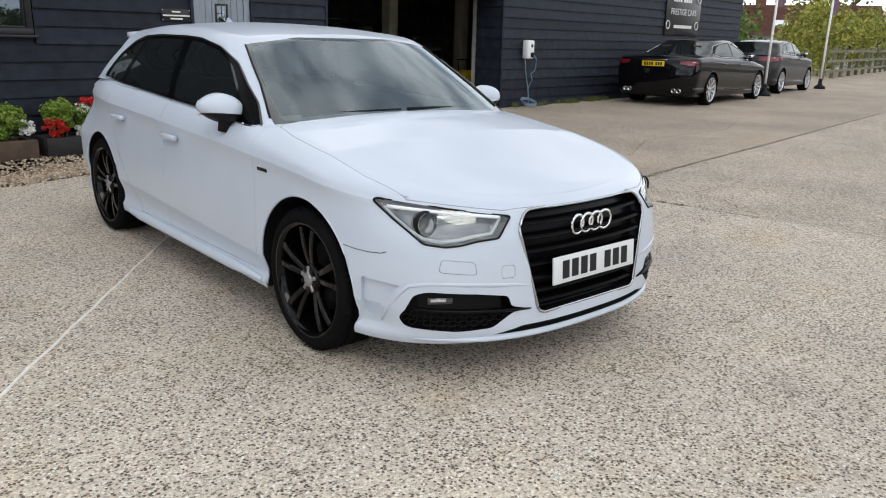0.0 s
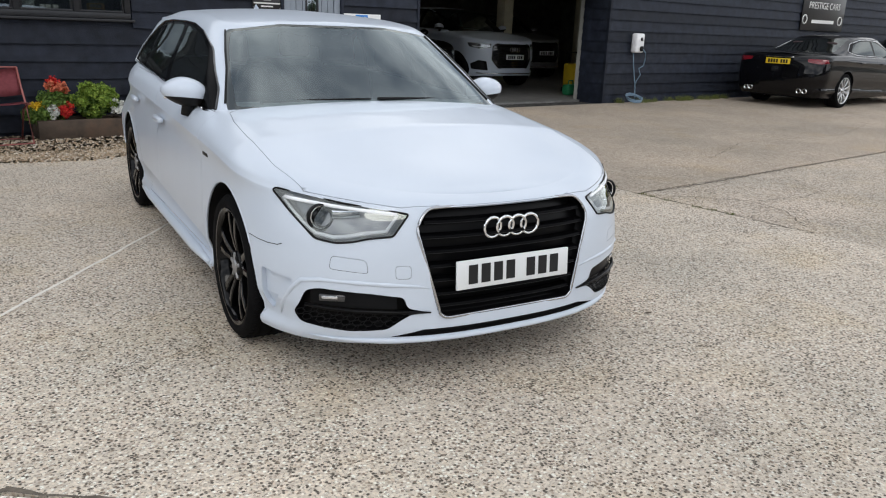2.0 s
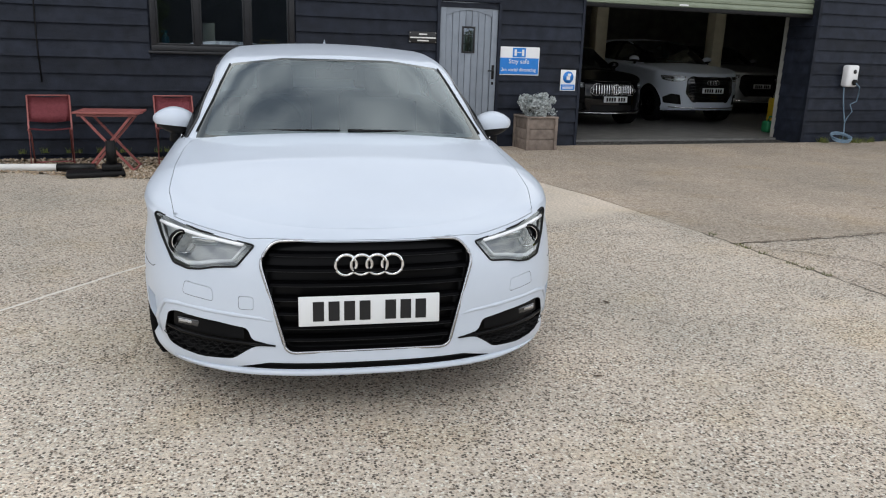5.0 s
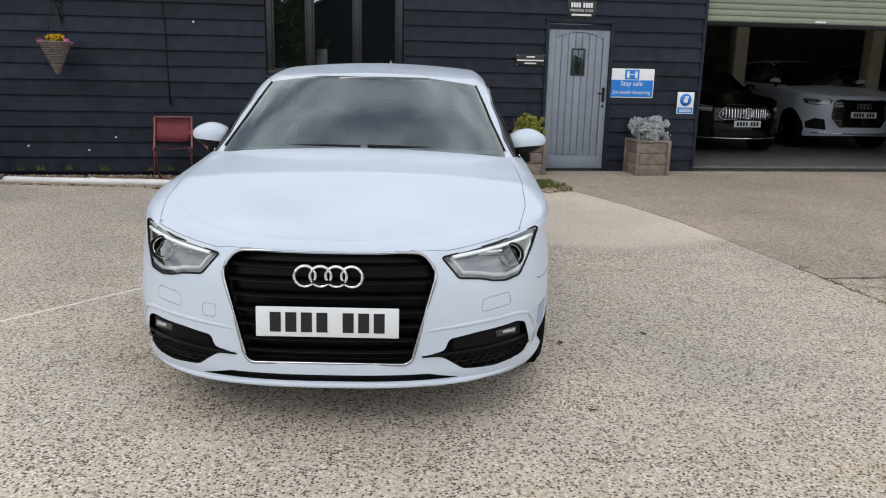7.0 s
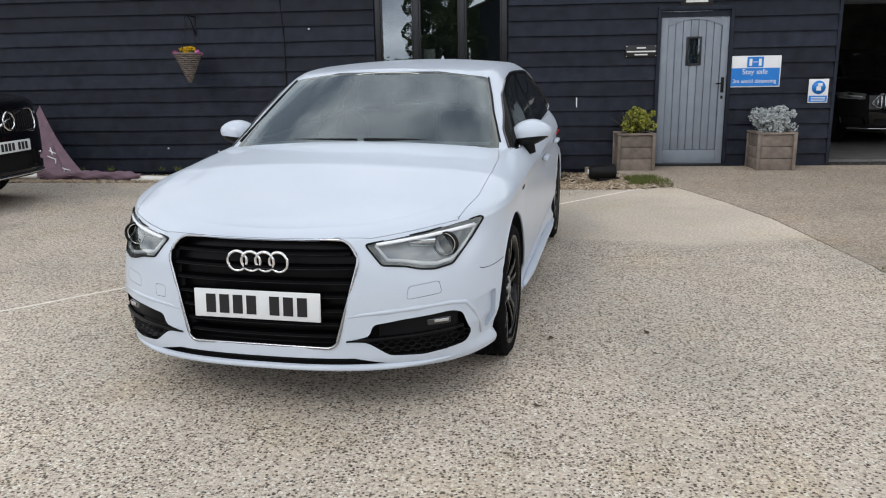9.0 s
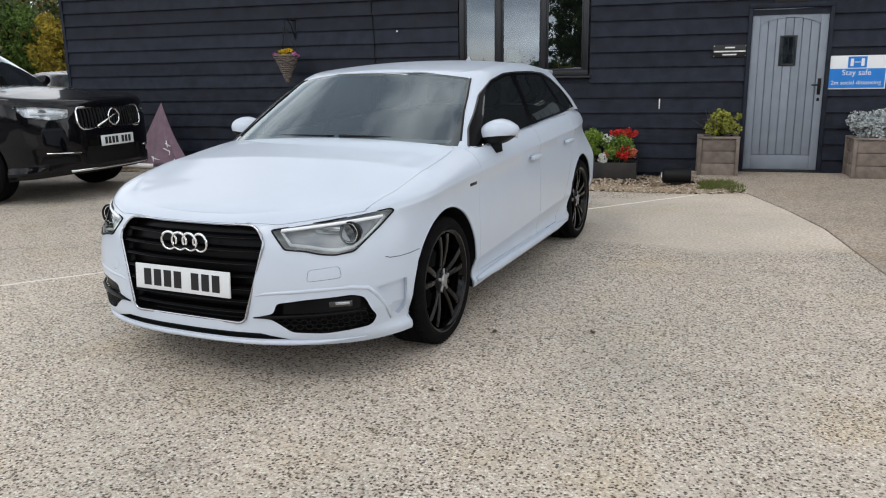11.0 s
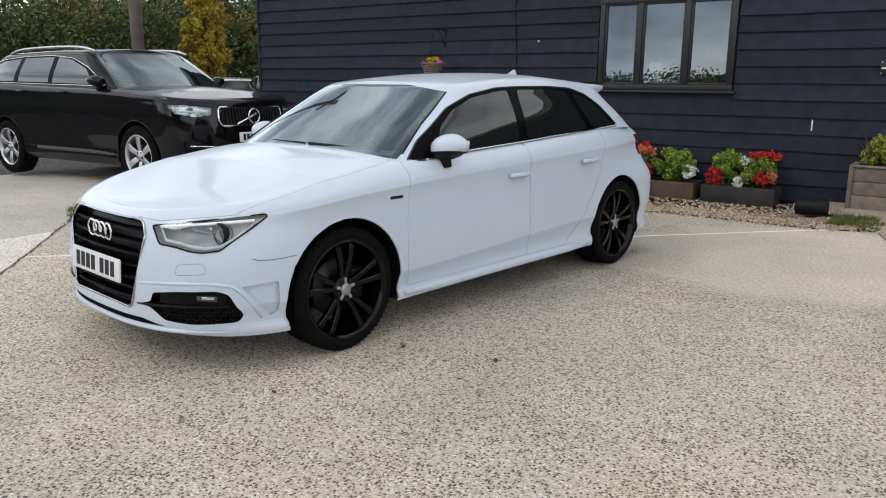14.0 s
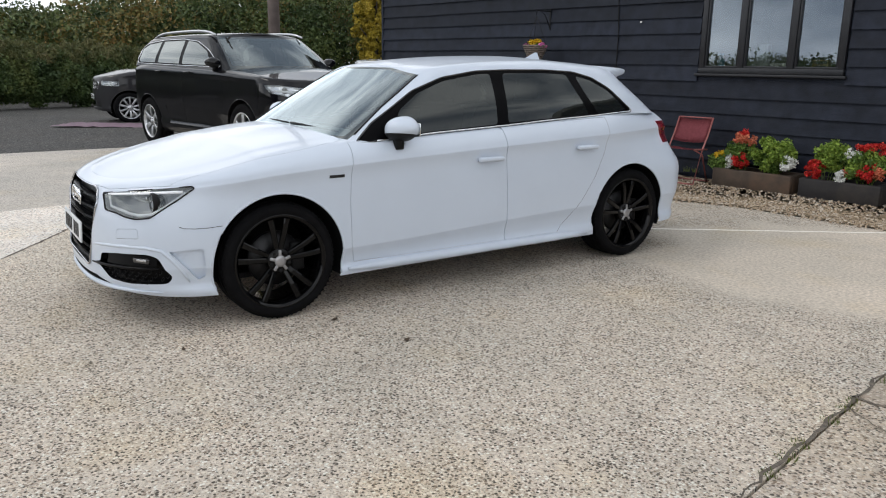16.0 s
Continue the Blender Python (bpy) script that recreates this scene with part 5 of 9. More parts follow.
def bed(x, y):
    """Height of the gravel, which sinks from the slab's edge towards the wall."""
    t = min(1.0, max(0.0, (y - bed_span(x)[0]) / 1.1))
    return 0.004 - 0.085 * t * t * (3 - 2 * t) * min(1.0, max(0.0, (5.85 - x) / 0.7))


def slab(name, poly, z0, z1, mat, label, cat):
    bm = bmesh.new()
    vs = [bm.verts.new((x, y, z0 + fall(x))) for x, y in poly]
    f = bm.faces.new(vs)
    r = bmesh.ops.extrude_face_region(bm, geom=[f])
    bmesh.ops.translate(bm, vec=(0, 0, z1 - z0), verts=[g for g in r["geom"] if isinstance(g, bmesh.types.BMVert)])
    bmesh.ops.recalc_face_normals(bm, faces=bm.faces[:])
    return tagged(part(name, bm, mat, smooth=False), label, cat, kind="structure")


def ground_sheet():
    bm = bmesh.new()
    ys = (-400, -40, 0, 7.2, 7.3, 11.2, 11.3, 40, 400)
    dip = lambda x, y: -0.15 if -4.25 < x < 6.15 and 7.25 < y < 11.25 else 0.0
    rows = [[bm.verts.new((x, y, -0.03 + fall(x) + dip(x, y))) for y in ys] for x in (-400, -40, -20, -4.3, -4.2, -2, 6.1, 6.2, 30, 400)]
    for a, b in zip(rows, rows[1:]):
        for k in range(len(ys) - 1):
            bm.faces.new((a[k], b[k], b[k + 1], a[k + 1]))
    tagged(part("ground", bm, EARTH, smooth=False), "dark gravel ground of the yard", "ground", kind="structure")


# the worn argument only raises the colour of one area beside the car's nose
AGG = aggregate("exposed_aggregate", (0.628, 0.557, 0.478), [(0.575, 0.481, 0.391), (0.747, 0.692, 0.618), (0.245, 0.194, 0.150), (0.651, 0.566, 0.472), (0.085, 0.072, 0.060), (0.784, 0.768, 0.708), (0.421, 0.353, 0.290), (0.125, 0.105, 0.086), (0.690, 0.618, 0.531), (0.527, 0.466, 0.399)], 84, 0.85, patches=((5.9, 6.6, 1.7, 1.4, 35, 0.12),), worn=((1.85, 2.45, 1.9, 1.1, -42, (1.23, 1.22, 1.21)),), pits=0.95)
BROWN = aggregate("brown_concrete", (0.448, 0.382, 0.316), [(0.509, 0.438, 0.362), (0.316, 0.255, 0.204), (0.591, 0.52, 0.448), (0.204, 0.163, 0.133), (0.428, 0.356, 0.29)], 66, 0.85, pits=0.6)
TAN = aggregate("tan_aggregate", (0.553, 0.486, 0.415), [(0.553, 0.458, 0.368), (0.668, 0.606, 0.529), (0.248, 0.191, 0.147), (0.592, 0.501, 0.41), (0.095, 0.0821, 0.0706), (0.726, 0.677, 0.611), (0.401, 0.33, 0.267), (0.153, 0.126, 0.105), (0.515, 0.439, 0.362)], 74, 0.88, pits=0.8)
PALE = aggregate("pale_concrete", (0.864, 0.802, 0.739), [(0.796, 0.705, 0.625), (0.882, 0.882, 0.836), (0.41, 0.335, 0.284), (0.864, 0.784, 0.705), (0.171, 0.148, 0.13), (0.882, 0.882, 0.882), (0.682, 0.597, 0.528), (0.818, 0.756, 0.694)], 74, 0.85, pits=0.38)
EARTH = aggregate("dark_gravel", (0.062, 0.060, 0.058), [(0.075, 0.075, 0.075), (0.03, 0.03, 0.03), (0.16, 0.155, 0.15), (0.055, 0.05, 0.047), (0.10, 0.095, 0.09), (0.022, 0.021, 0.02)], 24, 0.95, pits=0.8)
GRAVEL = aggregate("pale_gravel", (0.40, 0.32, 0.22), [(0.55, 0.44, 0.31), (0.36, 0.27, 0.18), (0.62, 0.55, 0.45), (0.26, 0.20, 0.14)], 48, 0.95)
BOARD = material("black_stained_board", (0.0138, 0.0174, 0.0275), 0.58, spec=0.22, amount=0.35, noise_scale=7, bump=0.3, bump_scale=60, random_value=0.25, stain=0.25, stain_scale=2.0, stain_color=(0.025, 0.028, 0.034))
WORN = aggregate("worn_grey_concrete", (0.580, 0.539, 0.492), [(0.626, 0.580, 0.527), (0.417, 0.383, 0.347), (0.626, 0.580, 0.527), (0.278, 0.249, 0.221), (0.486, 0.453, 0.412)], 80, 0.6, pits=0.35)
ground_sheet()
slab("pavement", [(0.0, 3.61), (0.27, 3.36), (1.9, 1.93), (2.62, 1.20), (3.2, 0.20), (4.4, -2.0), (9, -9), (0.0, -12)], -0.25, -0.002, PALE, "worn pale concrete slab", "pavement")
slab("pavement", [(-2.0, 5.455), (-0.004, 3.614), (-0.004, -12), (-2.0, -12)], -0.25, -0.002, WORN, "worn grey concrete slab", "pavement")
slab("pavement", [(-2.003, 5.46), (-2.72, 6.10), (-5.25, 6.2), (-5.9, 2.0), (-6.8, -6), (-2.003, -12)], -0.25, -0.002, WORN, "worn pale concrete slab falling to the gravel", "pavement")
slab("pavement", [(-2.0, 5.475), (0.285, 3.372), (1.912, 1.940), (2.632, 1.208), (3.212, 0.206), (4.412, -1.994), (9.012, -8.99), (20, -14), (20, -12.02), (6.90, -4.0), (6.70, 3.0), (6.61, 4.6), (6.50, 6.2), (6.32, 7.1), (6.05, 8.1), (5.58, 7.915), (4.17, 7.955), (3.55, 7.795), (3.0, 7.655), (2.34, 7.795), (1.72, 8.025), (1.0, 8.40), (-0.56, 8.625), (-2.0, 8.68)], -0.25, 0.0, AGG, "exposed-aggregate concrete slab of the yard", "pavement")
slab("pavement", [(-2.003, 5.48), (-2.003, 8.68), (-4.4, 8.76), (-5.4, 6.9), (-5.3, 6.22), (-2.70, 6.115)], -0.25, 0.0, AGG, "exposed-aggregate slab under the black car", "pavement")
slab("pavement", [(6.62, 4.62), (6.64, 4.16), (40, 5.0), (60, 10.0), (60, 22), (25.2, 16), (25.2, 9.98), (5.22, 9.98), (5.62, 9.31), (6.07, 8.11), (6.34, 7.11), (6.52, 6.21)], -0.25, -0.001, BROWN, "brownish worn concrete slab before the garage", "pavement")
slab("pavement", [(6.71, 3.01), (6.91, -3.98), (20, -12), (80, -12), (80, 4.98), (40, 4.98), (6.65, 4.14)], -0.25, -0.003, TAN, "tan exposed-aggregate concrete slab of the yard", "pavement")


def wall_front():
    w = tagged(new("wall_north"), "black-stained timber weatherboard wall of the showroom building", "wall", kind="structure")
    bm = bmesh.new()
    y0, y1 = WALL_Y + 0.03, WALL_Y + 0.22
    for x0, x1, z0, z1 in ((-4.35, 2.35, -0.2, 4.2), (2.35, 4.14, -0.2, 1.23), (2.35, 4.14, 2.42, 4.2), (4.14, 6.17, -0.2, 4.2), (6.17, 7.07, 2.06, 4.2), (7.07, 8.46, -0.2, 4.2), (8.46, 12.45, 2.9, 4.2), (12.93, 25.0, -0.2, 4.2)):
        box(bm, x0, x1, y0, y1, z0, z1)
    part("wall_core", bm, BOARD, w, smooth=False)
    pitch = 0.2
    for k in range(18):
        z = -0.02 + pitch * k
        spans = [(-4.37, 8.46), (12.93, 25.0)]
        if 1.2 < z + pitch / 2 < 2.45:
            spans = [(-4.37, 2.33), (4.16, 8.46), (12.93, 25.0)]
        out = []
        for a, b in spans:
            if z + 0.1 < 2.08 and a < 6.17 and b > 7.1:
                out += [(a, 6.13), (7.11, b)]
            else:
                out.append((a, b))
        for a, b in out:
            x = a
            while x < b - 0.01:
                e = min(b, x + random.uniform(14.0, 18.0))
                if b - e < 0.8:
                    e = b
                bm = bmesh.new()
                n = max(2, int((e - x) / 0.6))
                rows = []
                for i in range(n + 1):
                    xx = x + 0.0015 + (e - x - 0.003) * i / n
                    s = random.uniform(-0.003, 0.003)
                    rows.append([bm.verts.new(p) for p in ((xx, WALL_Y - 0.014 + s, z - 0.02 + s), (xx, WALL_Y + 0.022, z - 0.02 + s), (xx, WALL_Y + 0.029, z + pitch), (xx, WALL_Y + 0.016, z + pitch))])
                for p, q in zip(rows, rows[1:]):
                    for j in range(4):
                        bm.faces.new((p[j], q[j], q[(j + 1) % 4], p[(j + 1) % 4]))
                bm.faces.new(rows[0])
                bm.faces.new(rows[-1][::-1])
                bmesh.ops.recalc_face_normals(bm, faces=bm.faces[:])
                part("weatherboard", bm, BOARD, w, smooth=False)
                x = e


wall_front()

# ---- other cars: the same build at other proportions ----


def stretch(y=None, z=None, x=None):
    """Maps of the hatchback's lengths and heights onto another car's."""
    fy = (lambda v: float(np.interp(v, (-0.89, 0.0, 2.637, 3.43), y)))
    fz = (lambda v: float(np.interp(v, (0.0, 0.165, 0.728, 1.0, 1.40), z)))
    return fy, fz, (lambda v: v * x)


def other_shell(y, z, x, **own):
    fy, fz, fx = stretch(y, z, x)
    h = HATCH
    k = dict(h)
    k["nose"] = [(fz(a), fy(b)) for a, b in h["nose"]]
    k["tail"] = [(fz(a), fy(b)) for a, b in h["tail"]]
    k["side"] = [(fz(a), fx(b)) for a, b in h["side"]]
    k["top"] = [(fy(a), fz(b)) for a, b in h["top"]]
    k["radius"] = [(fy(a), b) for a, b in h["radius"]]
    k["crown"] = [(fy(a), b) for a, b in h["crown"]]
    k["crease"] = [(fy(a), fz(b)) for a, b in h["crease"]]
    k["bottom"] = [(fy(a), fz(b)) for a, b in h["bottom"]]
    k["zc"] = fz(h["zc"])
    k["cabin_width"] = [(a, fx(b)) for a, b in h["cabin_width"]]
    k["screen"] = [(a, fy(b)) for a, b in h["screen"]]
    k["hatch"] = [(a, fy(b)) for a, b in h["hatch"]]
    k["rail"] = [(fy(a), fz(b)) for a, b in h["rail"]]
    k["hood_end"] = fy(h["hood_end"])
    k["axles"] = (y[1], y[2])
    k.update(own)
    return Shell(**k), fy, fz, fx


def other_car(name, m, label, paint, y, z, x, tyre, alloy, style, front=None, rear=None, own=None, dlo=None, cuts=None, rails=False, trim_all=False, step=0.045, group="", lip=None, roof_mat=None, side_mat=None):
    S, fy, fz, fx = other_shell(y, z, x, **(own or {}))
    car = thing(name, m, label, "car", group)
    pt = lambda poly: [(fy(a), fz(b)) for a, b in poly]
    base = [(0.42, 0.958), (0.72, 1.155), (1.0, 1.272), (1.35, 1.338), (1.60, 1.346), (1.95, 1.332), (2.26, 1.283), (2.47, 1.19), (2.64, 1.058), (1.5, 1.004)]
    d = rounded(dlo or pt(base), 0.05, 3)
    panes = cuts or [pt(p) for p in ([(0.60, 0.985), (0.80, 1.170), (1.04, 1.264), (1.36, 1.318), (1.425, 1.018)], [(1.52, 1.022), (1.50, 1.328), (1.93, 1.312), (2.03, 1.286), (2.17, 1.050)], [(2.225, 1.053), (2.09, 1.282), (2.24, 1.262), (2.45, 1.165), (2.57, 1.064)])]
    sc = lambda poly: [(fx(a), fz(b)) for a, b in poly]
    ay, r = (y[1], y[2]), tyre[0]
    o = dict(step=step, nv=26, cnv=18, arches=tuple((a, r + 0.005, r + 0.048) for a in ay), dlo=d, panes=panes, pane_mats=(side_mat or SIDE_GLASS,) + (side_mat or PRIVACY_GLASS,) * (len(panes) - 1),
             doors=[pt([(0.44, 0.92), (0.405, 0.60), (0.44, 0.265), (1.495, 0.265), (1.505, 0.60), (1.495, 0.975)]), pt([(1.503, 0.975), (1.513, 0.60), (1.503, 0.265), (1.95, 0.265), (2.14, 0.50), (2.34, 0.80), (2.36, 1.005)])],
             handles=[(fy(1.29), fz(0.86)), (fy(2.14), fz(0.88))], handle_mat=paint,
             screen_poly=sc([(-0.735, 0.93), (0.735, 0.93), (0.725, 1.0), (0.63, 1.30), (0.60, 1.362), (-0.60, 1.362), (-0.63, 1.30), (-0.725, 1.0)]),
             screen_clear=sc([(-0.69, 1.0), (0.69, 1.0), (0.61, 1.30), (0.58, 1.345), (-0.58, 1.345), (-0.61, 1.30)]), screen_back=fy(1.4),
             hatch_poly=sc([(-0.58, 1.06), (0.58, 1.06), (0.50, 1.33), (-0.50, 1.33)]), tyre=tyre, track=fx(0.875), alloy=alloy, style=style, trim_all=trim_all, lip=lip or paint, roof_mat=roof_mat or paint)
    car_common(S, car, paint, o)
    low = o["low"]
    nose = lambda f: f.calc_center_median().y < y[1] - 0.2
    if front:
        gp = rounded(front["grille"], front.get("round", 0.03), 3)
        g = part("grille", sunk(carve(low, gp, (0, 2), nose), (0, 0.05, 0)), GLOSS_BLACK, car, front.get("grille_label", "dark grille"))
        part("grille_frame", tube(bmesh.new(), [S.front(a, b, 0.004) for a, b in gp], front.get("frame", 0.011), 6, closed=True), front.get("frame_mat", CHROME), g)
        lo, hi = min(b for _, b in gp), max(b for _, b in gp)
        w = max(a for a, _ in gp)
        for k in range(front.get("uprights", 0)):
            a = -w + 2 * w * (k + 0.5) / front["uprights"]
            pts = [S.front(a, lo + (hi - lo) * t / 6, -0.012) for t in range(7) if inside(gp, a, min(hi - 0.002, max(lo + 0.002, lo + (hi - lo) * t / 6)))]
            if len(pts) > 1:
                part("grille_bar", tube(bmesh.new(), pts, 0.009, 6), front.get("bar_mat", CHROME), g)
        for k in range(front.get("slats", 0)):
            b = lo + (hi - lo) * (k + 0.5) / front["slats"]
            pts = [S.front(-w + 2 * w * t / 14, b, -0.014) for t in range(15) if inside(gp, -w + 2 * w * t / 14, b)]
            part("slat", tube(bmesh.new(), pts, 0.010, 6), front.get("bar_mat", GLOSS_BLACK), g)
        if "badge" in front:
            r_, z_ = front["badge"]
            c = S.front(0, z_, 0.012)
            part("badge", tube(bmesh.new(), [c + Vector((r_ * math.cos(a), 0, r_ * math.sin(a))) for a in [2 * math.pi * j / 24 for j in range(24)]], r_ * 0.13, 6, closed=True), CHROME, g, "round chrome badge")
            if front.get("star"):
                for j in range(3):
                    a = math.pi / 2 + 2 * math.pi * j / 3
                    part("badge_arm", tube(bmesh.new(), [c, c + Vector((r_ * math.cos(a), 0, r_ * math.sin(a)))], [r_ * 0.16, r_ * 0.04], 6), CHROME, g)
            if front.get("sash"):
                part("sash", tube(bmesh.new(), [S.front(-0.26, lo + 0.02, 0.004), S.front(0.24, hi - 0.02, 0.004)], 0.012, 6), CHROME, g, "diagonal chrome bar")
        for sign in (1, -1):
            hp = rounded(mirror_poly(front["lamp"], sign), 0.015, 2)
            f = carve(low, hp, (0, 2), nose)
            if f.faces:
                lens = f.copy()
                lamp = part("headlight", sunk(f, (-sign * 0.015, 0.05, 0)), LAMP_CHROME, car)
                ob = part("lens", lens, LENS, lamp)
                ob.visible_shadow = False
                c = [S.front(a, b, -0.02) for a, b in hp]
                mid = sum((Vector(p) for p in c), Vector()) / len(c)
                bm = bmesh.new()
                bmesh.ops.create_uvsphere(bm, u_segments=12, v_segments=8, radius=0.04)
                part("projector", bm, GLOSS_BLACK, lamp, at=Matrix.Translation(mid))
                part("light_guide", tube(bmesh.new(), [S.front(sign * a, b, -0.012) for a, b in front["guide"]], 0.012, 6), LIGHT_GUIDE, lamp)
            if "intake" in front:
                ip = rounded(mirror_poly(front["intake"], sign), 0.015, 2)
                f = carve(low, ip, (0, 2), nose)
                if f.faces:
                    part("air_intake", sunk(f, (0, 0.05, 0)), MATT_BLACK, car)
            if "strip" in front:
                pts = [S.front(sign * a, b, 0.004) for a, b in front["strip"]]
                part("bumper_strip", tube(bmesh.new(), pts, 0.008, 6), CHROME, car, "bright bumper strip")
        if "low" in front:
            f = carve(low, front["low"], (0, 2), nose)
            part("lower_grille", sunk(f, (0, 0.05, 0)), MATT_BLACK, car)
        if "chin" in front:
            pts = [S.front(-front["chin"][0] + 2 * front["chin"][0] * t / 20, front["chin"][1], 0.006) for t in range(21)]
            part("chin_strip", tube(bmesh.new(), pts, 0.014, 6), CHROME, car, "bright chin strip")
        plate(car, Matrix.Translation(S.front(0, front["plate"], 0.016)), PLATE_WHITE)
    if rear:
        tail = lambda f: f.calc_center_median().y > y[2] + 0.2
        for sign in (1, -1):
            f = carve(low, rounded(mirror_poly(rear["lamp"], sign), 0.02, 2), (0, 2), tail)
            if f.faces:
                part("tail_lamp", f, TAIL_RED, car, "red tail lamp")
            for dx in rear.get("pipes", ()):
                c = S.rear(sign * dx, rear["pipe_z"], 0.0)
                bm = turned(bmesh.new(), [(0.034, 0.10), (0.045, 0.10), (0.047, -0.02), (0.040, -0.02), (0.038, 0.09)], 16)
                bmesh.ops.transform(bm, matrix=Matrix.Translation(c) @ Matrix.Rotation(radians(90), 4, "X"), verts=bm.verts[:])
                part("exhaust_pipe", bm, CHROME, car, "round chrome exhaust pipe")
        plate(car, Matrix.Translation(S.rear(0, rear["plate"], 0.012)) @ Matrix.Rotation(math.pi, 4, "Z"), PLATE_YELLOW)
        if rear.get("bar"):
            part("boot_trim", tube(bmesh.new(), [S.rear(-0.3 + 0.6 * t / 10, rear["plate"] + 0.085, 0.006) for t in range(11)], 0.008, 6), CHROME, car)
        if rear.get("boot"):
            pts = [S.rear(a, b, 0.001) for a, b in rear["boot"]]
            part("panel_gap", tube(bmesh.new(), pts, 0.002, 4), MATT_BLACK, car)
    low.normal_update()
    bonnet(car, low, [(fx(a), fy(b)) for a, b in ((-0.36, -0.838), (0.36, -0.838), (0.73, -0.50), (0.775, 0.0), (0.755, 0.20), (0.70, 0.34), (-0.70, 0.34), (-0.755, 0.20), (-0.775, 0.0), (-0.73, -0.50))], paint, z[2] - 0.15)
    part("body", low, paint, car)
    wing_mirrors(S, car, fy(0.66), fz(1.03), fx(0.76), paint, 1.05)
    if rails:
        for sign in (1, -1):
            pts = [Vector((sign * (S.gw(1.0) - S.gr_ * 0.55), yy, S.rail(yy) + 0.045 - 0.05 * abs(2 * t / 12 - 1) ** 6)) for t, yy in [(t, fy(0.95) + (fy(2.75) - fy(0.95)) * t / 12) for t in range(13)]]
            part("roof_rail", tube(bmesh.new(), pts, 0.018, 8), SILVER_ALLOY, car, "silver roof rail")
    for x0, x1 in ((-0.58, -0.02), (0.02, 0.60)):
        yy = S.gf(0) + 0.11
        pts = [(a, yy + 0.10 * (a / 0.7) ** 2, S.top(yy) + 0.052 - 0.02 * (a / 0.7) ** 2) for a in [x0 + (x1 - x0) * k / 6 for k in range(7)]]
        part("wiper", tube(bmesh.new(), pts, 0.009, 6), MATT_BLACK, car)
    return car, S


def parked_cars():
    # black sport utility car before the wall's end, nose to the open yard
    suv_hatch = dict(hatch=((0.0, 3.77), (0.5, 3.68), (1.0, 3.44)), rail=((0.3, 1.60), (1.2, 1.645), (2.0, 1.665), (3.0, 1.655), (3.6, 1.61)), cabin_width=((0.0, 0.905), (0.3, 0.875), (0.7, 0.80), (1.0, 0.735)), p=2.5, lf=0.62, roof_crown=0.04)
    front = dict(grille=[(-0.45, 0.735), (0.45, 0.735), (0.50, 0.80), (0.48, 0.955), (-0.48, 0.955), (-0.50, 0.80)], uprights=22, bar_mat=MATT_BLACK, badge=(0.085, 0.845), sash=True, frame=0.013,
                 lamp=[(0.56, 0.945), (0.58, 0.865), (0.74, 0.845), (0.90, 0.885), (0.935, 0.985), (0.80, 0.98)], guide=[(0.60, 0.905), (0.72, 0.905), (0.86, 0.916)], strip=[(0.50, 0.50), (0.62, 0.505), (0.80, 0.515)],
                 intake=[(0.50, 0.40), (0.52, 0.475), (0.82, 0.485), (0.84, 0.41)], low=[(-0.46, 0.36), (0.46, 0.36), (0.42, 0.55), (-0.42, 0.55)], chin=(0.62, 0.315), plate=0.60)
    dlo = [(0.62, 1.185), (1.02, 1.44), (1.42, 1.58), (1.9, 1.63), (2.6, 1.63), (3.2, 1.595), (3.52, 1.52), (3.60, 1.30), (3.50, 1.255), (2.0, 1.215)]
    low = lambda a, b: (min(a, 2.984) + max(0.0, a - 2.984) * 0.70, 1.22 + (b - 1.205) * 0.889)
    dlo = [low(a, b) for a, b in dlo]
    cuts = [[(0.85, 1.21), (1.08, 1.425), (1.45, 1.56), (1.76, 1.605), (1.80, 1.235)], [(1.90, 1.24), (1.87, 1.607), (2.58, 1.607), (2.64, 1.262)], [(2.76, 1.268), (2.68, 1.603), (3.18, 1.57), (3.45, 1.50), (3.52, 1.31), (3.44, 1.28)]]
    cuts = [[low(a, b) for a, b in p] for p in cuts]
    other_car("suv_car", pose(-1.95, 6.76, 0.0) @ pose(0, 0, 0, 0, 0, 91) @ pose(0, 0, 0, -0.7) @ Matrix.Scale(1.05, 4), "glossy black sport utility car with silver wheels and roof rails", BLACK_PAINT, (-1.02, 0.0, 2.984, 3.82), (0, 0.24, 1.045, 1.22, 1.66), 1.085, (0.372, 0.252, 0.245), SILVER_ALLOY, "six", front, own=suv_hatch, dlo=dlo, cuts=cuts, rails=True, trim_all=True, step=0.036, side_mat=SUV_GLASS)
    # black saloon seen from behind
    sal = dict(hatch=((0.0, 3.60), (0.5, 3.15), (1.0, 2.55)), tail=((0.15, 4.15), (0.35, 4.26), (0.60, 4.28), (0.85, 4.26), (1.0, 4.20)), boot=3.2, boot_crown=0.035, top=((-1.0, 0.74), (-0.5, 0.83), (0.4, 0.95), (1.2, 1.0), (2.6, 1.03), (3.4, 1.06), (4.28, 1.03)), rail=((0.2, 1.36), (1.2, 1.42), (1.8, 1.435), (2.4, 1.415), (3.0, 1.33), (3.5, 1.22)), glr=0.55, cabin_width=((0.0, 0.86), (0.3, 0.80), (0.7, 0.70), (1.0, 0.62)), lr=0.42, q=3.2)
    sdlo = [(0.60, 0.985), (1.0, 1.22), (1.4, 1.345), (1.8, 1.375), (2.2, 1.36), (2.6, 1.29), (2.95, 1.12), (2.6, 1.055), (1.6, 1.03)]
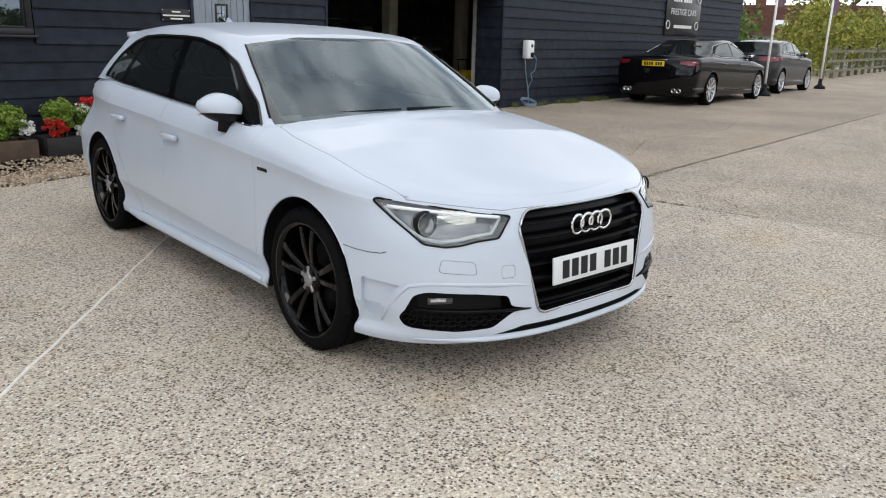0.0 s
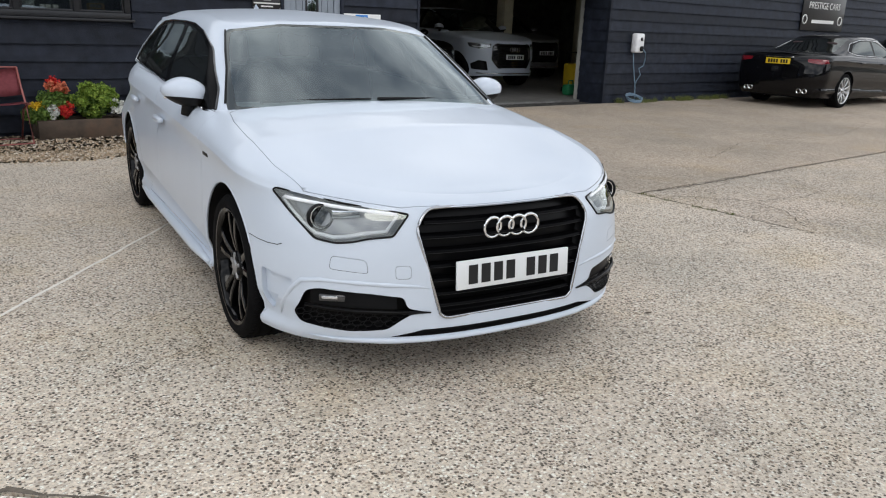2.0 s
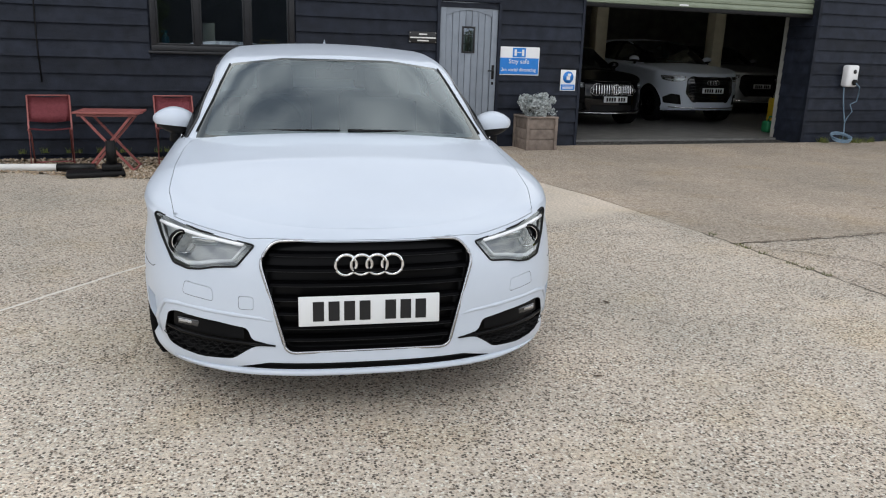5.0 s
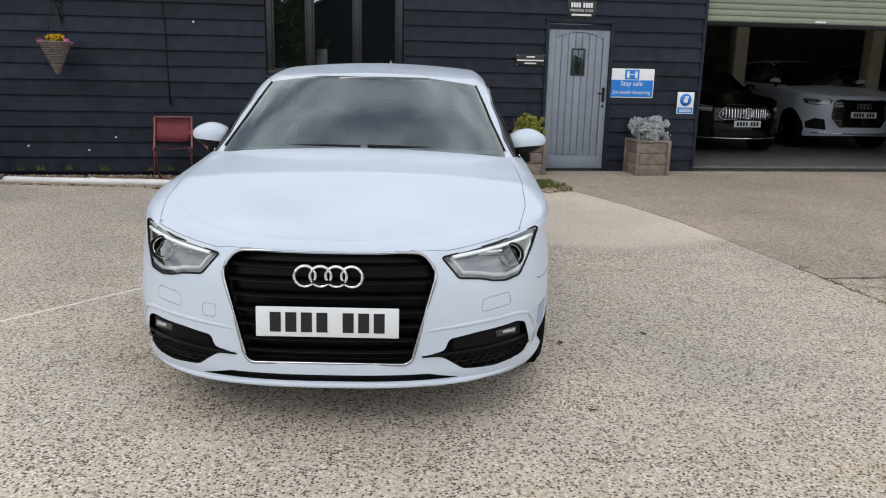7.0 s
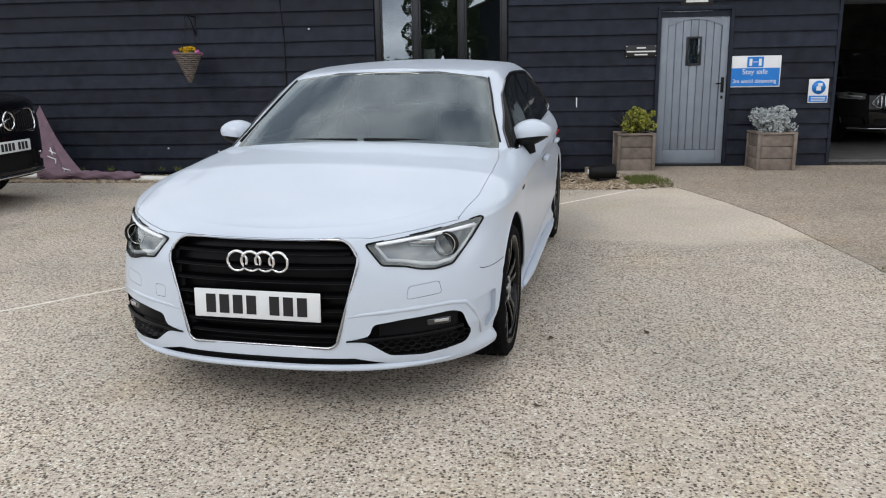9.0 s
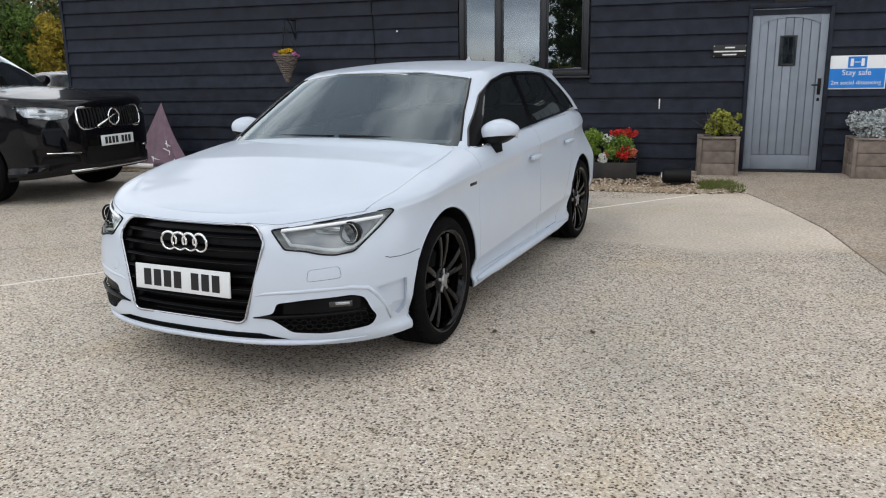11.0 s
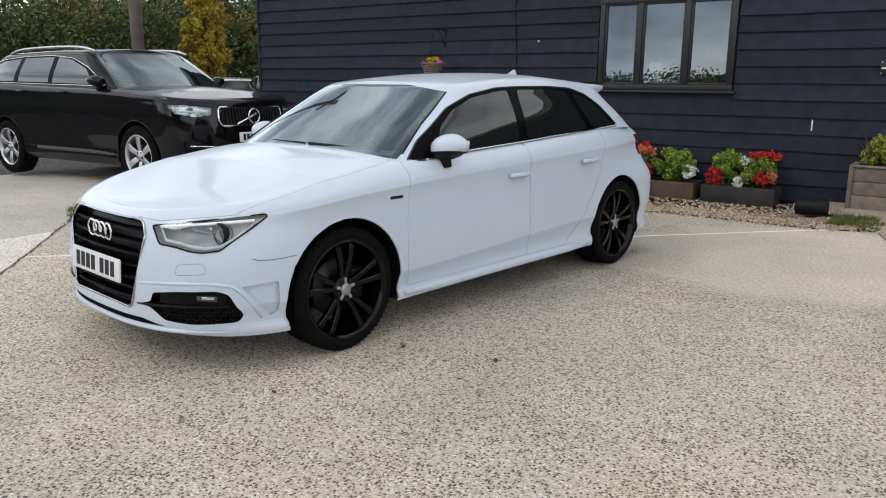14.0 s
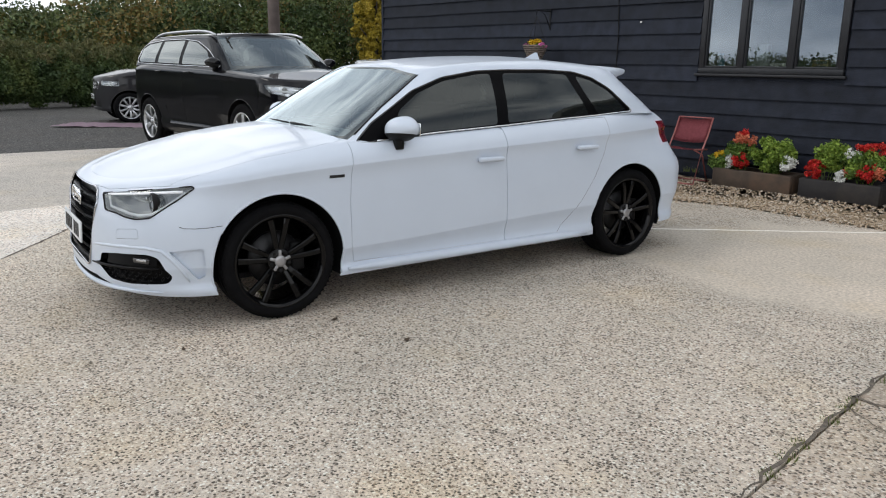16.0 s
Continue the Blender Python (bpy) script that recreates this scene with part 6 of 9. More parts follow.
    scut = [[(0.80, 1.015), (1.08, 1.215), (1.42, 1.322), (1.62, 1.345), (1.68, 1.05)], [(1.74, 1.052), (1.72, 1.35), (2.18, 1.335), (2.54, 1.27), (2.80, 1.12), (2.5, 1.075)]]
    rear = dict(lamp=[(0.60, 0.905), (0.58, 0.968), (0.93, 0.972), (0.95, 0.89), (0.80, 0.875)], plate=0.90, pipes=(0.52, 0.63), pipe_z=0.335, bar=True, boot=[(-0.44, 0.99), (-0.42, 0.74), (0.42, 0.74), (0.44, 0.99)])
    other_car("saloon_car", pose(20.75, 8.72, 0, 0, 0, 92), "glossy black saloon car with silver multi-spoke wheels, parked along the wall", BLACK_PAINT, (-0.99, 0.0, 3.17, 4.28), (0, 0.17, 0.74, 1.03, 1.44), 1.09, (0.348, 0.262, 0.265), SILVER_ALLOY, "multi", None, rear, own=sal, dlo=sdlo, cuts=scut, trim_all=True, step=0.04)
    # grey crossover beyond it
    rear = dict(lamp=[(0.38, 0.93), (0.40, 1.03), (0.90, 1.03), (0.92, 0.94), (0.70, 0.90)], plate=0.76, pipes=(0.5,), pipe_z=0.33)
    other_car("crossover_car", pose(26.4, 9.15, 0, 0, 0, 92), "grey-brown crossover car parked behind a black saloon", GREY_PAINT, (-0.86, 0.0, 2.67, 3.50), (0, 0.2, 0.86, 1.08, 1.50), 1.02, (0.345, 0.262, 0.235), SILVER_ALLOY, "multi", None, rear, step=0.05)
    # black car with an upright-bar grille in the garage
    front = dict(grille=[(-0.43, 0.62), (0.43, 0.62), (0.52, 0.70), (0.40, 0.84), (-0.40, 0.84), (-0.52, 0.70)], uprights=20, frame=0.005, badge=(0.09, 0.73), star=True, lamp=[(0.58, 0.845), (0.60, 0.755), (0.88, 0.765), (0.92, 0.86), (0.78, 0.88)], guide=[(0.63, 0.80), (0.75, 0.81), (0.86, 0.83)], intake=[(0.55, 0.34), (0.60, 0.47), (0.86, 0.48), (0.88, 0.36)], low=[(-0.5, 0.32), (0.5, 0.32), (0.46, 0.44), (-0.46, 0.44)], chin=(0.78, 0.285), plate=0.545)
    other_car("suv_car", pose(10.55, 13.26, 0, 0, 0, 1.5), "black sport utility car with upright-bar chrome grille in the garage", BLACK_PAINT, (-0.87, 0.0, 2.87, 3.85), (0, 0.22, 0.90, 1.12, 1.60), 1.06, (0.36, 0.262, 0.245), BLACK_ALLOY, "multi", front, step=0.05)
    # large white car with a dark grille in the garage
    front = dict(grille=[(-0.42, 0.46), (0.42, 0.46), (0.56, 0.64), (0.54, 0.92), (0.46, 0.98), (-0.46, 0.98), (-0.54, 0.92), (-0.56, 0.64)], slats=9, frame_mat=GLOSS_BLACK, lamp=[(0.56, 0.985), (0.58, 0.895), (0.80, 0.865), (0.92, 0.90), (0.94, 0.99)], guide=[(0.60, 0.92), (0.74, 0.905), (0.88, 0.92)], intake=[(0.62, 0.40), (0.66, 0.60), (0.80, 0.62), (0.90, 0.54), (0.88, 0.42)], chin=(0.82, 0.34), plate=0.70)
    ob, S = other_car("suv_car", pose(13.32, 13.93, 0, 0, 0, -2), "large white car with black octagonal grille in the garage", WHITE_PAINT, (-0.92, 0.0, 2.995, 4.07), (0, 0.25, 1.05, 1.26, 1.76), 1.11, (0.375, 0.285, 0.285), BLACK_ALLOY, "multi", front, step=0.05)
    for k in range(4):
        c = S.front(-0.10 + 0.066 * k, 0.86, 0.01)
        part("badge_ring", tube(bmesh.new(), [c + Vector((0.045 * math.cos(a), 0, 0.045 * math.sin(a))) for a in [2 * math.pi * j / 20 for j in range(20)]], 0.006, 6, closed=True), CHROME, ob)
    # a second pale car deeper in the garage
    other_car("suv_car", pose(16.6, 16.2, 0, 0, 0, -2), "silver car deep inside the dark garage", SILVER_PAINT, (-0.9, 0.0, 2.9, 3.9), (0, 0.25, 1.04, 1.25, 1.74), 1.08, (0.36, 0.262, 0.25), BLACK_ALLOY, "multi", dict(front), step=0.07)
    # cars beyond the black one, at the end of the building
    front = dict(grille=[(-0.42, 0.80), (0.42, 0.80), (0.44, 0.965), (-0.44, 0.965)], slats=5, lamp=[(0.52, 0.985), (0.52, 0.885), (0.86, 0.865), (0.90, 0.985)], guide=[(0.56, 0.935), (0.70, 0.93), (0.84, 0.935)], low=[(-0.5, 0.36), (0.5, 0.36), (0.46, 0.52), (-0.46, 0.52)], plate=0.62)
    other_car("suv_car", pose(-14.78, 8.70, fall(-14.78) - 0.03, 0, 0, -11) @ Matrix.Scale(1.14, 4), "dark grey off-road car with silver wheels, parked on the gravel", GREY_PAINT, (-0.70, 0.0, 2.50, 3.30), (0, 0.25, 1.09, 1.30, 1.84), 1.05, (0.365, 0.255, 0.245), SILVER_ALLOY, "multi", front, step=0.05)
    rear = dict(lamp=[(0.55, 0.80), (0.55, 0.94), (0.86, 0.94), (0.88, 0.82)], plate=0.75)
    other_car("estate_car", pose(-7.4, 15.2, fall(-7.4) - 0.03, 0, 0, -120) @ Matrix.Scale(1.2, 4), "dark grey car parked beyond the building's end", BLACK_PAINT, (-0.88, 0.0, 2.7, 3.6), (0, 0.18, 0.75, 1.02, 1.45), 1.0, (0.33, 0.245, 0.22), SILVER_ALLOY, "multi", None, rear, step=0.06)
    other_car("estate_car", pose(-10.4, 15.8, fall(-10.4) - 0.03, 0, 0, -120) @ Matrix.Scale(1.2, 4), "black car in a row beyond the building's end", BLACK_PAINT, (-0.88, 0.0, 2.7, 3.6), (0, 0.18, 0.75, 1.02, 1.5), 1.0, (0.33, 0.245, 0.22), SILVER_ALLOY, "multi", None, rear, step=0.06)
    other_car("estate_car", pose(-13.6, 16.6, fall(-13.6) - 0.03, 0, 0, -120) @ Matrix.Scale(1.2, 4), "pale silver car in a row beyond the building's end", SILVER_PAINT, (-0.88, 0.0, 2.7, 3.6), (0, 0.18, 0.75, 1.02, 1.48), 1.0, (0.33, 0.245, 0.22), SILVER_ALLOY, "multi", None, rear, step=0.06)


parked_cars()

# ---- openings and things at the building ----
GREY_DOOR = material("grey_blue_door_paint", (0.205, 0.235, 0.275), 0.5, amount=0.08, noise_scale=6, bump=0.15, bump_scale=50, random_value=0.05)
DARK_FRAME = material("dark_window_frame", (0.012, 0.013, 0.016), 0.4, amount=0.2, noise_scale=9)
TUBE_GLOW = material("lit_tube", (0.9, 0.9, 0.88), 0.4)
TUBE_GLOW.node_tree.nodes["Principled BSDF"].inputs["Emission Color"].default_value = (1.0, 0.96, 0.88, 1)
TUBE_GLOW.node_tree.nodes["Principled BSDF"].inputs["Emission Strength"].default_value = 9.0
SHUTTER = material("sage_shutter_steel", (0.215, 0.25, 0.185), 0.45, amount=0.06, noise_scale=4, random_value=0.05)
PLASTER = material("garage_plaster", (0.33, 0.325, 0.30), 0.85, amount=0.2, noise_scale=3, stain=0.4)
CREAM = material("cream_pillar_paint", (0.55, 0.52, 0.40), 0.6, amount=0.08, noise_scale=5, stain=0.25)
GARAGE_FLOOR = material("garage_floor_concrete", (0.15, 0.148, 0.142), 0.5, amount=0.25, noise_scale=5, stain=0.5, stain_scale=0.8)
SIGN_WHITE = material("sign_white", (0.75, 0.76, 0.77), 0.4, amount=0.03, noise_scale=9)
SIGN_BLUE = material("sign_blue", (0.012, 0.19, 0.60), 0.4, amount=0.05, noise_scale=9)
SIGN_BLACK = material("sign_black", (0.012, 0.012, 0.013), 0.3, amount=0.1, noise_scale=9)
LETTER = material("sign_lettering", (0.70, 0.70, 0.68), 0.4, amount=0.05, noise_scale=30)
WOOD = material("weathered_planter_wood", (0.175, 0.142, 0.12), 0.8, amount=0.3, noise_scale=9, bump=0.3, bump_scale=40, random_value=0.2, stain=0.4, stain_scale=4)
SLEEPER = material("dark_sleeper_wood", (0.070, 0.050, 0.036), 0.8, amount=0.35, noise_scale=6, bump=0.35, bump_scale=30, stain=0.5, stain_scale=3, stain_color=(0.12, 0.065, 0.035))
DARK_SLEEPER = material("tarred_sleeper_wood", (0.022, 0.020, 0.020), 0.75, amount=0.3, noise_scale=6, bump=0.35, bump_scale=30, stain=0.4, stain_scale=3, stain_color=(0.06, 0.045, 0.03))
SOIL = material("planting_soil", (0.03, 0.022, 0.016), 0.95, amount=0.4, noise_scale=30, bump=0.6, bump_scale=60)
RED_CLOTH = material("faded_red_mesh_cloth", (0.31, 0.075, 0.09), 0.75, amount=0.12, noise_scale=30, bump=0.3, bump_scale=300)
RED_STEEL = material("faded_red_steel", (0.30, 0.095, 0.085), 0.5, amount=0.15, noise_scale=15)
WHITE_PVC = material("white_pvc", (0.80, 0.79, 0.76), 0.4, amount=0.08, noise_scale=4, stain=0.3)
PURPLE = material("purple_flag_cloth", (0.165, 0.105, 0.135), 0.75, amount=0.15, noise_scale=8)
WICKER = material("grey_wicker", (0.16, 0.13, 0.11), 0.8, amount=0.35, noise_scale=40, bump=0.6, bump_scale=90)
CABLE_BLUE = material("blue_cable_rubber", (0.13, 0.20, 0.27), 0.5, amount=0.1, noise_scale=20)
YELLOW = material("yellow_plastic", (0.62, 0.42, 0.02), 0.4, amount=0.06, noise_scale=8)
GREEN_CAN = material("green_plastic", (0.02, 0.22, 0.09), 0.4, amount=0.06, noise_scale=8)
PALE_BLUE = material("blue_bottle", (0.06, 0.32, 0.5), 0.3, amount=0.05, noise_scale=8)
PINE = material("pale_pine", (0.45, 0.32, 0.14), 0.6, amount=0.1, noise_scale=12)
SEALANT = material("pale_joint_sealant", (0.80, 0.76, 0.69), 0.6, amount=0.1, noise_scale=20)
TERRACOTTA = material("roof_tile_clay", (0.15, 0.065, 0.045), 0.8, amount=0.2, noise_scale=2, random_value=0.1)
RENDER = material("white_house_render", (0.6, 0.6, 0.58), 0.8, amount=0.05, noise_scale=2)
POLE_WOOD = material("brown_pole_wood", (0.12, 0.095, 0.085), 0.85, amount=0.2, noise_scale=6, bump=0.3, bump_scale=20)
FENCE_WOOD = material("mossy_fence_wood", (0.16, 0.16, 0.105), 0.85, amount=0.2, noise_scale=5, random_value=0.1)


def lettering(parent, words, size, m, mat, name="lettering"):
    """Raised letters in the built-in font, centred, facing -y of the pose m."""
    c = bpy.data.curves.new(name, "FONT")
    c.body, c.size, c.align_x, c.align_y, c.extrude = words, size, "CENTER", "CENTER", 0.001
    tmp = bpy.data.objects.new(name, c)
    scene.collection.objects.link(tmp)
    bpy.context.view_layer.update()
    me = bpy.data.meshes.new_from_object(tmp)
    bpy.data.objects.remove(tmp)
    return share(name, me, mat, parent, at=m @ Matrix.Rotation(radians(90), 4, "X"))


def room_behind():
    """Rooms behind the window and in the garage, so that openings look into real depth."""
    y = WALL_Y
    bm = bmesh.new()
    for q in ((1.6, 1.7, y + 0.22, 13.2, 0, 2.9), (5.0, 5.1, y + 0.22, 13.2, 0, 2.9), (1.6, 5.1, 13.2, 13.3, 0, 2.9), (1.6, 5.1, y + 0.22, 13.2, -0.05, 0.0), (1.6, 5.1, y + 0.22, 13.2, 2.9, 3.0)):
        box(bm, *q)
    tagged(part("wall_office", bm, PLASTER, smooth=False), "dim office room behind the window", "wall", kind="structure")
    bm = bmesh.new()
    for q in ((8.26, 8.46, y + 0.03, 24, -0.2, 4.2), (12.93, 13.05, y + 0.03, 10.70, -0.2, 4.2), (12.93, 26, 10.70, 10.82, -0.2, 4.2), (26, 26.2, 10.7, 24.2, -0.2, 4.2), (8.26, 26.2, 24, 24.2, -0.2, 4.2)):
        box(bm, *q)
    tagged(part("wall_garage", bm, PLASTER, smooth=False), "dim plastered walls of the garage", "wall", kind="structure")
    tagged(part("ceiling", boxed(8.26, 26.2, y + 0.25, 24.2, 4.2, 4.35), PLASTER, smooth=False), "dark ceiling of the garage", "ceiling", kind="structure")
    tagged(part("roof", boxed(-4.5, 25.2, y - 0.1, 24.5, 4.4, 4.6), PLASTER, smooth=False), "roof of the long black building", "roof", kind="structure")
    bm = boxed(-4.35, -4.15, y + 0.22, 24, -0.2, 4.2)
    tagged(part("wall_west", bm, BOARD, smooth=False), "black-stained end wall of the building", "wall", kind="structure")
    bm = boxed(24.8, 25.0, y + 0.22, 10.7, -0.2, 4.2)
    tagged(part("wall_east", bm, BOARD, smooth=False), "black-stained end wall of the building", "wall", kind="structure")
    slab("floor", [(8.46, 10.62), (13.0, 10.62), (13.0, 10.82), (26, 10.82), (26, 24), (8.46, 24)], -0.2, 0.004, GARAGE_FLOOR, "dark smooth concrete floor of the garage", "floor")
    for x, yy in ((15.05, 15.4), (12.3, 16.2), (18.4, 15.8), (9.3, 18.5)):
        t = thing("pillar", pose(x, yy, 0), "cream-painted square pillar inside the garage", "pillar", "garage pillars")
        part("shaft", boxed(-0.15, 0.15, -0.15, 0.15, 0, 4.2, bevel=0.01), CREAM, t)
        part("foot", boxed(-0.18, 0.18, -0.18, 0.18, 0.004, 0.12, bevel=0.01), CREAM, t)
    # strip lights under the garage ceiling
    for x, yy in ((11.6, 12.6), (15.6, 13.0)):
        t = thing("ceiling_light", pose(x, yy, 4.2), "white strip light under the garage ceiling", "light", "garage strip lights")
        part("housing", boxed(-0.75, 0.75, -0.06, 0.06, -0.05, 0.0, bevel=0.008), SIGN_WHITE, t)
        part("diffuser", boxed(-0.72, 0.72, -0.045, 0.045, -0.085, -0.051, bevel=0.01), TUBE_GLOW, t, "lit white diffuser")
    # boards on the deep jamb
    w = bpy.data.objects["wall_north"]
    for k in range(18):
        bm = bmesh.new()
        z = -0.02 + 0.2 * k
        vs = [[bm.verts.new(p) for p in ((12.895, yy, z - 0.02), (12.93, yy, z - 0.02), (12.93, yy, z + 0.2), (12.915, yy, z + 0.2))] for yy in (WALL_Y + 0.03, 10.70)]
        for j in range(4):
            bm.faces.new((vs[0][j], vs[1][j], vs[1][(j + 1) % 4], vs[0][(j + 1) % 4]))
        bm.faces.new(vs[0])
        bmesh.ops.recalc_face_normals(bm, faces=bm.faces[:])
        part("weatherboard", bm, BOARD, w, smooth=False)
    for x0, x1, y0, y1 in ((12.885, 12.945, WALL_Y - 0.02, WALL_Y + 0.04), (8.43, 8.47, WALL_Y - 0.016, WALL_Y + 0.05), (-4.40, -4.35, WALL_Y - 0.016, WALL_Y + 0.06)):
        part("corner_board", boxed(x0, x1, y0, y1, -0.05, 3.58), BOARD, w, smooth=False)


def roller_shutter():
    t = thing("roller_shutter", pose(8.47, WALL_Y + 0.16, 2.14), "sage-green steel roller shutter, rolled up above the garage opening", "shutter")
    n = 10
    for k in range(n):
        bm = bmesh.new()
        rows = []
        for x in (0.0, 4.46):
            rows.append([bm.verts.new((x, dy, 0.085 * k + dz)) for dy, dz in ((0.0, 0.0), (-0.012, 0.012), (-0.016, 0.04), (-0.012, 0.072), (0.0, 0.0835), (0.012, 0.0835), (0.012, 0.0))])
        for j in range(7):
            bm.faces.new((rows[0][j], rows[1][j], rows[1][(j + 1) % 7], rows[0][(j + 1) % 7]))
        bmesh.ops.recalc_face_normals(bm, faces=bm.faces[:])
        part("slat", bm, SHUTTER, t, smooth=False)
    part("bottom_bar", boxed(0, 4.46, -0.025, 0.025, -0.06, 0.0, bevel=0.006), MATT_BLACK, t)
    part("sticker", boxed(1.75, 1.92, -0.019, -0.016, 0.02, 0.045), SIGN_WHITE, t, smooth=False)


def window_unit():
    t = tagged(new("window_1"), "dark-framed three-light window reflecting the clouds", "window", kind="structure")
    t.matrix_basis = pose(0, WALL_Y, 0)
    x0, x1, z0, z1 = 2.35, 4.14, 1.26, 2.44
    for q in ((x0, x1, z1 - 0.07, z1), (x0, x1, z0, z0 + 0.07), (x0, x0 + 0.07, z0 + 0.07, z1 - 0.07), (x1 - 0.07, x1, z0 + 0.07, z1 - 0.07), (2.875, 2.945, z0 + 0.07, z1 - 0.07), (3.50, 3.57, z0 + 0.07, z1 - 0.07)):
        part("window_frame", boxed(q[0], q[1], -0.03, 0.08, q[2], q[3], bevel=0.006), DARK_FRAME, t)
    for a, b in ((x0 + 0.07, 2.875), (2.945, 3.50), (3.57, x1 - 0.07)):
        for q in ((a, b, z1 - 0.095, z1 - 0.07), (a, b, z0 + 0.07, z0 + 0.095), (a, a + 0.025, z0 + 0.095, z1 - 0.095), (b - 0.025, b, z0 + 0.095, z1 - 0.095)):
            part("casement", boxed(q[0], q[1], -0.015, 0.05, q[2], q[3], bevel=0.004), DARK_FRAME, t)
        ob = part("pane", boxed(a + 0.02, b - 0.02, 0.012, 0.018, z0 + 0.085, z1 - 0.085), PANE_GLASS, t, smooth=False)
        ob.visible_shadow = False
    part("window_sill", boxed(x0 - 0.04, x1 + 0.04, -0.055, 0.1, z0 - 0.035, z0 - 0.002, bevel=0.006), DARK_FRAME, t)
    part("inner_sill", boxed(x0, x1, 0.09, 0.42, z0 + 0.02, z0 + 0.06), WHITE_PVC, t, smooth=False)
    zs = z0 + 0.062
    b = thing("spray_bottle", pose(2.52, WALL_Y + 0.22, zs), "blue spray bottle on the window sill", "bottle")
    part("flask", turned(bmesh.new(), [(0.045, 0), (0.047, 0.02), (0.047, 0.10), (0.02, 0.14), (0.016, 0.16)], 16), PALE_BLUE, b)
    part("trigger", boxed(-0.05, 0.03, -0.012, 0.012, 0.16, 0.19, bevel=0.006), PALE_BLUE, b)
    b = thing("document_box", pose(3.06, WALL_Y + 0.24, zs), "white upright box on the window sill", "box")
    part("case", boxed(-0.075, 0.075, -0.05, 0.05, 0, 0.30, bevel=0.006), SIGN_WHITE, b)
    for x in (3.22, 3.28, 3.36):
        b = thing("mug", pose(x, WALL_Y + 0.2, zs), "small white mug on the window sill", "mug", "mugs on the sill")
        part("cup", turned(bmesh.new(), [(0.026, 0), (0.030, 0.01), (0.030, 0.075), (0.027, 0.075), (0.024, 0.012)], 14, closed=False), SIGN_WHITE, b)
        part("handle", tube(bmesh.new(), [(0.028, 0, 0.06), (0.046, 0, 0.055), (0.046, 0, 0.025), (0.028, 0, 0.02)], 0.004, 6), SIGN_WHITE, b)
    b = thing("wooden_tray", pose(3.80, WALL_Y + 0.2, zs), "small pale wooden letter tray on the window sill", "tray")
    for z in (0.0, 0.05, 0.10):
        part("shelf", boxed(-0.09, 0.09, -0.05, 0.05, z, z + 0.012), PINE, b, smooth=False)
    for x in (-0.09, 0.08):
        part("side", boxed(x, x + 0.01, -0.05, 0.05, 0.0125, 0.112), PINE, b, smooth=False)
    b = thing("desk", pose(3.3, 11.4, 0), "plain dark desk inside the office", "desk")
    part("desk_top", boxed(-0.8, 0.8, -0.35, 0.35, 0.72, 0.75), DARK_FRAME, b, smooth=False)
    for x in (-0.75, 0.7):
        part("desk_side", boxed(x, x + 0.05, -0.33, 0.33, 0, 0.718), DARK_FRAME, b, smooth=False)


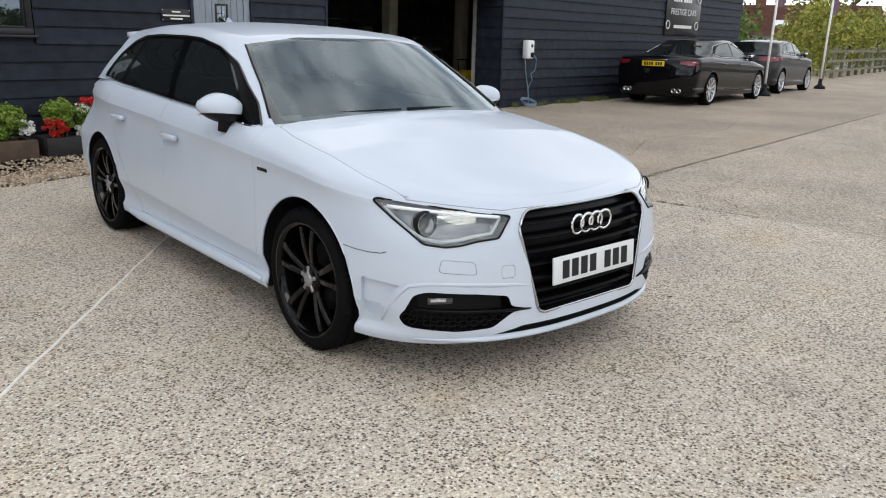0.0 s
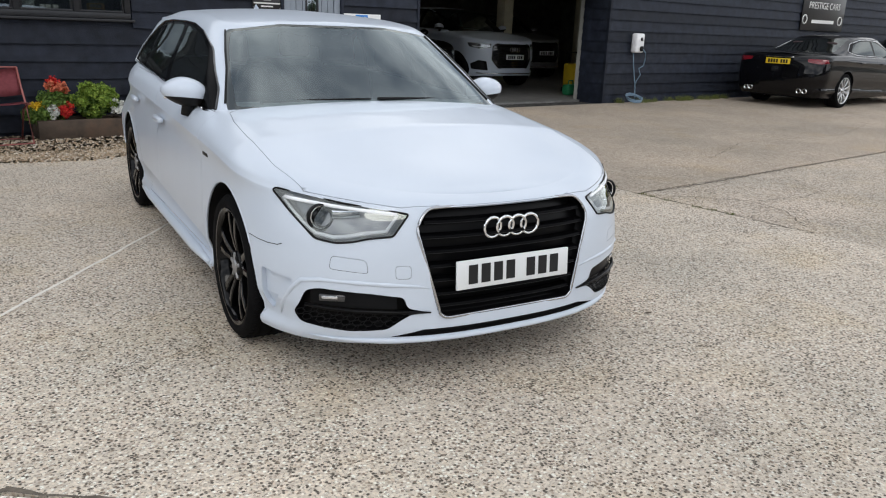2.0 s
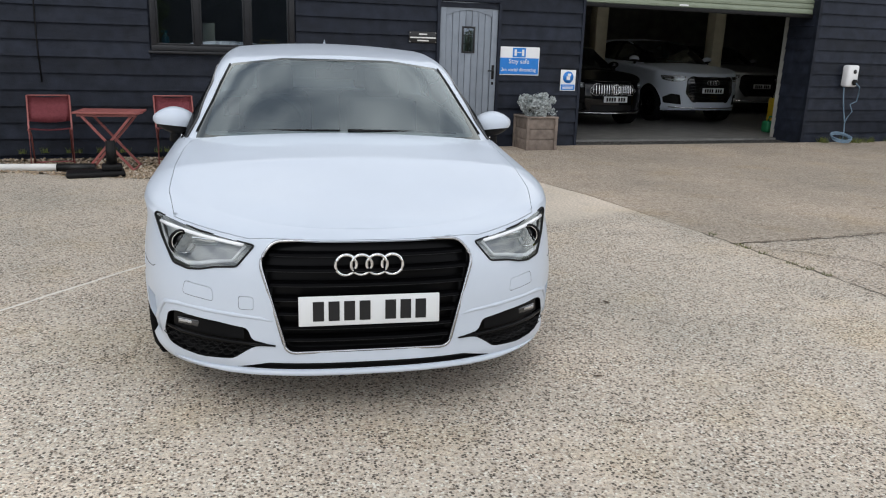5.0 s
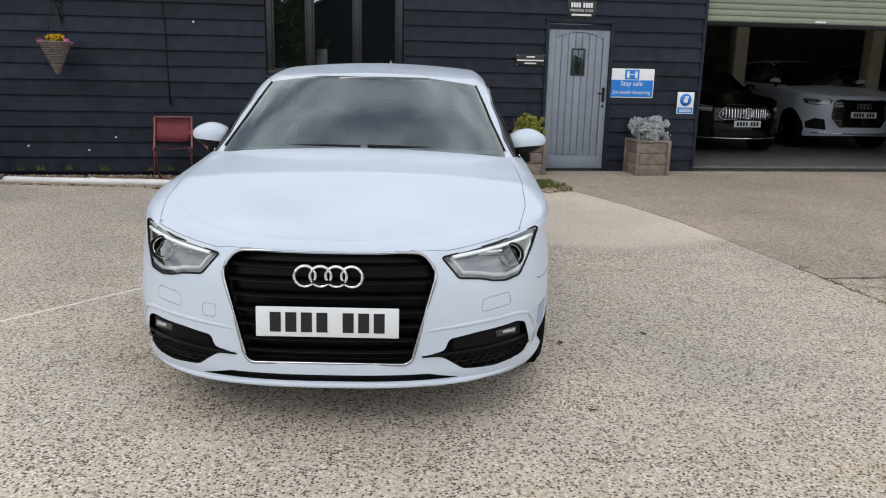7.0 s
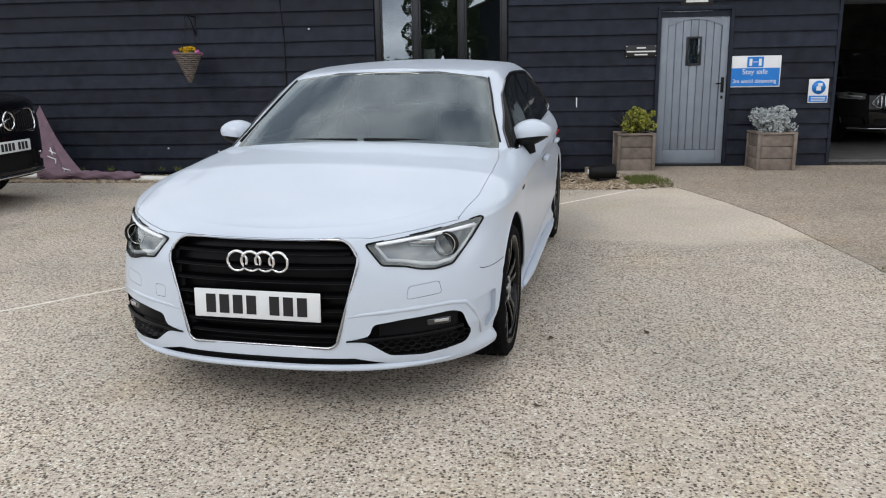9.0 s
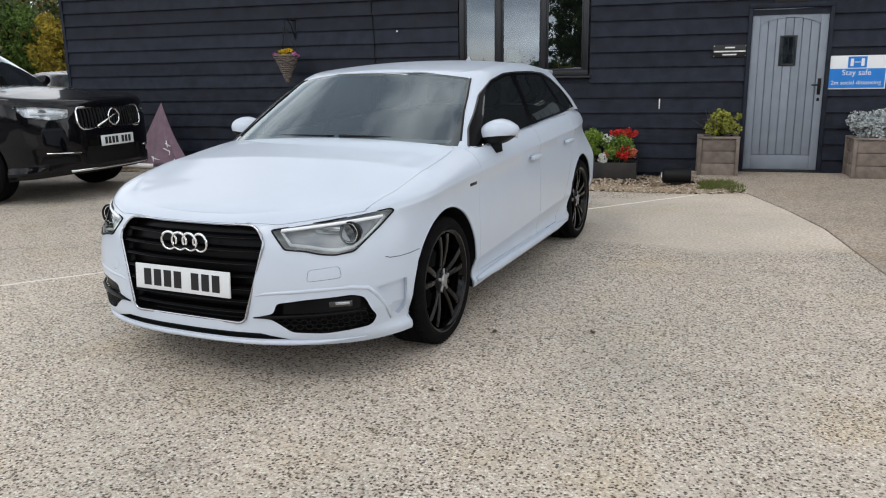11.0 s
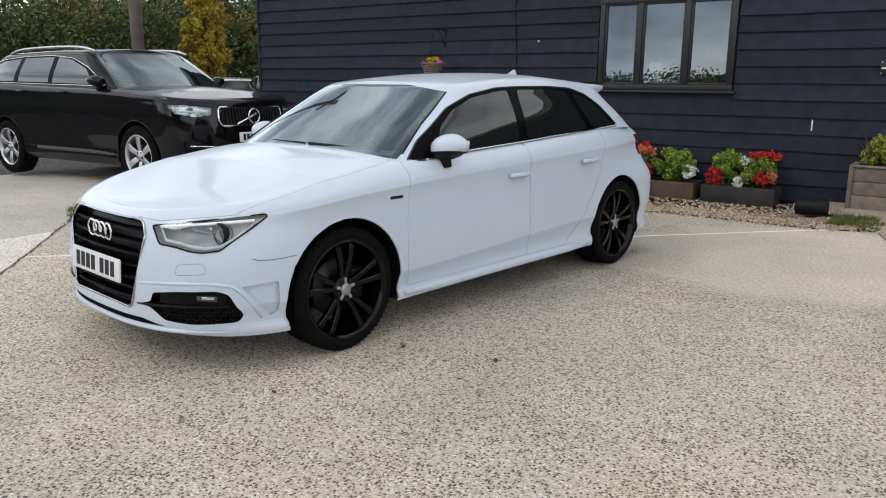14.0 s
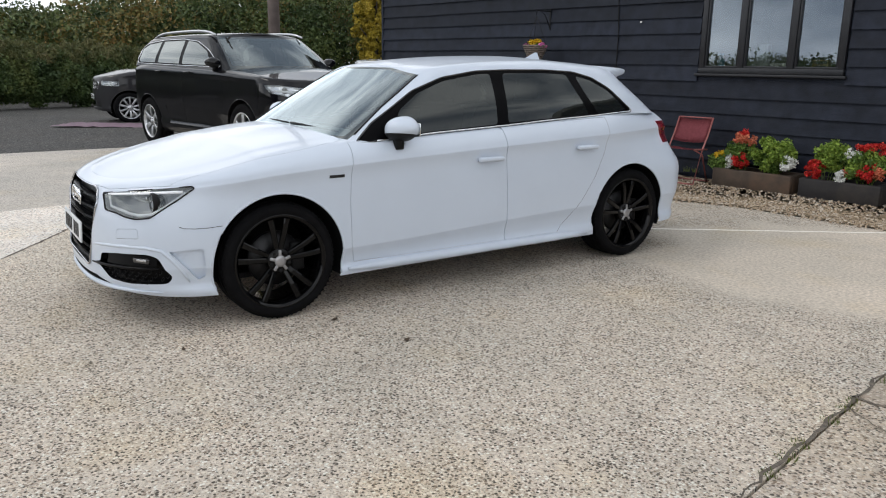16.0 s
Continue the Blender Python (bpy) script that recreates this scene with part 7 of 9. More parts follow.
def plank_door():
    t = tagged(new("door_1"), "grey-blue painted plank door with an arched panel, closed", "door", kind="structure")
    t.matrix_basis = pose(6.175, WALL_Y, 0)
    w, h = 0.89, 2.045
    for q in ((-0.045, 0.0, 0, h + 0.05), (w, w + 0.045, 0, h + 0.05)):
        part("door_frame", boxed(q[0], q[1], -0.035, 0.1, q[2], q[3], bevel=0.004), BOARD, t)
    part("door_frame", boxed(-0.045, w + 0.045, -0.037, 0.1, h, h + 0.055, bevel=0.004), BOARD, t)
    part("backing", boxed(0.005, w - 0.005, 0.03, 0.06, 0.03, h - 0.005), GREY_DOOR, t, smooth=False)
    for q in ((0.004, 0.095, 0.03, h - 0.006), (w - 0.095, w - 0.004, 0.03, h - 0.006)):
        part("stile", boxed(q[0], q[1], -0.004, 0.03, q[2], q[3], bevel=0.003), GREY_DOOR, t)
    part("bottom_rail", boxed(0.096, w - 0.096, -0.004, 0.03, 0.03, 0.215, bevel=0.003), GREY_DOOR, t)
    # head rail with an arched lower edge
    bm = bmesh.new()
    rows = []
    for k in range(17):
        x = 0.096 + (w - 0.192) * k / 16
        z = h - 0.20 + 0.085 * (1 - (2 * k / 16 - 1) ** 2)
        rows.append([bm.verts.new(p) for p in ((x, -0.004, z), (x, -0.004, h - 0.006), (x, 0.03, h - 0.006), (x, 0.03, z))])
    for a, b in zip(rows, rows[1:]):
        for j in range(4):
            bm.faces.new((a[j], b[j], b[(j + 1) % 4], a[(j + 1) % 4]))
    bmesh.ops.recalc_face_normals(bm, faces=bm.faces[:])
    part("head_rail", bm, GREY_DOOR, t, smooth=False)
    n = 7
    for k in range(n):
        a = 0.099 + (w - 0.198) * k / n
        b = 0.099 + (w - 0.198) * (k + 1) / n - 0.007
        top = h - 0.12
        if k in (3,):
            part("plank", boxed(a, b, 0.006, 0.028, 0.22, 1.34, bevel=0.003), GREY_DOOR, t)
            part("plank", boxed(a, b, 0.006, 0.028, 1.70, top, bevel=0.003), GREY_DOOR, t)
        else:
            part("plank", boxed(a, b, 0.006, 0.028, 0.22, top, bevel=0.003), GREY_DOOR, t)
    for q in ((0.34, 0.365, 1.34, 1.71), (0.515, 0.54, 1.34, 1.71), (0.365, 0.515, 1.34, 1.365), (0.365, 0.515, 1.685, 1.71)):
        part("light_frame", boxed(q[0], q[1], -0.006, 0.03, q[2], q[3], bevel=0.003), DARK_FRAME, t)
    part("door_light", boxed(0.362, 0.518, 0.004, 0.010, 1.36, 1.69), PANE_GLASS, t, smooth=False)
    for z in (1.47, 1.58):
        part("glazing_bar", tube(bmesh.new(), [(0.365, 0.002, z), (0.515, 0.002, z)], 0.004, 6), STEEL, t)
    part("glazing_bar", tube(bmesh.new(), [(0.44, 0.002, 1.365), (0.44, 0.002, 1.685)], 0.004, 6), STEEL, t)
    hd = part("handle_plate", boxed(w - 0.075, w - 0.035, -0.012, -0.004, 0.98, 1.18, bevel=0.003), MATT_BLACK, t)
    part("lever", tube(bmesh.new(), [(w - 0.055, -0.012, 1.10), (w - 0.055, -0.05, 1.10), (w - 0.15, -0.052, 1.098)], 0.009, 8), MATT_BLACK, hd)
    part("letter_plate", boxed(w - 0.07, w - 0.04, -0.011, -0.004, 0.90, 0.94, bevel=0.003), MATT_BLACK, t)
    part("threshold", boxed(-0.04, w + 0.04, -0.06, 0.1, -0.01, 0.026, bevel=0.006), STEEL, t)


def wall_signs():
    y = WALL_Y - 0.012
    s = thing("safety_sign", pose(7.417, y, 1.247), "white and blue safety notice screwed to the boards", "sign")
    part("panel", boxed(-0.332, 0.332, -0.006, 0.004, -0.203, 0.203, bevel=0.003), SIGN_WHITE, s)
    part("band", boxed(-0.318, 0.318, -0.010, -0.0065, -0.188, 0.045), SIGN_BLUE, s, smooth=False)
    part("pictogram", boxed(-0.105, 0.105, -0.010, -0.0065, 0.055, 0.190), SIGN_BLUE, s, smooth=False)
    for x in (-0.06, 0.06):
        part("pictogram_bar", boxed(x - 0.018, x + 0.018, -0.012, -0.0105, 0.075, 0.165), SIGN_WHITE, s, smooth=False)
    part("pictogram_bar", boxed(-0.035, 0.035, -0.012, -0.0105, 0.118, 0.128), SIGN_WHITE, s, smooth=False)
    lettering(s, "Stay safe", 0.095, Matrix.Translation((0, -0.0115, -0.005)), SIGN_WHITE)
    lettering(s, "2m social distancing", 0.070, Matrix.Translation((0, -0.0115, -0.125)), SIGN_WHITE)
    s = thing("hygiene_sign", pose(8.252, y, 0.983), "small white notice with a blue disc", "sign")
    part("panel", boxed(-0.127, 0.127, -0.006, 0.004, -0.155, 0.155, bevel=0.003), SIGN_WHITE, s)
    bm = turned(bmesh.new(), [(0.088, 0.0), (0.088, 0.003)], 28)
    part("disc", bm, SIGN_BLUE, s, at=Matrix.Translation((0, -0.0065, 0.045)) @ Matrix.Rotation(radians(90), 4, "X"))
    part("pictogram_bar", boxed(-0.03, 0.03, -0.012, -0.0100, 0.005, 0.06), SIGN_WHITE, s, smooth=False)
    part("pictogram_bar", boxed(-0.012, 0.045, -0.012, -0.0100, 0.064, 0.10), SIGN_WHITE, s, smooth=False)
    part("band", boxed(-0.115, 0.115, -0.010, -0.0065, -0.142, -0.062), SIGN_BLUE, s, smooth=False)
    for z in (-0.085, -0.105, -0.122):
        part("text_bar", boxed(-0.09, 0.09, -0.0115, -0.0102, z - 0.004, z + 0.004), SIGN_WHITE, s, smooth=False)
    s = thing("name_plate", pose(5.927, y, 1.537), "small black plate with rows of white lettering", "sign")
    part("panel", boxed(-0.205, 0.205, -0.006, 0.004, -0.076, 0.076, bevel=0.003), SIGN_BLACK, s)
    for z, w in ((0.042, 0.06), (-0.005, 0.19), (-0.045, 0.085)):
        part("text_bar", boxed(-w, w, -0.008, -0.0062, z - 0.009, z + 0.009), LETTER, s, smooth=False)
    for x in (-0.19, 0.19):
        for z in (-0.062, 0.062):
            part("screw", turned(bmesh.new(), [(0.006, 0), (0.004, 0.003)], 8), SIGN_WHITE, s, at=Matrix.Translation((x, -0.006, z)) @ Matrix.Rotation(radians(90), 4, "X"))
    s = thing("door_sign", pose(6.62, y, 2.222), "black sign with white lettering above the door", "sign")
    part("panel", boxed(-0.205, 0.205, -0.006, 0.004, -0.128, 0.128, bevel=0.003), SIGN_BLACK, s)
    bars(s, (0.028,) * 4 + (-0.02,) + (0.028,) * 4, 0.062, Matrix.Translation((0, -0.0065, 0.065)), SIGN_WHITE, gap=0.008, name="text_bar")
    lettering(s, "PRESTIGE CARS", 0.048, Matrix.Translation((0, -0.0075, -0.008)), SIGN_WHITE)
    part("text_bar", boxed(-0.14, 0.14, -0.008, -0.0062, -0.078, -0.052), LETTER, s, smooth=False)
    s = thing("sign_board", pose(20.85, WALL_Y - 0.03, 2.23), "tall black sign board with pale lettering and round emblems", "sign")
    part("panel", boxed(-1.04, 1.04, -0.012, 0.012, -0.68, 0.85, bevel=0.005), SIGN_BLACK, s)
    bars(s, (0.10,) * 4 + (-0.06,) + (0.10,) * 4, 0.20, Matrix.Translation((-0.12, -0.0125, 0.27)), LETTER, gap=0.028, name="text_bar")
    lettering(s, "PRESTIGE CARS", 0.225, Matrix.Translation((0, -0.014, -0.09)), LETTER)
    part("text_bar", boxed(-0.55, 0.55, -0.014, -0.0122, -0.50, -0.42), LETTER, s, smooth=False)
    for x, z in ((0.88, 0.27), (-0.90, -0.42), (0.84, -0.42), (-0.9, 0.55), (0.2, 0.62)):
        part("emblem", tube(bmesh.new(), [(x + 0.10 * math.cos(a), -0.016, z + 0.10 * math.sin(a)) for a in [2 * math.pi * k / 20 for k in range(20)]], 0.016, 6, closed=True), LETTER, s, "pale round emblem")


def charger():
    s = thing("car_charger", pose(13.70, WALL_Y - 0.01, 0), "white wall-mounted car charging box with a coiled blue cable", "charger")
    part("case", boxed(-0.12, 0.12, -0.15, 0.0, 0.96, 1.33, bevel=0.035), SIGN_WHITE, s)
    part("socket", turned(bmesh.new(), [(0.05, 0), (0.05, 0.035), (0.032, 0.04)], 18), MATT_BLACK, s, at=Matrix.Translation((0.03, -0.15, 1.04)) @ Matrix.Rotation(radians(90), 4, "X"))
    part("dial", turned(bmesh.new(), [(0.035, 0), (0.035, 0.008)], 18), SIGN_BLACK, s, at=Matrix.Translation((0.02, -0.15, 1.22)) @ Matrix.Rotation(radians(90), 4, "X"))
    pts = [(-0.08, -0.06, 0.96), (-0.06, -0.07, 0.75), (-0.02, -0.08, 0.55), (0.03, -0.09, 0.35), (0.02, -0.12, 0.18), (-0.05, -0.18, 0.06)]
    a = [(-0.22 + (0.20 + 0.02 * math.sin(k)) * math.cos(k * 0.55), -0.30 + 0.12 * math.sin(k * 0.55), 0.02 + 0.13 * (0.5 + 0.5 * math.sin(k * 0.55)) + 0.0012 * k) for k in range(46)]
    part("cable", tube(bmesh.new(), pts + a, 0.011, 6), CABLE_BLUE, s, "coiled blue charging cable")
    b = [(0.04, -0.19, 1.03), (0.12, -0.20, 0.96), (0.16, -0.17, 0.84), (0.17, -0.14, 0.72), (0.06, -0.12, 0.66), (0.14, -0.11, 0.54), (0.05, -0.10, 0.42), (0.03, -0.10, 0.34)]
    part("cable", tube(bmesh.new(), b, 0.011, 6), CABLE_BLUE, s, "hanging blue charging cable")


def folding_chair(m, label):
    s = thing("folding_chair", m, label, "chair", "red garden chairs")
    w = 0.225
    for sg in (1, -1):
        part("front_leg", tube(bmesh.new(), [(sg * w, -0.20, 0.0), (sg * w, -0.02, 0.43), (sg * w, 0.10, 0.60), (sg * w, 0.20, 0.80)], 0.010, 8), RED_STEEL, s)
        part("rear_leg", tube(bmesh.new(), [(sg * (w - 0.018), 0.22, 0.0), (sg * (w - 0.018), 0.02, 0.36), (sg * (w - 0.018), -0.20, 0.435)], 0.010, 8), RED_STEEL, s)
        part("seat_rail", tube(bmesh.new(), [(sg * (w - 0.006), -0.22, 0.44), (sg * (w - 0.006), 0.12, 0.42)], 0.011, 8), RED_STEEL, s)
    for y, z in ((-0.195, 0.012), (0.215, 0.012), (0.205, 0.80)):
        part("cross_bar", tube(bmesh.new(), [(-w, y, z), (w, y, z)], 0.009, 8), RED_STEEL, s)

    def cloth(rows):
        bm = bmesh.new()
        g = []
        for y, z in rows:
            g.append([bm.verts.new((-w + 2 * w * k / 8, y + 0.018 * math.sin(math.pi * k / 8), z - 0.02 * math.sin(math.pi * k / 8))) for k in range(9)])
        for a, b in zip(g, g[1:]):
            for k in range(8):
                bm.faces.new((a[k], a[k + 1], b[k + 1], b[k]))
        bmesh.ops.solidify(bm, geom=bm.faces[:], thickness=0.005)
        return bm
    part("seat", cloth([(-0.22, 0.452), (-0.1, 0.436), (0.0, 0.431), (0.12, 0.432)]), RED_CLOTH, s, "faded red mesh seat")
    part("backrest", cloth([(0.055, 0.515), (0.10, 0.60), (0.15, 0.70), (0.195, 0.797)]), RED_CLOTH, s, "faded red mesh back")
    return s


def folding_table(m):
    s = thing("folding_table", m, "faded red folding garden table on crossed legs", "table")
    for k in range(5):
        part("top_slat", boxed(-0.37, 0.37, -0.27 + 0.11 * k, -0.27 + 0.11 * k + 0.10, 0.675, 0.70, bevel=0.004), RED_STEEL, s)
    for y in (-0.22, 0.22):
        part("top_rail", boxed(-0.33, 0.33, y - 0.012, y + 0.012, 0.645, 0.674), RED_STEEL, s, smooth=False)
        for sg in (1, -1):
            part("leg", boxed(-0.014, 0.014, y - 0.010 + sg * 0.011, y + 0.010 + sg * 0.011, -0.425, 0.425, m=Matrix.Translation((0, 0, 0.325)) @ Matrix.Rotation(sg * radians(40), 4, "Y")), RED_STEEL, s, smooth=False)
    for x in (-0.27, 0.27):
        part("foot_bar", tube(bmesh.new(), [(x, -0.24, 0.012), (x, 0.24, 0.012)], 0.011, 6), RED_STEEL, s)


room_behind()
roller_shutter()
window_unit()
plank_door()
wall_signs()
charger()
folding_chair(pose(2.58, 9.50, bed(2.58, 9.5), 0, 0, 4), "faded red folding mesh chair beside a flower trough")
folding_chair(pose(1.20, 9.42, bed(1.2, 9.42), 0, 0, 6), "faded red folding mesh chair against the boards")
folding_table(pose(1.88, 9.10, bed(1.88, 9.1) + 0.006, 0, 0, -8) @ Matrix.Scale(0.95, 4))


def yard_things():
    # fallen flag pole with its black foot, and the flag draped over it
    s = thing("flag_pole", pose(0, 0, -0.04), "white plastic flag pole with a black foot lying on the gravel", "pole")
    part("shaft", tube(bmesh.new(), [(1.72, 8.42, 0.075), (-0.2, 8.78, 0.06), (-2.0, 9.12, 0.055), (-3.6, 9.42, 0.05)], 0.042, 14), WHITE_PVC, s)
    for x in (0.45, -1.2):
        yy = 8.62 + (0.65 - x) * 0.19
        part("joint", tube(bmesh.new(), [(x, yy + 0.04, 0.066), (x - 0.05, yy + 0.05, 0.066)], 0.046, 14), WHITE_PVC, s)
    part("clear_sleeve", tube(bmesh.new(), [(1.74, 8.416, 0.075), (1.36, 8.487, 0.073)], 0.046, 14), STEEL, s)
    m = pose(1.83, 8.10, 0.04, 0, 0, 6)
    foot = part("foot", boxed(-0.34, 0.22, -0.15, 0.15, 0.0, 0.055, bevel=0.02), MATT_BLACK, s, "heavy black rubber foot", at=m)
    part("boss", boxed(0.0, 0.2, -0.08, 0.08, 0.05, 0.12, bevel=0.02), MATT_BLACK, foot)
    part("sleeve", turned(bmesh.new(), [(0.055, 0.1), (0.048, 0.36), (0.042, 0.36), (0.042, 0.12)], 16), MATT_BLACK, foot, at=Matrix.Translation((0.10, 0, 0)))
    s = thing("fallen_flag", pose(0, 0, -0.04), "purple flag cloth slumped against the wall and over the pole", "flag")
    A, L, R = Vector((-2.52, 9.86, 0.985)), Vector((-2.94, 9.66, 0.04)), Vector((-1.47, 9.04, 0.09))
    M = Vector((-2.05, 8.86, 0.03))

    def drape(u, t, lift=0.0):
        """Place on the cloth: u round its foot, t down from the peak."""
        p = A.lerp((1 - u) ** 2 * L + 2 * u * (1 - u) * M + u * u * R, t)
        fold = t * (0.045 * math.sin(u * 15 + 0.6) + 0.018 * math.sin(u * 37 + 2 * t)) + lift
        sag = 0.08 * math.sin(math.pi * t) * u ** 2
        return Vector((p.x - 0.4 * fold - 0.5 * sag, p.y - fold, max(0.02, p.z + 0.25 * fold - 0.6 * sag)))
    bm = bmesh.new()
    g = [[bm.verts.new(drape(k / 40, i / 26)) for k in range(41)] for i in range(27)]
    for a, b in zip(g, g[1:]):
        for k in range(40):
            bm.faces.new((a[k], a[k + 1], b[k + 1], b[k]))
    bmesh.ops.remove_doubles(bm, verts=bm.verts[:], dist=0.001)
    part("cloth", bm, PURPLE, s)
    # the rest of the cloth is wound round the pole
    bm = bmesh.new()
    rings = []
    for i in range(29):
        x = -2.15 + 1.55 * i / 28
        c = Vector((x, 8.78 - (x + 0.2) * 0.189, 0.078))
        r0 = 0.062 + 0.035 * max(0.0, 1 - i / 12) - (0.012 if i > 25 else 0)
        rings.append([bm.verts.new(c + Vector((0.02 * math.sin(3 * a + i), math.cos(a), math.sin(a))) * (r0 + 0.013 * math.sin(3 * a + i * 0.7) + 0.007 * math.sin(7 * a - i * 1.3))) for a in [2 * math.pi * j / 20 for j in range(20)]])
    for a, b in zip(rings, rings[1:]):
        for k in range(20):
            bm.faces.new((a[k], a[(k + 1) % 20], b[(k + 1) % 20], b[k]))
    part("wound_cloth", bm, PURPLE, s)
    for pts in (((0.66, 0.62), (0.76, 0.66)), ((0.70, 0.58), (0.70, 0.68)), ((0.60, 0.70), (0.72, 0.74), (0.70, 0.80)), ((0.36, 0.84), (0.50, 0.87), (0.60, 0.90)), ((0.36, 0.84), (0.44, 0.91)), ((0.62, 0.92), (0.68, 0.97)), ((0.78, 0.86), (0.90, 0.92)), ((0.80, 0.94), (0.86, 0.90))):
        line = []
        for (u0, t0), (u1, t1) in zip(pts, pts[1:]):
            line += [drape(u0 + (u1 - u0) * k / 6, t0 + (t1 - t0) * k / 6, 0.006) for k in range(7)]
        part("printed_mark", tube(bmesh.new(), line, 0.009, 5), SIGN_WHITE, s)
    # planters
    for x, yy, w, label in ((5.84, 9.78, 0.42, "weathered wooden planter box with a yellow-green shrub"), (7.60, 9.72, 0.42, "weathered wooden planter box with a silver-grey shrub")):
        s = thing("planter", pose(x, yy, -0.001), label, "planter", "wooden planters by the door")
        h = 0.46
        for k in range(3):
            z0, z1 = h * k / 3, h * (k + 1) / 3 - 0.006
            for sg in (1, -1):
                part("side_board", boxed(-w / 2, w / 2, sg * (w / 2) - 0.012, sg * (w / 2) + 0.012, z0, z1, bevel=0.003), WOOD, s)
                part("side_board", boxed(sg * (w / 2) - 0.012, sg * (w / 2) + 0.012, -w / 2 + 0.013, w / 2 - 0.013, z0, z1, bevel=0.003), WOOD, s)
        for sx in (1, -1):
            for sy in (1, -1):
                part("corner_post", boxed(sx * (w / 2 + 0.014) - 0.022, sx * (w / 2 + 0.014) + 0.022, sy * (w / 2 + 0.014) - 0.022, sy * (w / 2 + 0.014) + 0.022, 0, h, bevel=0.004), WOOD, s)
        for sg in (1, -1):
            part("rim", boxed(-w / 2 - 0.04, w / 2 + 0.04, sg * (w / 2) - 0.035, sg * (w / 2) + 0.035, h, h + 0.025, bevel=0.004), WOOD, s)
            part("rim", boxed(sg * (w / 2) - 0.035, sg * (w / 2) + 0.035, -w / 2 + 0.036, w / 2 - 0.036, h, h + 0.025, bevel=0.004), WOOD, s)
        part("soil", boxed(-w / 2 + 0.02, w / 2 - 0.02, -w / 2 + 0.02, w / 2 - 0.02, h - 0.06, h - 0.03), SOIL, s, smooth=False)
    # sleeper troughs
    for x0, x1, mat, label in ((3.02, 3.99, SLEEPER, "brown sleeper-wood flower trough standing on gravel"), (4.08, 4.94, DARK_SLEEPER, "dark tarred sleeper-wood flower trough standing on gravel")):
        s = thing("flower_trough", pose((x0 + x1) / 2 - 0.10, 9.79, -0.083), label, "trough", "sleeper troughs")
        w = (x1 - x0) / 2
        for y in (-0.17, 0.17):
            part("long_beam", boxed(-w, w, y - 0.04, y + 0.04, 0, 0.215, bevel=0.012), mat, s)
        for x in (-w + 0.04, w - 0.04):
            part("end_beam", boxed(x - 0.04, x + 0.04, -0.129, 0.129, 0, 0.213, bevel=0.010), mat, s)
        part("soil", boxed(-w + 0.08, w - 0.08, -0.13, 0.13, 0.10, 0.17), SOIL, s, smooth=False)
    # low garden spotlight
    s = thing("garden_spotlight", pose(5.34, 9.02, bed(5.34, 9.02) + 0.008, 0, 0, 12), "dark grey round garden spotlight lying on the gravel", "lamp")
    part("barrel", turned(bmesh.new(), [(0.05, -0.17), (0.085, -0.15), (0.095, 0.0), (0.10, 0.14), (0.095, 0.16)], 22, "x"), MATT_BLACK, s, at=Matrix.Translation((0, 0, 0.10)))
    part("lens", turned(bmesh.new(), [(0.035, -0.176), (0.02, -0.180)], 16, "x"), SIGN_WHITE, s, at=Matrix.Translation((0, 0, 0.11)))
    part("bracket", boxed(-0.06, 0.22, -0.07, 0.07, 0.0, 0.03, bevel=0.008), MATT_BLACK, s)
    # hanging basket
    s = thing("hanging_basket", pose(-0.20, 9.72, 1.24), "grey wicker cone basket hung on an iron bracket", "basket")
    bm = bmesh.new()
    for k in range(15):
        t = k / 14
        r = 0.012 + 0.165 * t
        tube(bm, [(r * math.cos(a), r * math.sin(a), 0.37 * t + 0.004 * math.sin(a * 9 + k * 3)) for a in [2 * math.pi * j / 26 for j in range(26)]], 0.015, 6, closed=True)
    part("cone", bm, WICKER, s)
    for a in (0.4, 2.5, 4.6):
        part("chain", tube(bmesh.new(), [(0.17 * math.cos(a), 0.17 * math.sin(a), 0.37), (0.01, 0.0, 0.80)], 0.004, 5), STEEL, s)
    b = thing("wall_bracket", pose(-0.20, WALL_Y - 0.005, 2.0), "thin black iron bracket on the boards", "bracket")
    part("arm", tube(bmesh.new(), [(0.0, 0.0, 0.12), (0.0, -0.30, 0.12), (0.0, -0.32, 0.06)], 0.008, 6), MATT_BLACK, b)
    part("back_plate", boxed(-0.015, 0.015, -0.006, 0.0, -0.15, 0.18), MATT_BLACK, b, smooth=False)
    part("brace", tube(bmesh.new(), [(0.0, 0.0, -0.12), (0.0, -0.12, 0.06), (0.0, -0.24, 0.12)], 0.006, 6), MATT_BLACK, b)
    # wall cable
    s = thing("wall_cable", pose(1.06, WALL_Y - 0.012, 0), "thin black cable clipped down the boards", "cable")
    part("lead", tube(bmesh.new(), [(-0.02, 0, 3.4), (-0.01, 0, 2.7), (-0.03, 0, 2.3), (0.005, 0, 1.8), (0.0, 0, 1.3), (0.012, 0, 0.85)], 0.009, 6), MATT_BLACK, s)
    # scraps on the wall
    for x, z in ((1.42, 1.92), (0.35, 0.42), (2.25, 2.17), (-0.75, 0.30), (0.0, 0.25), (5.09, 0.82)):
        s = thing("paint_fleck", pose(x, WALL_Y - 0.010, z), "small pale paint fleck on the black boards", "fleck", "pale flecks on the boards")
        part("fleck", boxed(-0.012 if x < 5 else -0.007, 0.012 if x < 5 else 0.007, -0.002, 0.002, -0.01, 0.01 if x < 5 else 0.12, bevel=0.001), SIGN_WHITE, s)
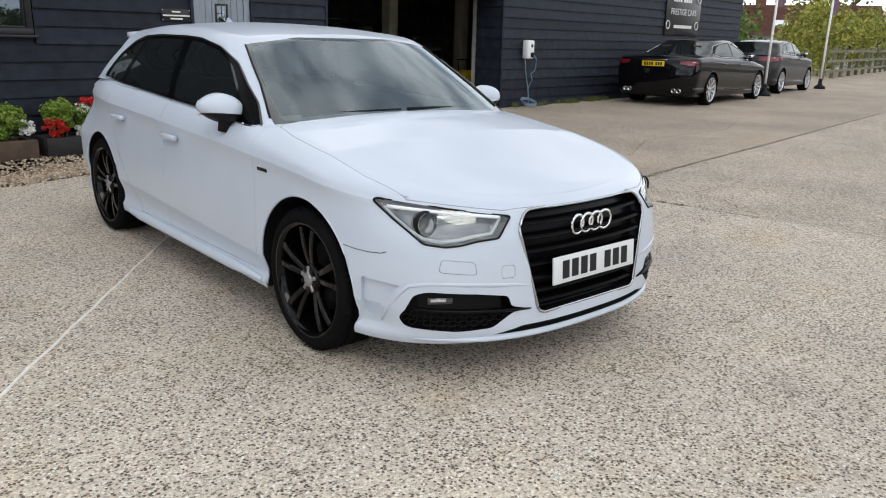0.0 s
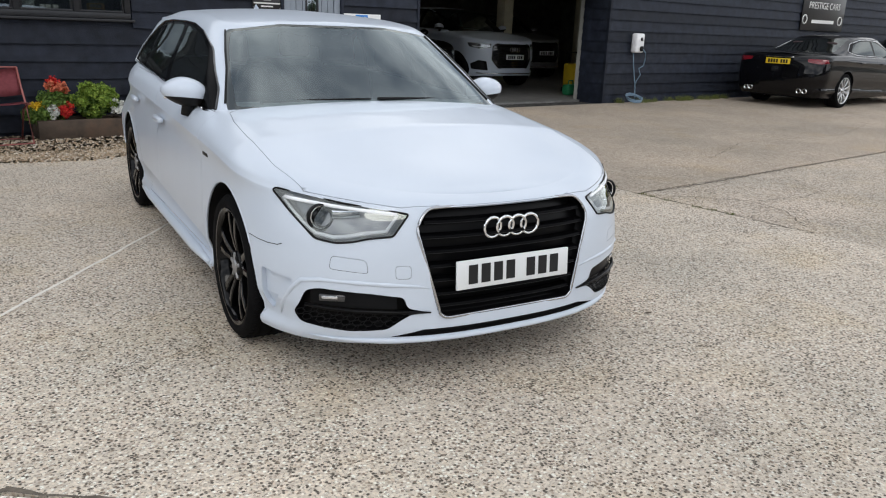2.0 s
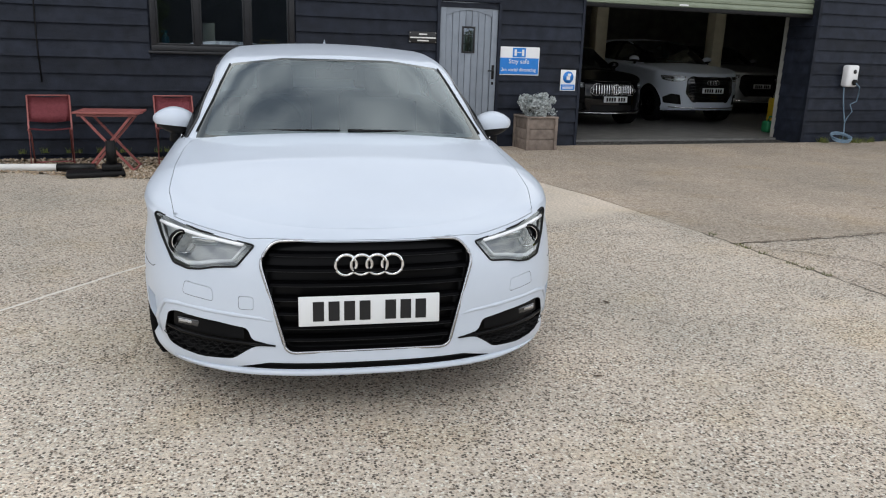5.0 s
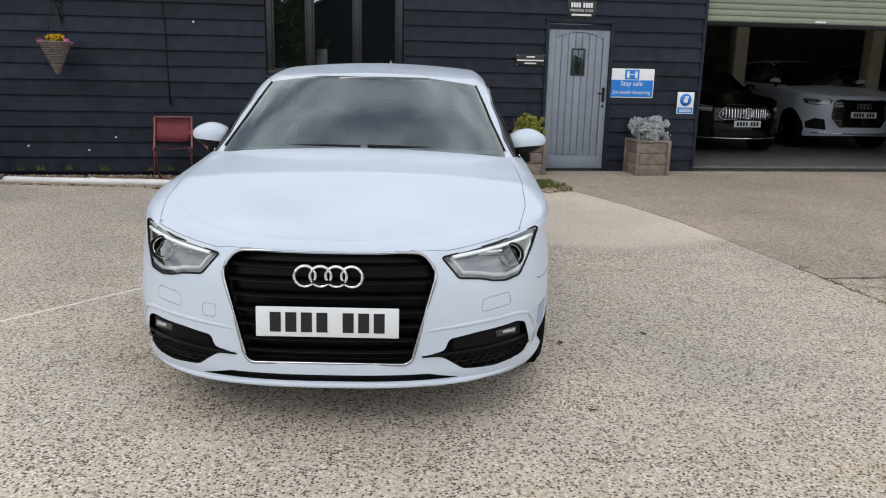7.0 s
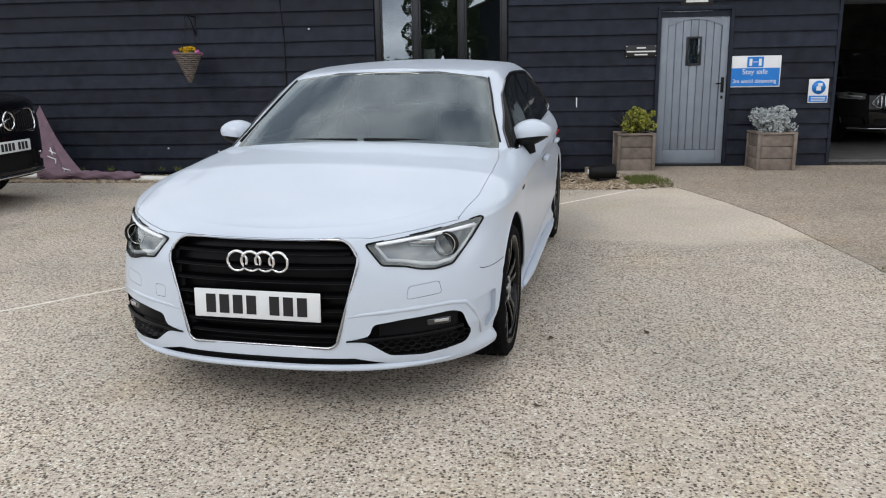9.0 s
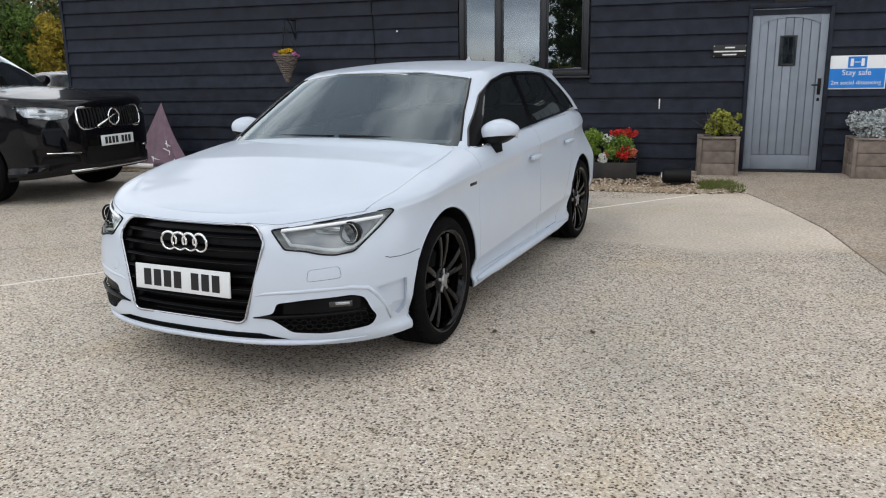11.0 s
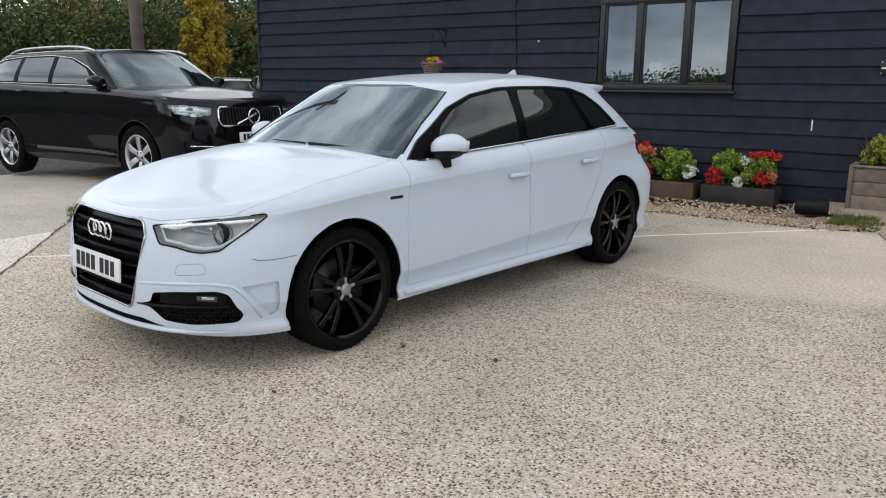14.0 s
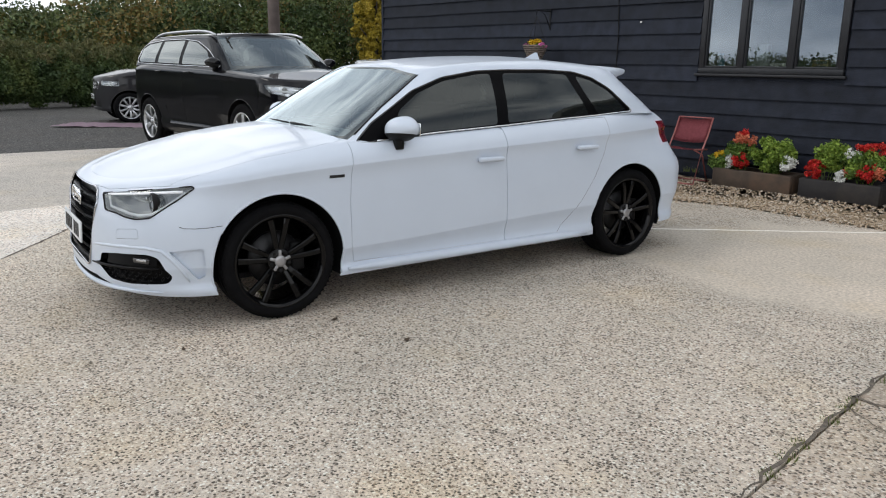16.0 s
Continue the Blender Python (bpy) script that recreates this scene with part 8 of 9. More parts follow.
    # cleaning machine and can in the garage mouth
    s = thing("jet_washer", pose(14.25, 12.05, 0.004), "yellow jet washer with hose, standing in the garage", "washer")
    part("case", boxed(-0.20, 0.20, -0.18, 0.18, 0.10, 0.62, bevel=0.04), YELLOW, s)
    part("handle", tube(bmesh.new(), [(-0.16, 0.1, 0.6), (-0.16, 0.14, 0.86), (0.16, 0.14, 0.86), (0.16, 0.1, 0.6)], 0.015, 8), MATT_BLACK, s)
    part("base", boxed(-0.22, 0.22, -0.2, 0.2, 0.0, 0.10, bevel=0.02), MATT_BLACK, s)
    part("hose", tube(bmesh.new(), [(0.22 + 0.02 * math.sin(k), 0.12 * math.cos(k * 0.6), 0.35 + 0.14 * math.sin(k * 0.6)) for k in range(30)], 0.012, 6), MATT_BLACK, s)
    s = thing("watering_can", pose(13.55, 11.50, 0.004), "green plastic can on the garage floor", "can")
    part("tank", boxed(-0.16, 0.16, -0.10, 0.10, 0.0, 0.22, bevel=0.04), GREEN_CAN, s)
    part("grip", tube(bmesh.new(), [(-0.08, 0, 0.21), (-0.06, 0, 0.30), (0.06, 0, 0.30), (0.08, 0, 0.21)], 0.014, 8), GREEN_CAN, s)
    part("spout", tube(bmesh.new(), [(0.14, 0, 0.08), (0.26, 0, 0.24)], [0.022, 0.014], 8), GREEN_CAN, s)
    s = thing("plastic_tub", pose(13.78, 11.62, 0.004), "pale plastic tub on the garage floor", "tub")
    part("tub", turned(bmesh.new(), [(0.09, 0), (0.11, 0.02), (0.12, 0.20), (0.115, 0.20), (0.10, 0.03)], 20, closed=False), SIGN_WHITE, s)
    # pale sealant line in the slab
    bm = bmesh.new()
    a, b = Vector((0.83, 2.91, 0)), Vector((6.02, 8.36, 0))
    d = (b - a).normalized()
    n = Vector((-d.y, d.x, 0))
    rows = []
    for k in range(60):
        p = a.lerp(b, k / 59) + n * 0.004 * math.sin(k * 1.7)
        rows.append([bm.verts.new(p + n * s_ * 0.008 + Vector((0, 0, z))) for s_, z in ((-1, 0.0005), (-0.5, 0.005), (0.5, 0.005), (1, 0.0005))])
    for p, q in zip(rows, rows[1:]):
        for k in range(3):
            bm.faces.new((p[k], p[k + 1], q[k + 1], q[k]))
    tagged(part("trim", bm, SEALANT), "pale sealant line across the concrete slab", "joint", kind="structure")


yard_things()

# ---- planting and distance ----


def leaf_material(name, colors, crowns=0.0):
    """Leaves of several tones; crowns sets the size of areas that differ as a whole."""
    m = bpy.data.materials.new(name)
    m.use_nodes = True
    nt = m.node_tree
    b = nt.nodes["Principled BSDF"]
    b.inputs["Roughness"].default_value = 0.6
    b.inputs["Specular IOR Level"].default_value = 0.3
    g = nt.nodes.new("ShaderNodeNewGeometry")
    r = nt.nodes.new("ShaderNodeValToRGB")
    e = r.color_ramp.elements
    e[0].color, e[1].color = (*colors[0], 1), (*colors[-1], 1)
    for i, c in enumerate(colors[1:-1]):
        n = e.new((i + 1) / (len(colors) - 1))
        n.color = (*c, 1)
    fac = g.outputs["Random Per Island"]
    if crowns:
        tc = nt.nodes.new("ShaderNodeTexCoord")
        nz = nt.nodes.new("ShaderNodeTexNoise")
        nz.inputs["Scale"].default_value, nz.inputs["Detail"].default_value = 1 / crowns, 3
        nt.links.new(tc.outputs["Object"], nz.inputs["Vector"])
        wide = nt.nodes.new("ShaderNodeMapRange")
        wide.inputs["From Min"].default_value, wide.inputs["From Max"].default_value = 0.36, 0.64
        nt.links.new(nz.outputs["Fac"], wide.inputs["Value"])
        mx = nt.nodes.new("ShaderNodeMix")
        mx.inputs["Factor"].default_value = 0.72
        nt.links.new(fac, mx.inputs["A"])
        nt.links.new(wide.outputs[0], mx.inputs["B"])
        fac = mx.outputs["Result"]
    nt.links.new(fac, r.inputs["Fac"])
    nt.links.new(r.outputs["Color"], b.inputs["Base Color"])
    return m


LEAF_GREEN = leaf_material("green_leaves", [(0.05, 0.10, 0.018), (0.10, 0.17, 0.03), (0.16, 0.24, 0.05)])
LEAF_LIME = leaf_material("lime_leaves", [(0.14, 0.17, 0.03), (0.26, 0.28, 0.05), (0.36, 0.33, 0.06)])
LEAF_FRESH = leaf_material("fresh_green_leaves", [(0.09, 0.16, 0.02), (0.17, 0.26, 0.035), (0.27, 0.36, 0.06)])
LEAF_SILVER = leaf_material("silver_leaves", [(0.30, 0.33, 0.32), (0.48, 0.52, 0.52), (0.62, 0.65, 0.66)])
LEAF_DARK = leaf_material("hedge_leaves", [(0.022, 0.042, 0.012), (0.050, 0.078, 0.022), (0.11, 0.13, 0.036)], 1.2)
LEAF_AUTUMN = leaf_material("autumn_leaves", [(0.04, 0.06, 0.018), (0.09, 0.10, 0.028), (0.16, 0.125, 0.034), (0.20, 0.11, 0.03)], 2.6)
LEAF_OLIVE = leaf_material("wood_leaves", [(0.026, 0.05, 0.018), (0.07, 0.10, 0.032), (0.14, 0.17, 0.05)], 2.6)
LEAF_YELLOW = leaf_material("yellow_leaves", [(0.22, 0.17, 0.02), (0.31, 0.235, 0.025), (0.38, 0.28, 0.03)], 0.7)
FLOWER_RED = leaf_material("red_petals", [(0.35, 0.008, 0.012), (0.55, 0.02, 0.02), (0.62, 0.06, 0.03)])
FLOWER_ORANGE = leaf_material("orange_petals", [(0.55, 0.12, 0.06), (0.62, 0.22, 0.12)])
FLOWER_WHITE = leaf_material("white_petals", [(0.65, 0.66, 0.62), (0.78, 0.78, 0.74)])
FLOWER_YELLOW = leaf_material("yellow_petals", [(0.60, 0.36, 0.01), (0.70, 0.48, 0.03)])
FLOWER_PINK = leaf_material("pink_petals", [(0.45, 0.08, 0.28), (0.60, 0.2, 0.42)])
WEED = leaf_material("weed_leaves", [(0.045, 0.06, 0.018), (0.085, 0.095, 0.03), (0.15, 0.13, 0.055)], 0.8)
GRASS = leaf_material("grass_blades", [(0.06, 0.09, 0.018), (0.11, 0.14, 0.03), (0.17, 0.16, 0.05)])
DRY_GRASS = leaf_material("dry_grass_blades", [(0.11, 0.12, 0.035), (0.17, 0.16, 0.05), (0.25, 0.21, 0.09)])
PEBBLE = leaf_material("loose_pebbles", [(0.52, 0.42, 0.30), (0.34, 0.25, 0.16), (0.62, 0.55, 0.46), (0.44, 0.33, 0.22), (0.24, 0.18, 0.13)])
BARK = material("tree_bark", (0.06, 0.05, 0.04), 0.9, amount=0.3, noise_scale=8, bump=0.5, bump_scale=20)
CRACK = material("joint_dirt", (0.13, 0.11, 0.088), 0.95, amount=0.4, noise_scale=30)
DEAD_LEAF = material("dead_leaf_brown", (0.075, 0.05, 0.032), 0.8, amount=0.3, noise_scale=40)
RNG = np.random.default_rng(7)


def leaves(name, centres, size, mat, parent=None, label="", stretch_=1.6, up=0.0):
    """Small folded leaves, one at each centre, turned at random, in one mesh."""
    c = np.asarray(centres, float)
    n = len(c)
    d = RNG.normal(size=(n, 3))
    d[:, 2] += up
    d /= np.linalg.norm(d, axis=1)[:, None]
    e = np.cross(d, RNG.normal(size=(n, 3)))
    e /= np.linalg.norm(e, axis=1)[:, None]
    f = np.cross(d, e)
    s = size * RNG.uniform(0.6, 1.3, n)[:, None]
    v = np.stack([c - d * s * stretch_ / 2, c + e * s / 2 + f * s * 0.15, c + d * s * stretch_ / 2, c - e * s / 2 + f * s * 0.15], 1).reshape(-1, 3)
    i = np.arange(n) * 4
    faces = np.stack([i, i + 1, i + 2, i + 3], 1)
    me = bpy.data.meshes.new(name)
    me.from_pydata(v.tolist(), [], faces.tolist())
    return share(name, me, mat, parent, label)


def ball(n, centre, radii, hollow=0.5):
    """Points in the outer part of an ellipsoid."""
    d = RNG.normal(size=(n, 3))
    d /= np.linalg.norm(d, axis=1)[:, None]
    r = RNG.uniform(hollow, 1.0, n) ** 0.6
    return np.asarray(centre) + d * r[:, None] * np.asarray(radii)


def clumps(n, centre, radii, count, size, hollow=0.6):
    """Points gathered in many small clumps within an ellipsoid, with gaps between them."""
    cs = ball(count, centre, np.asarray(radii) * 0.85, 0.3)
    return np.concatenate([ball(max(3, n // count), c, np.full(3, size) * RNG.uniform(0.6, 1.25), hollow) for c in cs])


def small_plants():
    s = thing("shrub", pose(5.84, 9.78, 0.42), "yellow-green shrub with reddish twigs in a planter", "shrub")
    leaves("foliage", np.concatenate([clumps(3200, (0.06, 0, 0.22), (0.24, 0.23, 0.22), 50, 0.06, 0.3)]), 0.026, LEAF_LIME, s)
    bm = bmesh.new()
    for k in range(16):
        a = RNG.uniform(0, 6.28)
        r = RNG.uniform(0.08, 0.26)
        tube(bm, [(0, 0, 0.0), (r * 0.5 * math.cos(a) - 0.05, r * 0.5 * math.sin(a), 0.16), (r * math.cos(a) - 0.08, r * math.sin(a), RNG.uniform(0.24, 0.38))], [0.006, 0.004, 0.002], 5)
    part("twigs", bm, BARK, s)
    s = thing("shrub", pose(7.60, 9.72, 0.42), "silver-grey shrub in a planter", "shrub")
    leaves("foliage", clumps(7000, (0, 0, 0.20), (0.33, 0.29, 0.23), 80, 0.06, 0.3), 0.019, LEAF_SILVER, s)
    bm = bmesh.new()
    for k in range(9):
        a = k * 0.7
        tube(bm, [(0, 0, 0), (0.18 * math.cos(a), 0.18 * math.sin(a), 0.22)], [0.007, 0.003], 5)
    part("twigs", bm, BARK, s)
    # each bed: (kind, x, y, z, half-width, half-height, leaves)
    beds = ((3.26, "red and orange bedding flowers over green leaves in a trough", (("g", 0, 0, 0.24, 0.18, 0.16, 700), ("g", -0.19, -0.03, 0.14, 0.14, 0.09, 420), ("y", -0.20, -0.04, 0.22, 0.10, 0.045, 260), ("w", -0.06, -0.12, 0.17, 0.06, 0.08, 220), ("o", 0.02, 0.03, 0.41, 0.17, 0.07, 420), ("r", 0.0, 0.05, 0.47, 0.06, 0.05, 150), ("r", 0.07, -0.12, 0.19, 0.09, 0.10, 380))),
            (3.66, "bushy lime-green bedding plants with white flowers in a trough", (("l", 0, 0, 0.27, 0.27, 0.19, 1700), ("g", 0.0, 0.05, 0.22, 0.26, 0.17, 700), ("w", 0.22, -0.10, 0.20, 0.10, 0.10, 300))),
            (4.30, "lime-green bedding plant with red and white flowers in a trough", (("l", 0.03, 0.02, 0.30, 0.18, 0.16, 1100), ("r", -0.06, -0.10, 0.18, 0.14, 0.11, 620), ("w", 0.19, -0.11, 0.13, 0.07, 0.08, 200), ("o", 0.24, -0.10, 0.18, 0.04, 0.05, 70))),
            (4.71, "red and orange bedding flowers with green leaves in a trough", (("g", -0.03, 0, 0.24, 0.22, 0.17, 900), ("l", -0.03, 0, 0.27, 0.21, 0.16, 600), ("w", -0.12, -0.05, 0.36, 0.08, 0.06, 90), ("r", 0.04, 0.05, 0.42, 0.18, 0.05, 330), ("r", 0.05, -0.11, 0.20, 0.11, 0.11, 440), ("o", 0.16, -0.13, 0.20, 0.05, 0.06, 110))))
    for x, label, masses in beds:
        s = thing("bedding_flowers", pose(x - 0.10, 9.77, 0.045) @ Matrix.Scale(1.08, 4), label, "flowers", "bedding flowers")
        bm = bmesh.new()
        for k in range(8):
            a = k * 0.8
            tube(bm, [(0.05 * math.cos(a), 0.04 * math.sin(a), 0.0), (0.13 * math.cos(a), 0.1 * math.sin(a), 0.24)], [0.005, 0.002], 5)
        part("stems", bm, LEAF_GREEN, s)
        for kind, dx, dy, z, w, h, n in masses:
            mat = {"r": FLOWER_RED, "o": FLOWER_ORANGE, "w": FLOWER_WHITE, "y": FLOWER_YELLOW, "l": LEAF_FRESH, "g": LEAF_GREEN}[kind]
            pts = clumps(n * 3, (dx, dy, z), (w * 1.08, min(w * 1.08, 0.20), h), 44 if kind in "lg" else 20, 0.058 if kind in "lg" else 0.032, 0.2)
            leaves("foliage" if kind in "lg" else "blossom", pts, 0.023 if kind in "lg" else 0.018, mat, s, stretch_=1.5 if kind in "lg" else 1.1)
    s = thing("basket_flowers", pose(-0.20, 9.72, 1.60), "yellow and pink flowers in the hanging basket", "flowers")
    leaves("blossom", clumps(260, (0.0, 0, 0.06), (0.10, 0.10, 0.07), 10, 0.035, 0.2), 0.028, FLOWER_YELLOW, s)
    leaves("blossom", clumps(140, (0.15, -0.02, 0.02), (0.06, 0.08, 0.04), 6, 0.03, 0.2), 0.024, FLOWER_PINK, s)
    leaves("blossom", clumps(60, (-0.15, -0.02, 0.02), (0.05, 0.08, 0.03), 4, 0.03, 0.2), 0.024, FLOWER_PINK, s)
    leaves("foliage", clumps(200, (0.0, 0, 0.02), (0.15, 0.15, 0.04), 10, 0.04), 0.03, LEAF_GREEN, s)
    # gravel bed before the wall
    bm = bmesh.new()
    rows = []
    for i in range(61):
        x = -4.3 + 10.34 * i / 60
        y0, y1 = bed_span(x)
        rows.append([bm.verts.new((x, y0 + (y1 - y0) * k / 12, bed(x, y0 + (y1 - y0) * k / 12))) for k in range(13)])
    for a, b in zip(rows, rows[1:]):
        for k in range(12):
            bm.faces.new((a[k], b[k], b[k + 1], a[k + 1]))
    bmesh.ops.solidify(bm, geom=bm.faces[:], thickness=0.05)
    tagged(part("trim", bm, GRAVEL), "pale gravel bed along the wall", "gravel bed", kind="structure")
    v, f = [], []
    n = 0
    while n < 11000:
        x, y = RNG.uniform(-2.5, 6.1), RNG.uniform(7.6, 10.0)
        y0, y1 = bed_span(x)
        if not y0 - 0.04 + RNG.normal() * 0.03 < y < y1:
            continue
        n += 1
        g = max(bed(x, y), -0.001 if y < y0 else -1) - 0.002
        s_ = RNG.uniform(0.006, 0.018)
        a = RNG.uniform(0, 6.28)
        b = len(v)
        h = s_ * RNG.uniform(0.5, 0.9)
        for k in range(5):
            t = a + k * 1.2566
            v.append((x + s_ * math.cos(t) * RNG.uniform(0.7, 1.1), y + s_ * math.sin(t) * RNG.uniform(0.7, 1.1), g))
        for k in range(5):
            t = a + k * 1.2566 + 0.3
            v.append((x + 0.6 * s_ * math.cos(t), y + 0.6 * s_ * math.sin(t), g + 0.002 + h))
        for k in range(5):
            f.append((b + k, b + (k + 1) % 5, b + 5 + (k + 1) % 5, b + 5 + k))
        f.append((b + 5, b + 6, b + 7, b + 8, b + 9))
    me = bpy.data.meshes.new("gravel")
    me.from_pydata(v, [], f)
    tagged(share("gravel", me, PEBBLE), "loose pale pebbles of the gravel bed", "gravel", kind="stuff")

    def tufts(name, places, n, h, mat, label):
        v, f = [], []
        for x, y, r in places:
            for k in range(n):
                a, q = RNG.uniform(0, 6.28), r * math.sqrt(RNG.uniform(0, 1))
                px, py = x + q * math.cos(a), y + q * math.sin(a)
                hh = h * RNG.uniform(0.4, 1.2)
                t = RNG.uniform(0, 6.28)
                lx, ly = RNG.normal(0, 0.4) * hh, RNG.normal(0, 0.4) * hh
                b = len(v)
                v += [(px - 0.004 * math.cos(t), py - 0.004 * math.sin(t), -0.01), (px + 0.004 * math.cos(t), py + 0.004 * math.sin(t), -0.01), (px + lx, py + ly, hh)]
                f.append((b, b + 1, b + 2))
        me = bpy.data.meshes.new(name)
        me.from_pydata(v, [], f)
        tagged(share(name, me, mat), label, "grass", kind="stuff")
    places = [(5.62 + 0.4 * RNG.uniform(), 8.15 + 0.75 * RNG.uniform(), 0.10) for k in range(16)]
    tufts("grass", places, 150, 0.05, GRASS, "short grass patch at the gravel's end")
    places = []
    for k in range(46):
        t = RNG.uniform()
        places.append((-0.35 - 2.4 * t + RNG.normal(0, 0.07), 3.95 + 2.2 * t + RNG.normal(0, 0.07), 0.09))
    tufts("grass", places, 130, 0.06, GRASS, "grass growing in the slab joint")
    tufts("grass", [(RNG.uniform(13.3, 17), WALL_Y - RNG.uniform(0.03, 0.22), 0.08) for k in range(30)], 60, 0.10, GRASS, "weeds along the foot of the wall")
    tufts("grass", [(RNG.uniform(-4, 5), WALL_Y - RNG.uniform(0.03, 0.12), 0.05) for k in range(26)], 26, 0.06, GRASS, "weeds along the foot of the wall")
    tufts("grass", [(6.66 + RNG.normal(0, 0.02), RNG.uniform(3.2, 4.5), 0.04) for k in range(7)], 26, 0.02, GRASS, "moss and weeds in the slab joint")


def ground_marks():
    """Ragged dark cracks in the concrete and small bits lying on it."""
    def crack(pts, w, label):
        bm = bmesh.new()
        rows = []
        for (x0, y0), (x1, y1) in zip(pts, pts[1:]):
            n = max(3, int(math.hypot(x1 - x0, y1 - y0) / 0.05))
            for k in range(n):
                t = k / n
                j = RNG.normal(0, 0.008, 2)
                h = w * RNG.uniform(0.3, 1.1)
                d = Vector((x1 - x0, y1 - y0, 0)).normalized()
                c = Vector((x0 + (x1 - x0) * t + j[0], y0 + (y1 - y0) * t + j[1], 0.0022))
                m = Vector((-d.y, d.x, 0)) * h
                rows.append((bm.verts.new(c - m), bm.verts.new(c + m)))
        for a, b in zip(rows, rows[1:]):
            bm.faces.new((a[0], a[1], b[1], b[0]))
        tagged(part("trim", bm, CRACK, smooth=False), label, "crack", kind="structure")
    crack([(6.70, 2.6), (6.66, 3.6), (6.615, 4.55)], 0.009, "dirt-filled joint between two slabs")
    crack([(6.60, 4.15), (7.4, 4.12), (9.0, 4.18), (12.5, 4.26), (16.3, 4.42)], 0.012, "dirt-filled joint between two slabs")
    crack([(6.62, 4.05), (7.03, 3.76), (7.3, 3.45), (7.2, 3.1), (6.86, 2.74)], 0.006, "ragged crack in the concrete")
    crack([(7.3, 3.45), (7.9, 3.30), (8.6, 3.42)], 0.004, "ragged crack in the concrete")
    crack([(9.0, 5.0), (10.6, 5.6), (13.0, 5.4), (15.5, 6.1)], 0.006, "ragged crack in the concrete")
    crack([(-2.6, 6.0), (-0.4, 3.95), (0.29, 3.372), (1.91, 1.94)], 0.012, "dirt-filled joint between two slabs")
    for x, y, r in ((4.31, 2.217, 0.020), (4.894, 3.119, 0.024), (4.88, 2.824, 0.014), (4.406, 3.015, 0.022)):
        s = thing("dead_leaf", pose(x, y, 0.001, 0, 0, RNG.uniform(0, 360)), "small dark curled dead leaf on the concrete", "leaf", "dead leaves on the yard")
        bm = bmesh.new()
        g = []
        for i in range(7):
            t = i / 6
            w = r * 0.55 * math.sin(math.pi * min(0.97, max(0.05, t))) * RNG.uniform(0.8, 1.2)
            g.append([bm.verts.new((r * (2 * t - 1), w * u, 0.003 + 0.15 * r * abs(u) + 0.15 * r * abs(2 * t - 1) ** 2)) for u in (-1, -0.4, 0.4, 1)])
        for a, b in zip(g, g[1:]):
            for k in range(3):
                bm.faces.new((a[k], a[k + 1], b[k + 1], b[k]))
        part("blade", bm, DEAD_LEAF, s)


def tree(x, y, h, w, mat, label, n=2600):
    s = thing("tree", pose(x, y, fall(x) - 0.03), label, "tree")
    bm = bmesh.new()
    tube(bm, [(0, 0, 0), (0.05, 0, h * 0.25), (0, 0.05, h * 0.5), (0.08, 0, h * 0.85)], [h * 0.03, h * 0.024, h * 0.016, h * 0.004], 8)
    for k in range(9):
        a = k * 2.4
        z = h * (0.25 + 0.06 * k)
        tube(bm, [(0, 0, z), (w * 0.25 * math.cos(a), w * 0.25 * math.sin(a), z + h * 0.10), (w * 0.42 * math.cos(a), w * 0.42 * math.sin(a), z + h * 0.16)], [h * 0.010, h * 0.006, h * 0.002], 6)
    part("trunk", bm, BARK, s)
    leaves("crown", clumps(n, (0, 0, h * 0.58), (w / 2, w / 2, h * 0.44), 110, w * 0.11, 0.7), h * 0.014, mat, s)
    return s


def far_wood(name, places, mat, label, leaf, per):
    """Many crowns with uneven outline, as one body of woodland."""
    pts = [clumps(per, (x, y, fall(x) + h * 0.52), (w / 2, w / 2, h * 0.5), 26, w * 0.19, 0.6) for x, y, h, w in places]
    ob = leaves(name, np.concatenate(pts), leaf, mat)
    return tagged(ob, label, "woodland", kind="stuff")


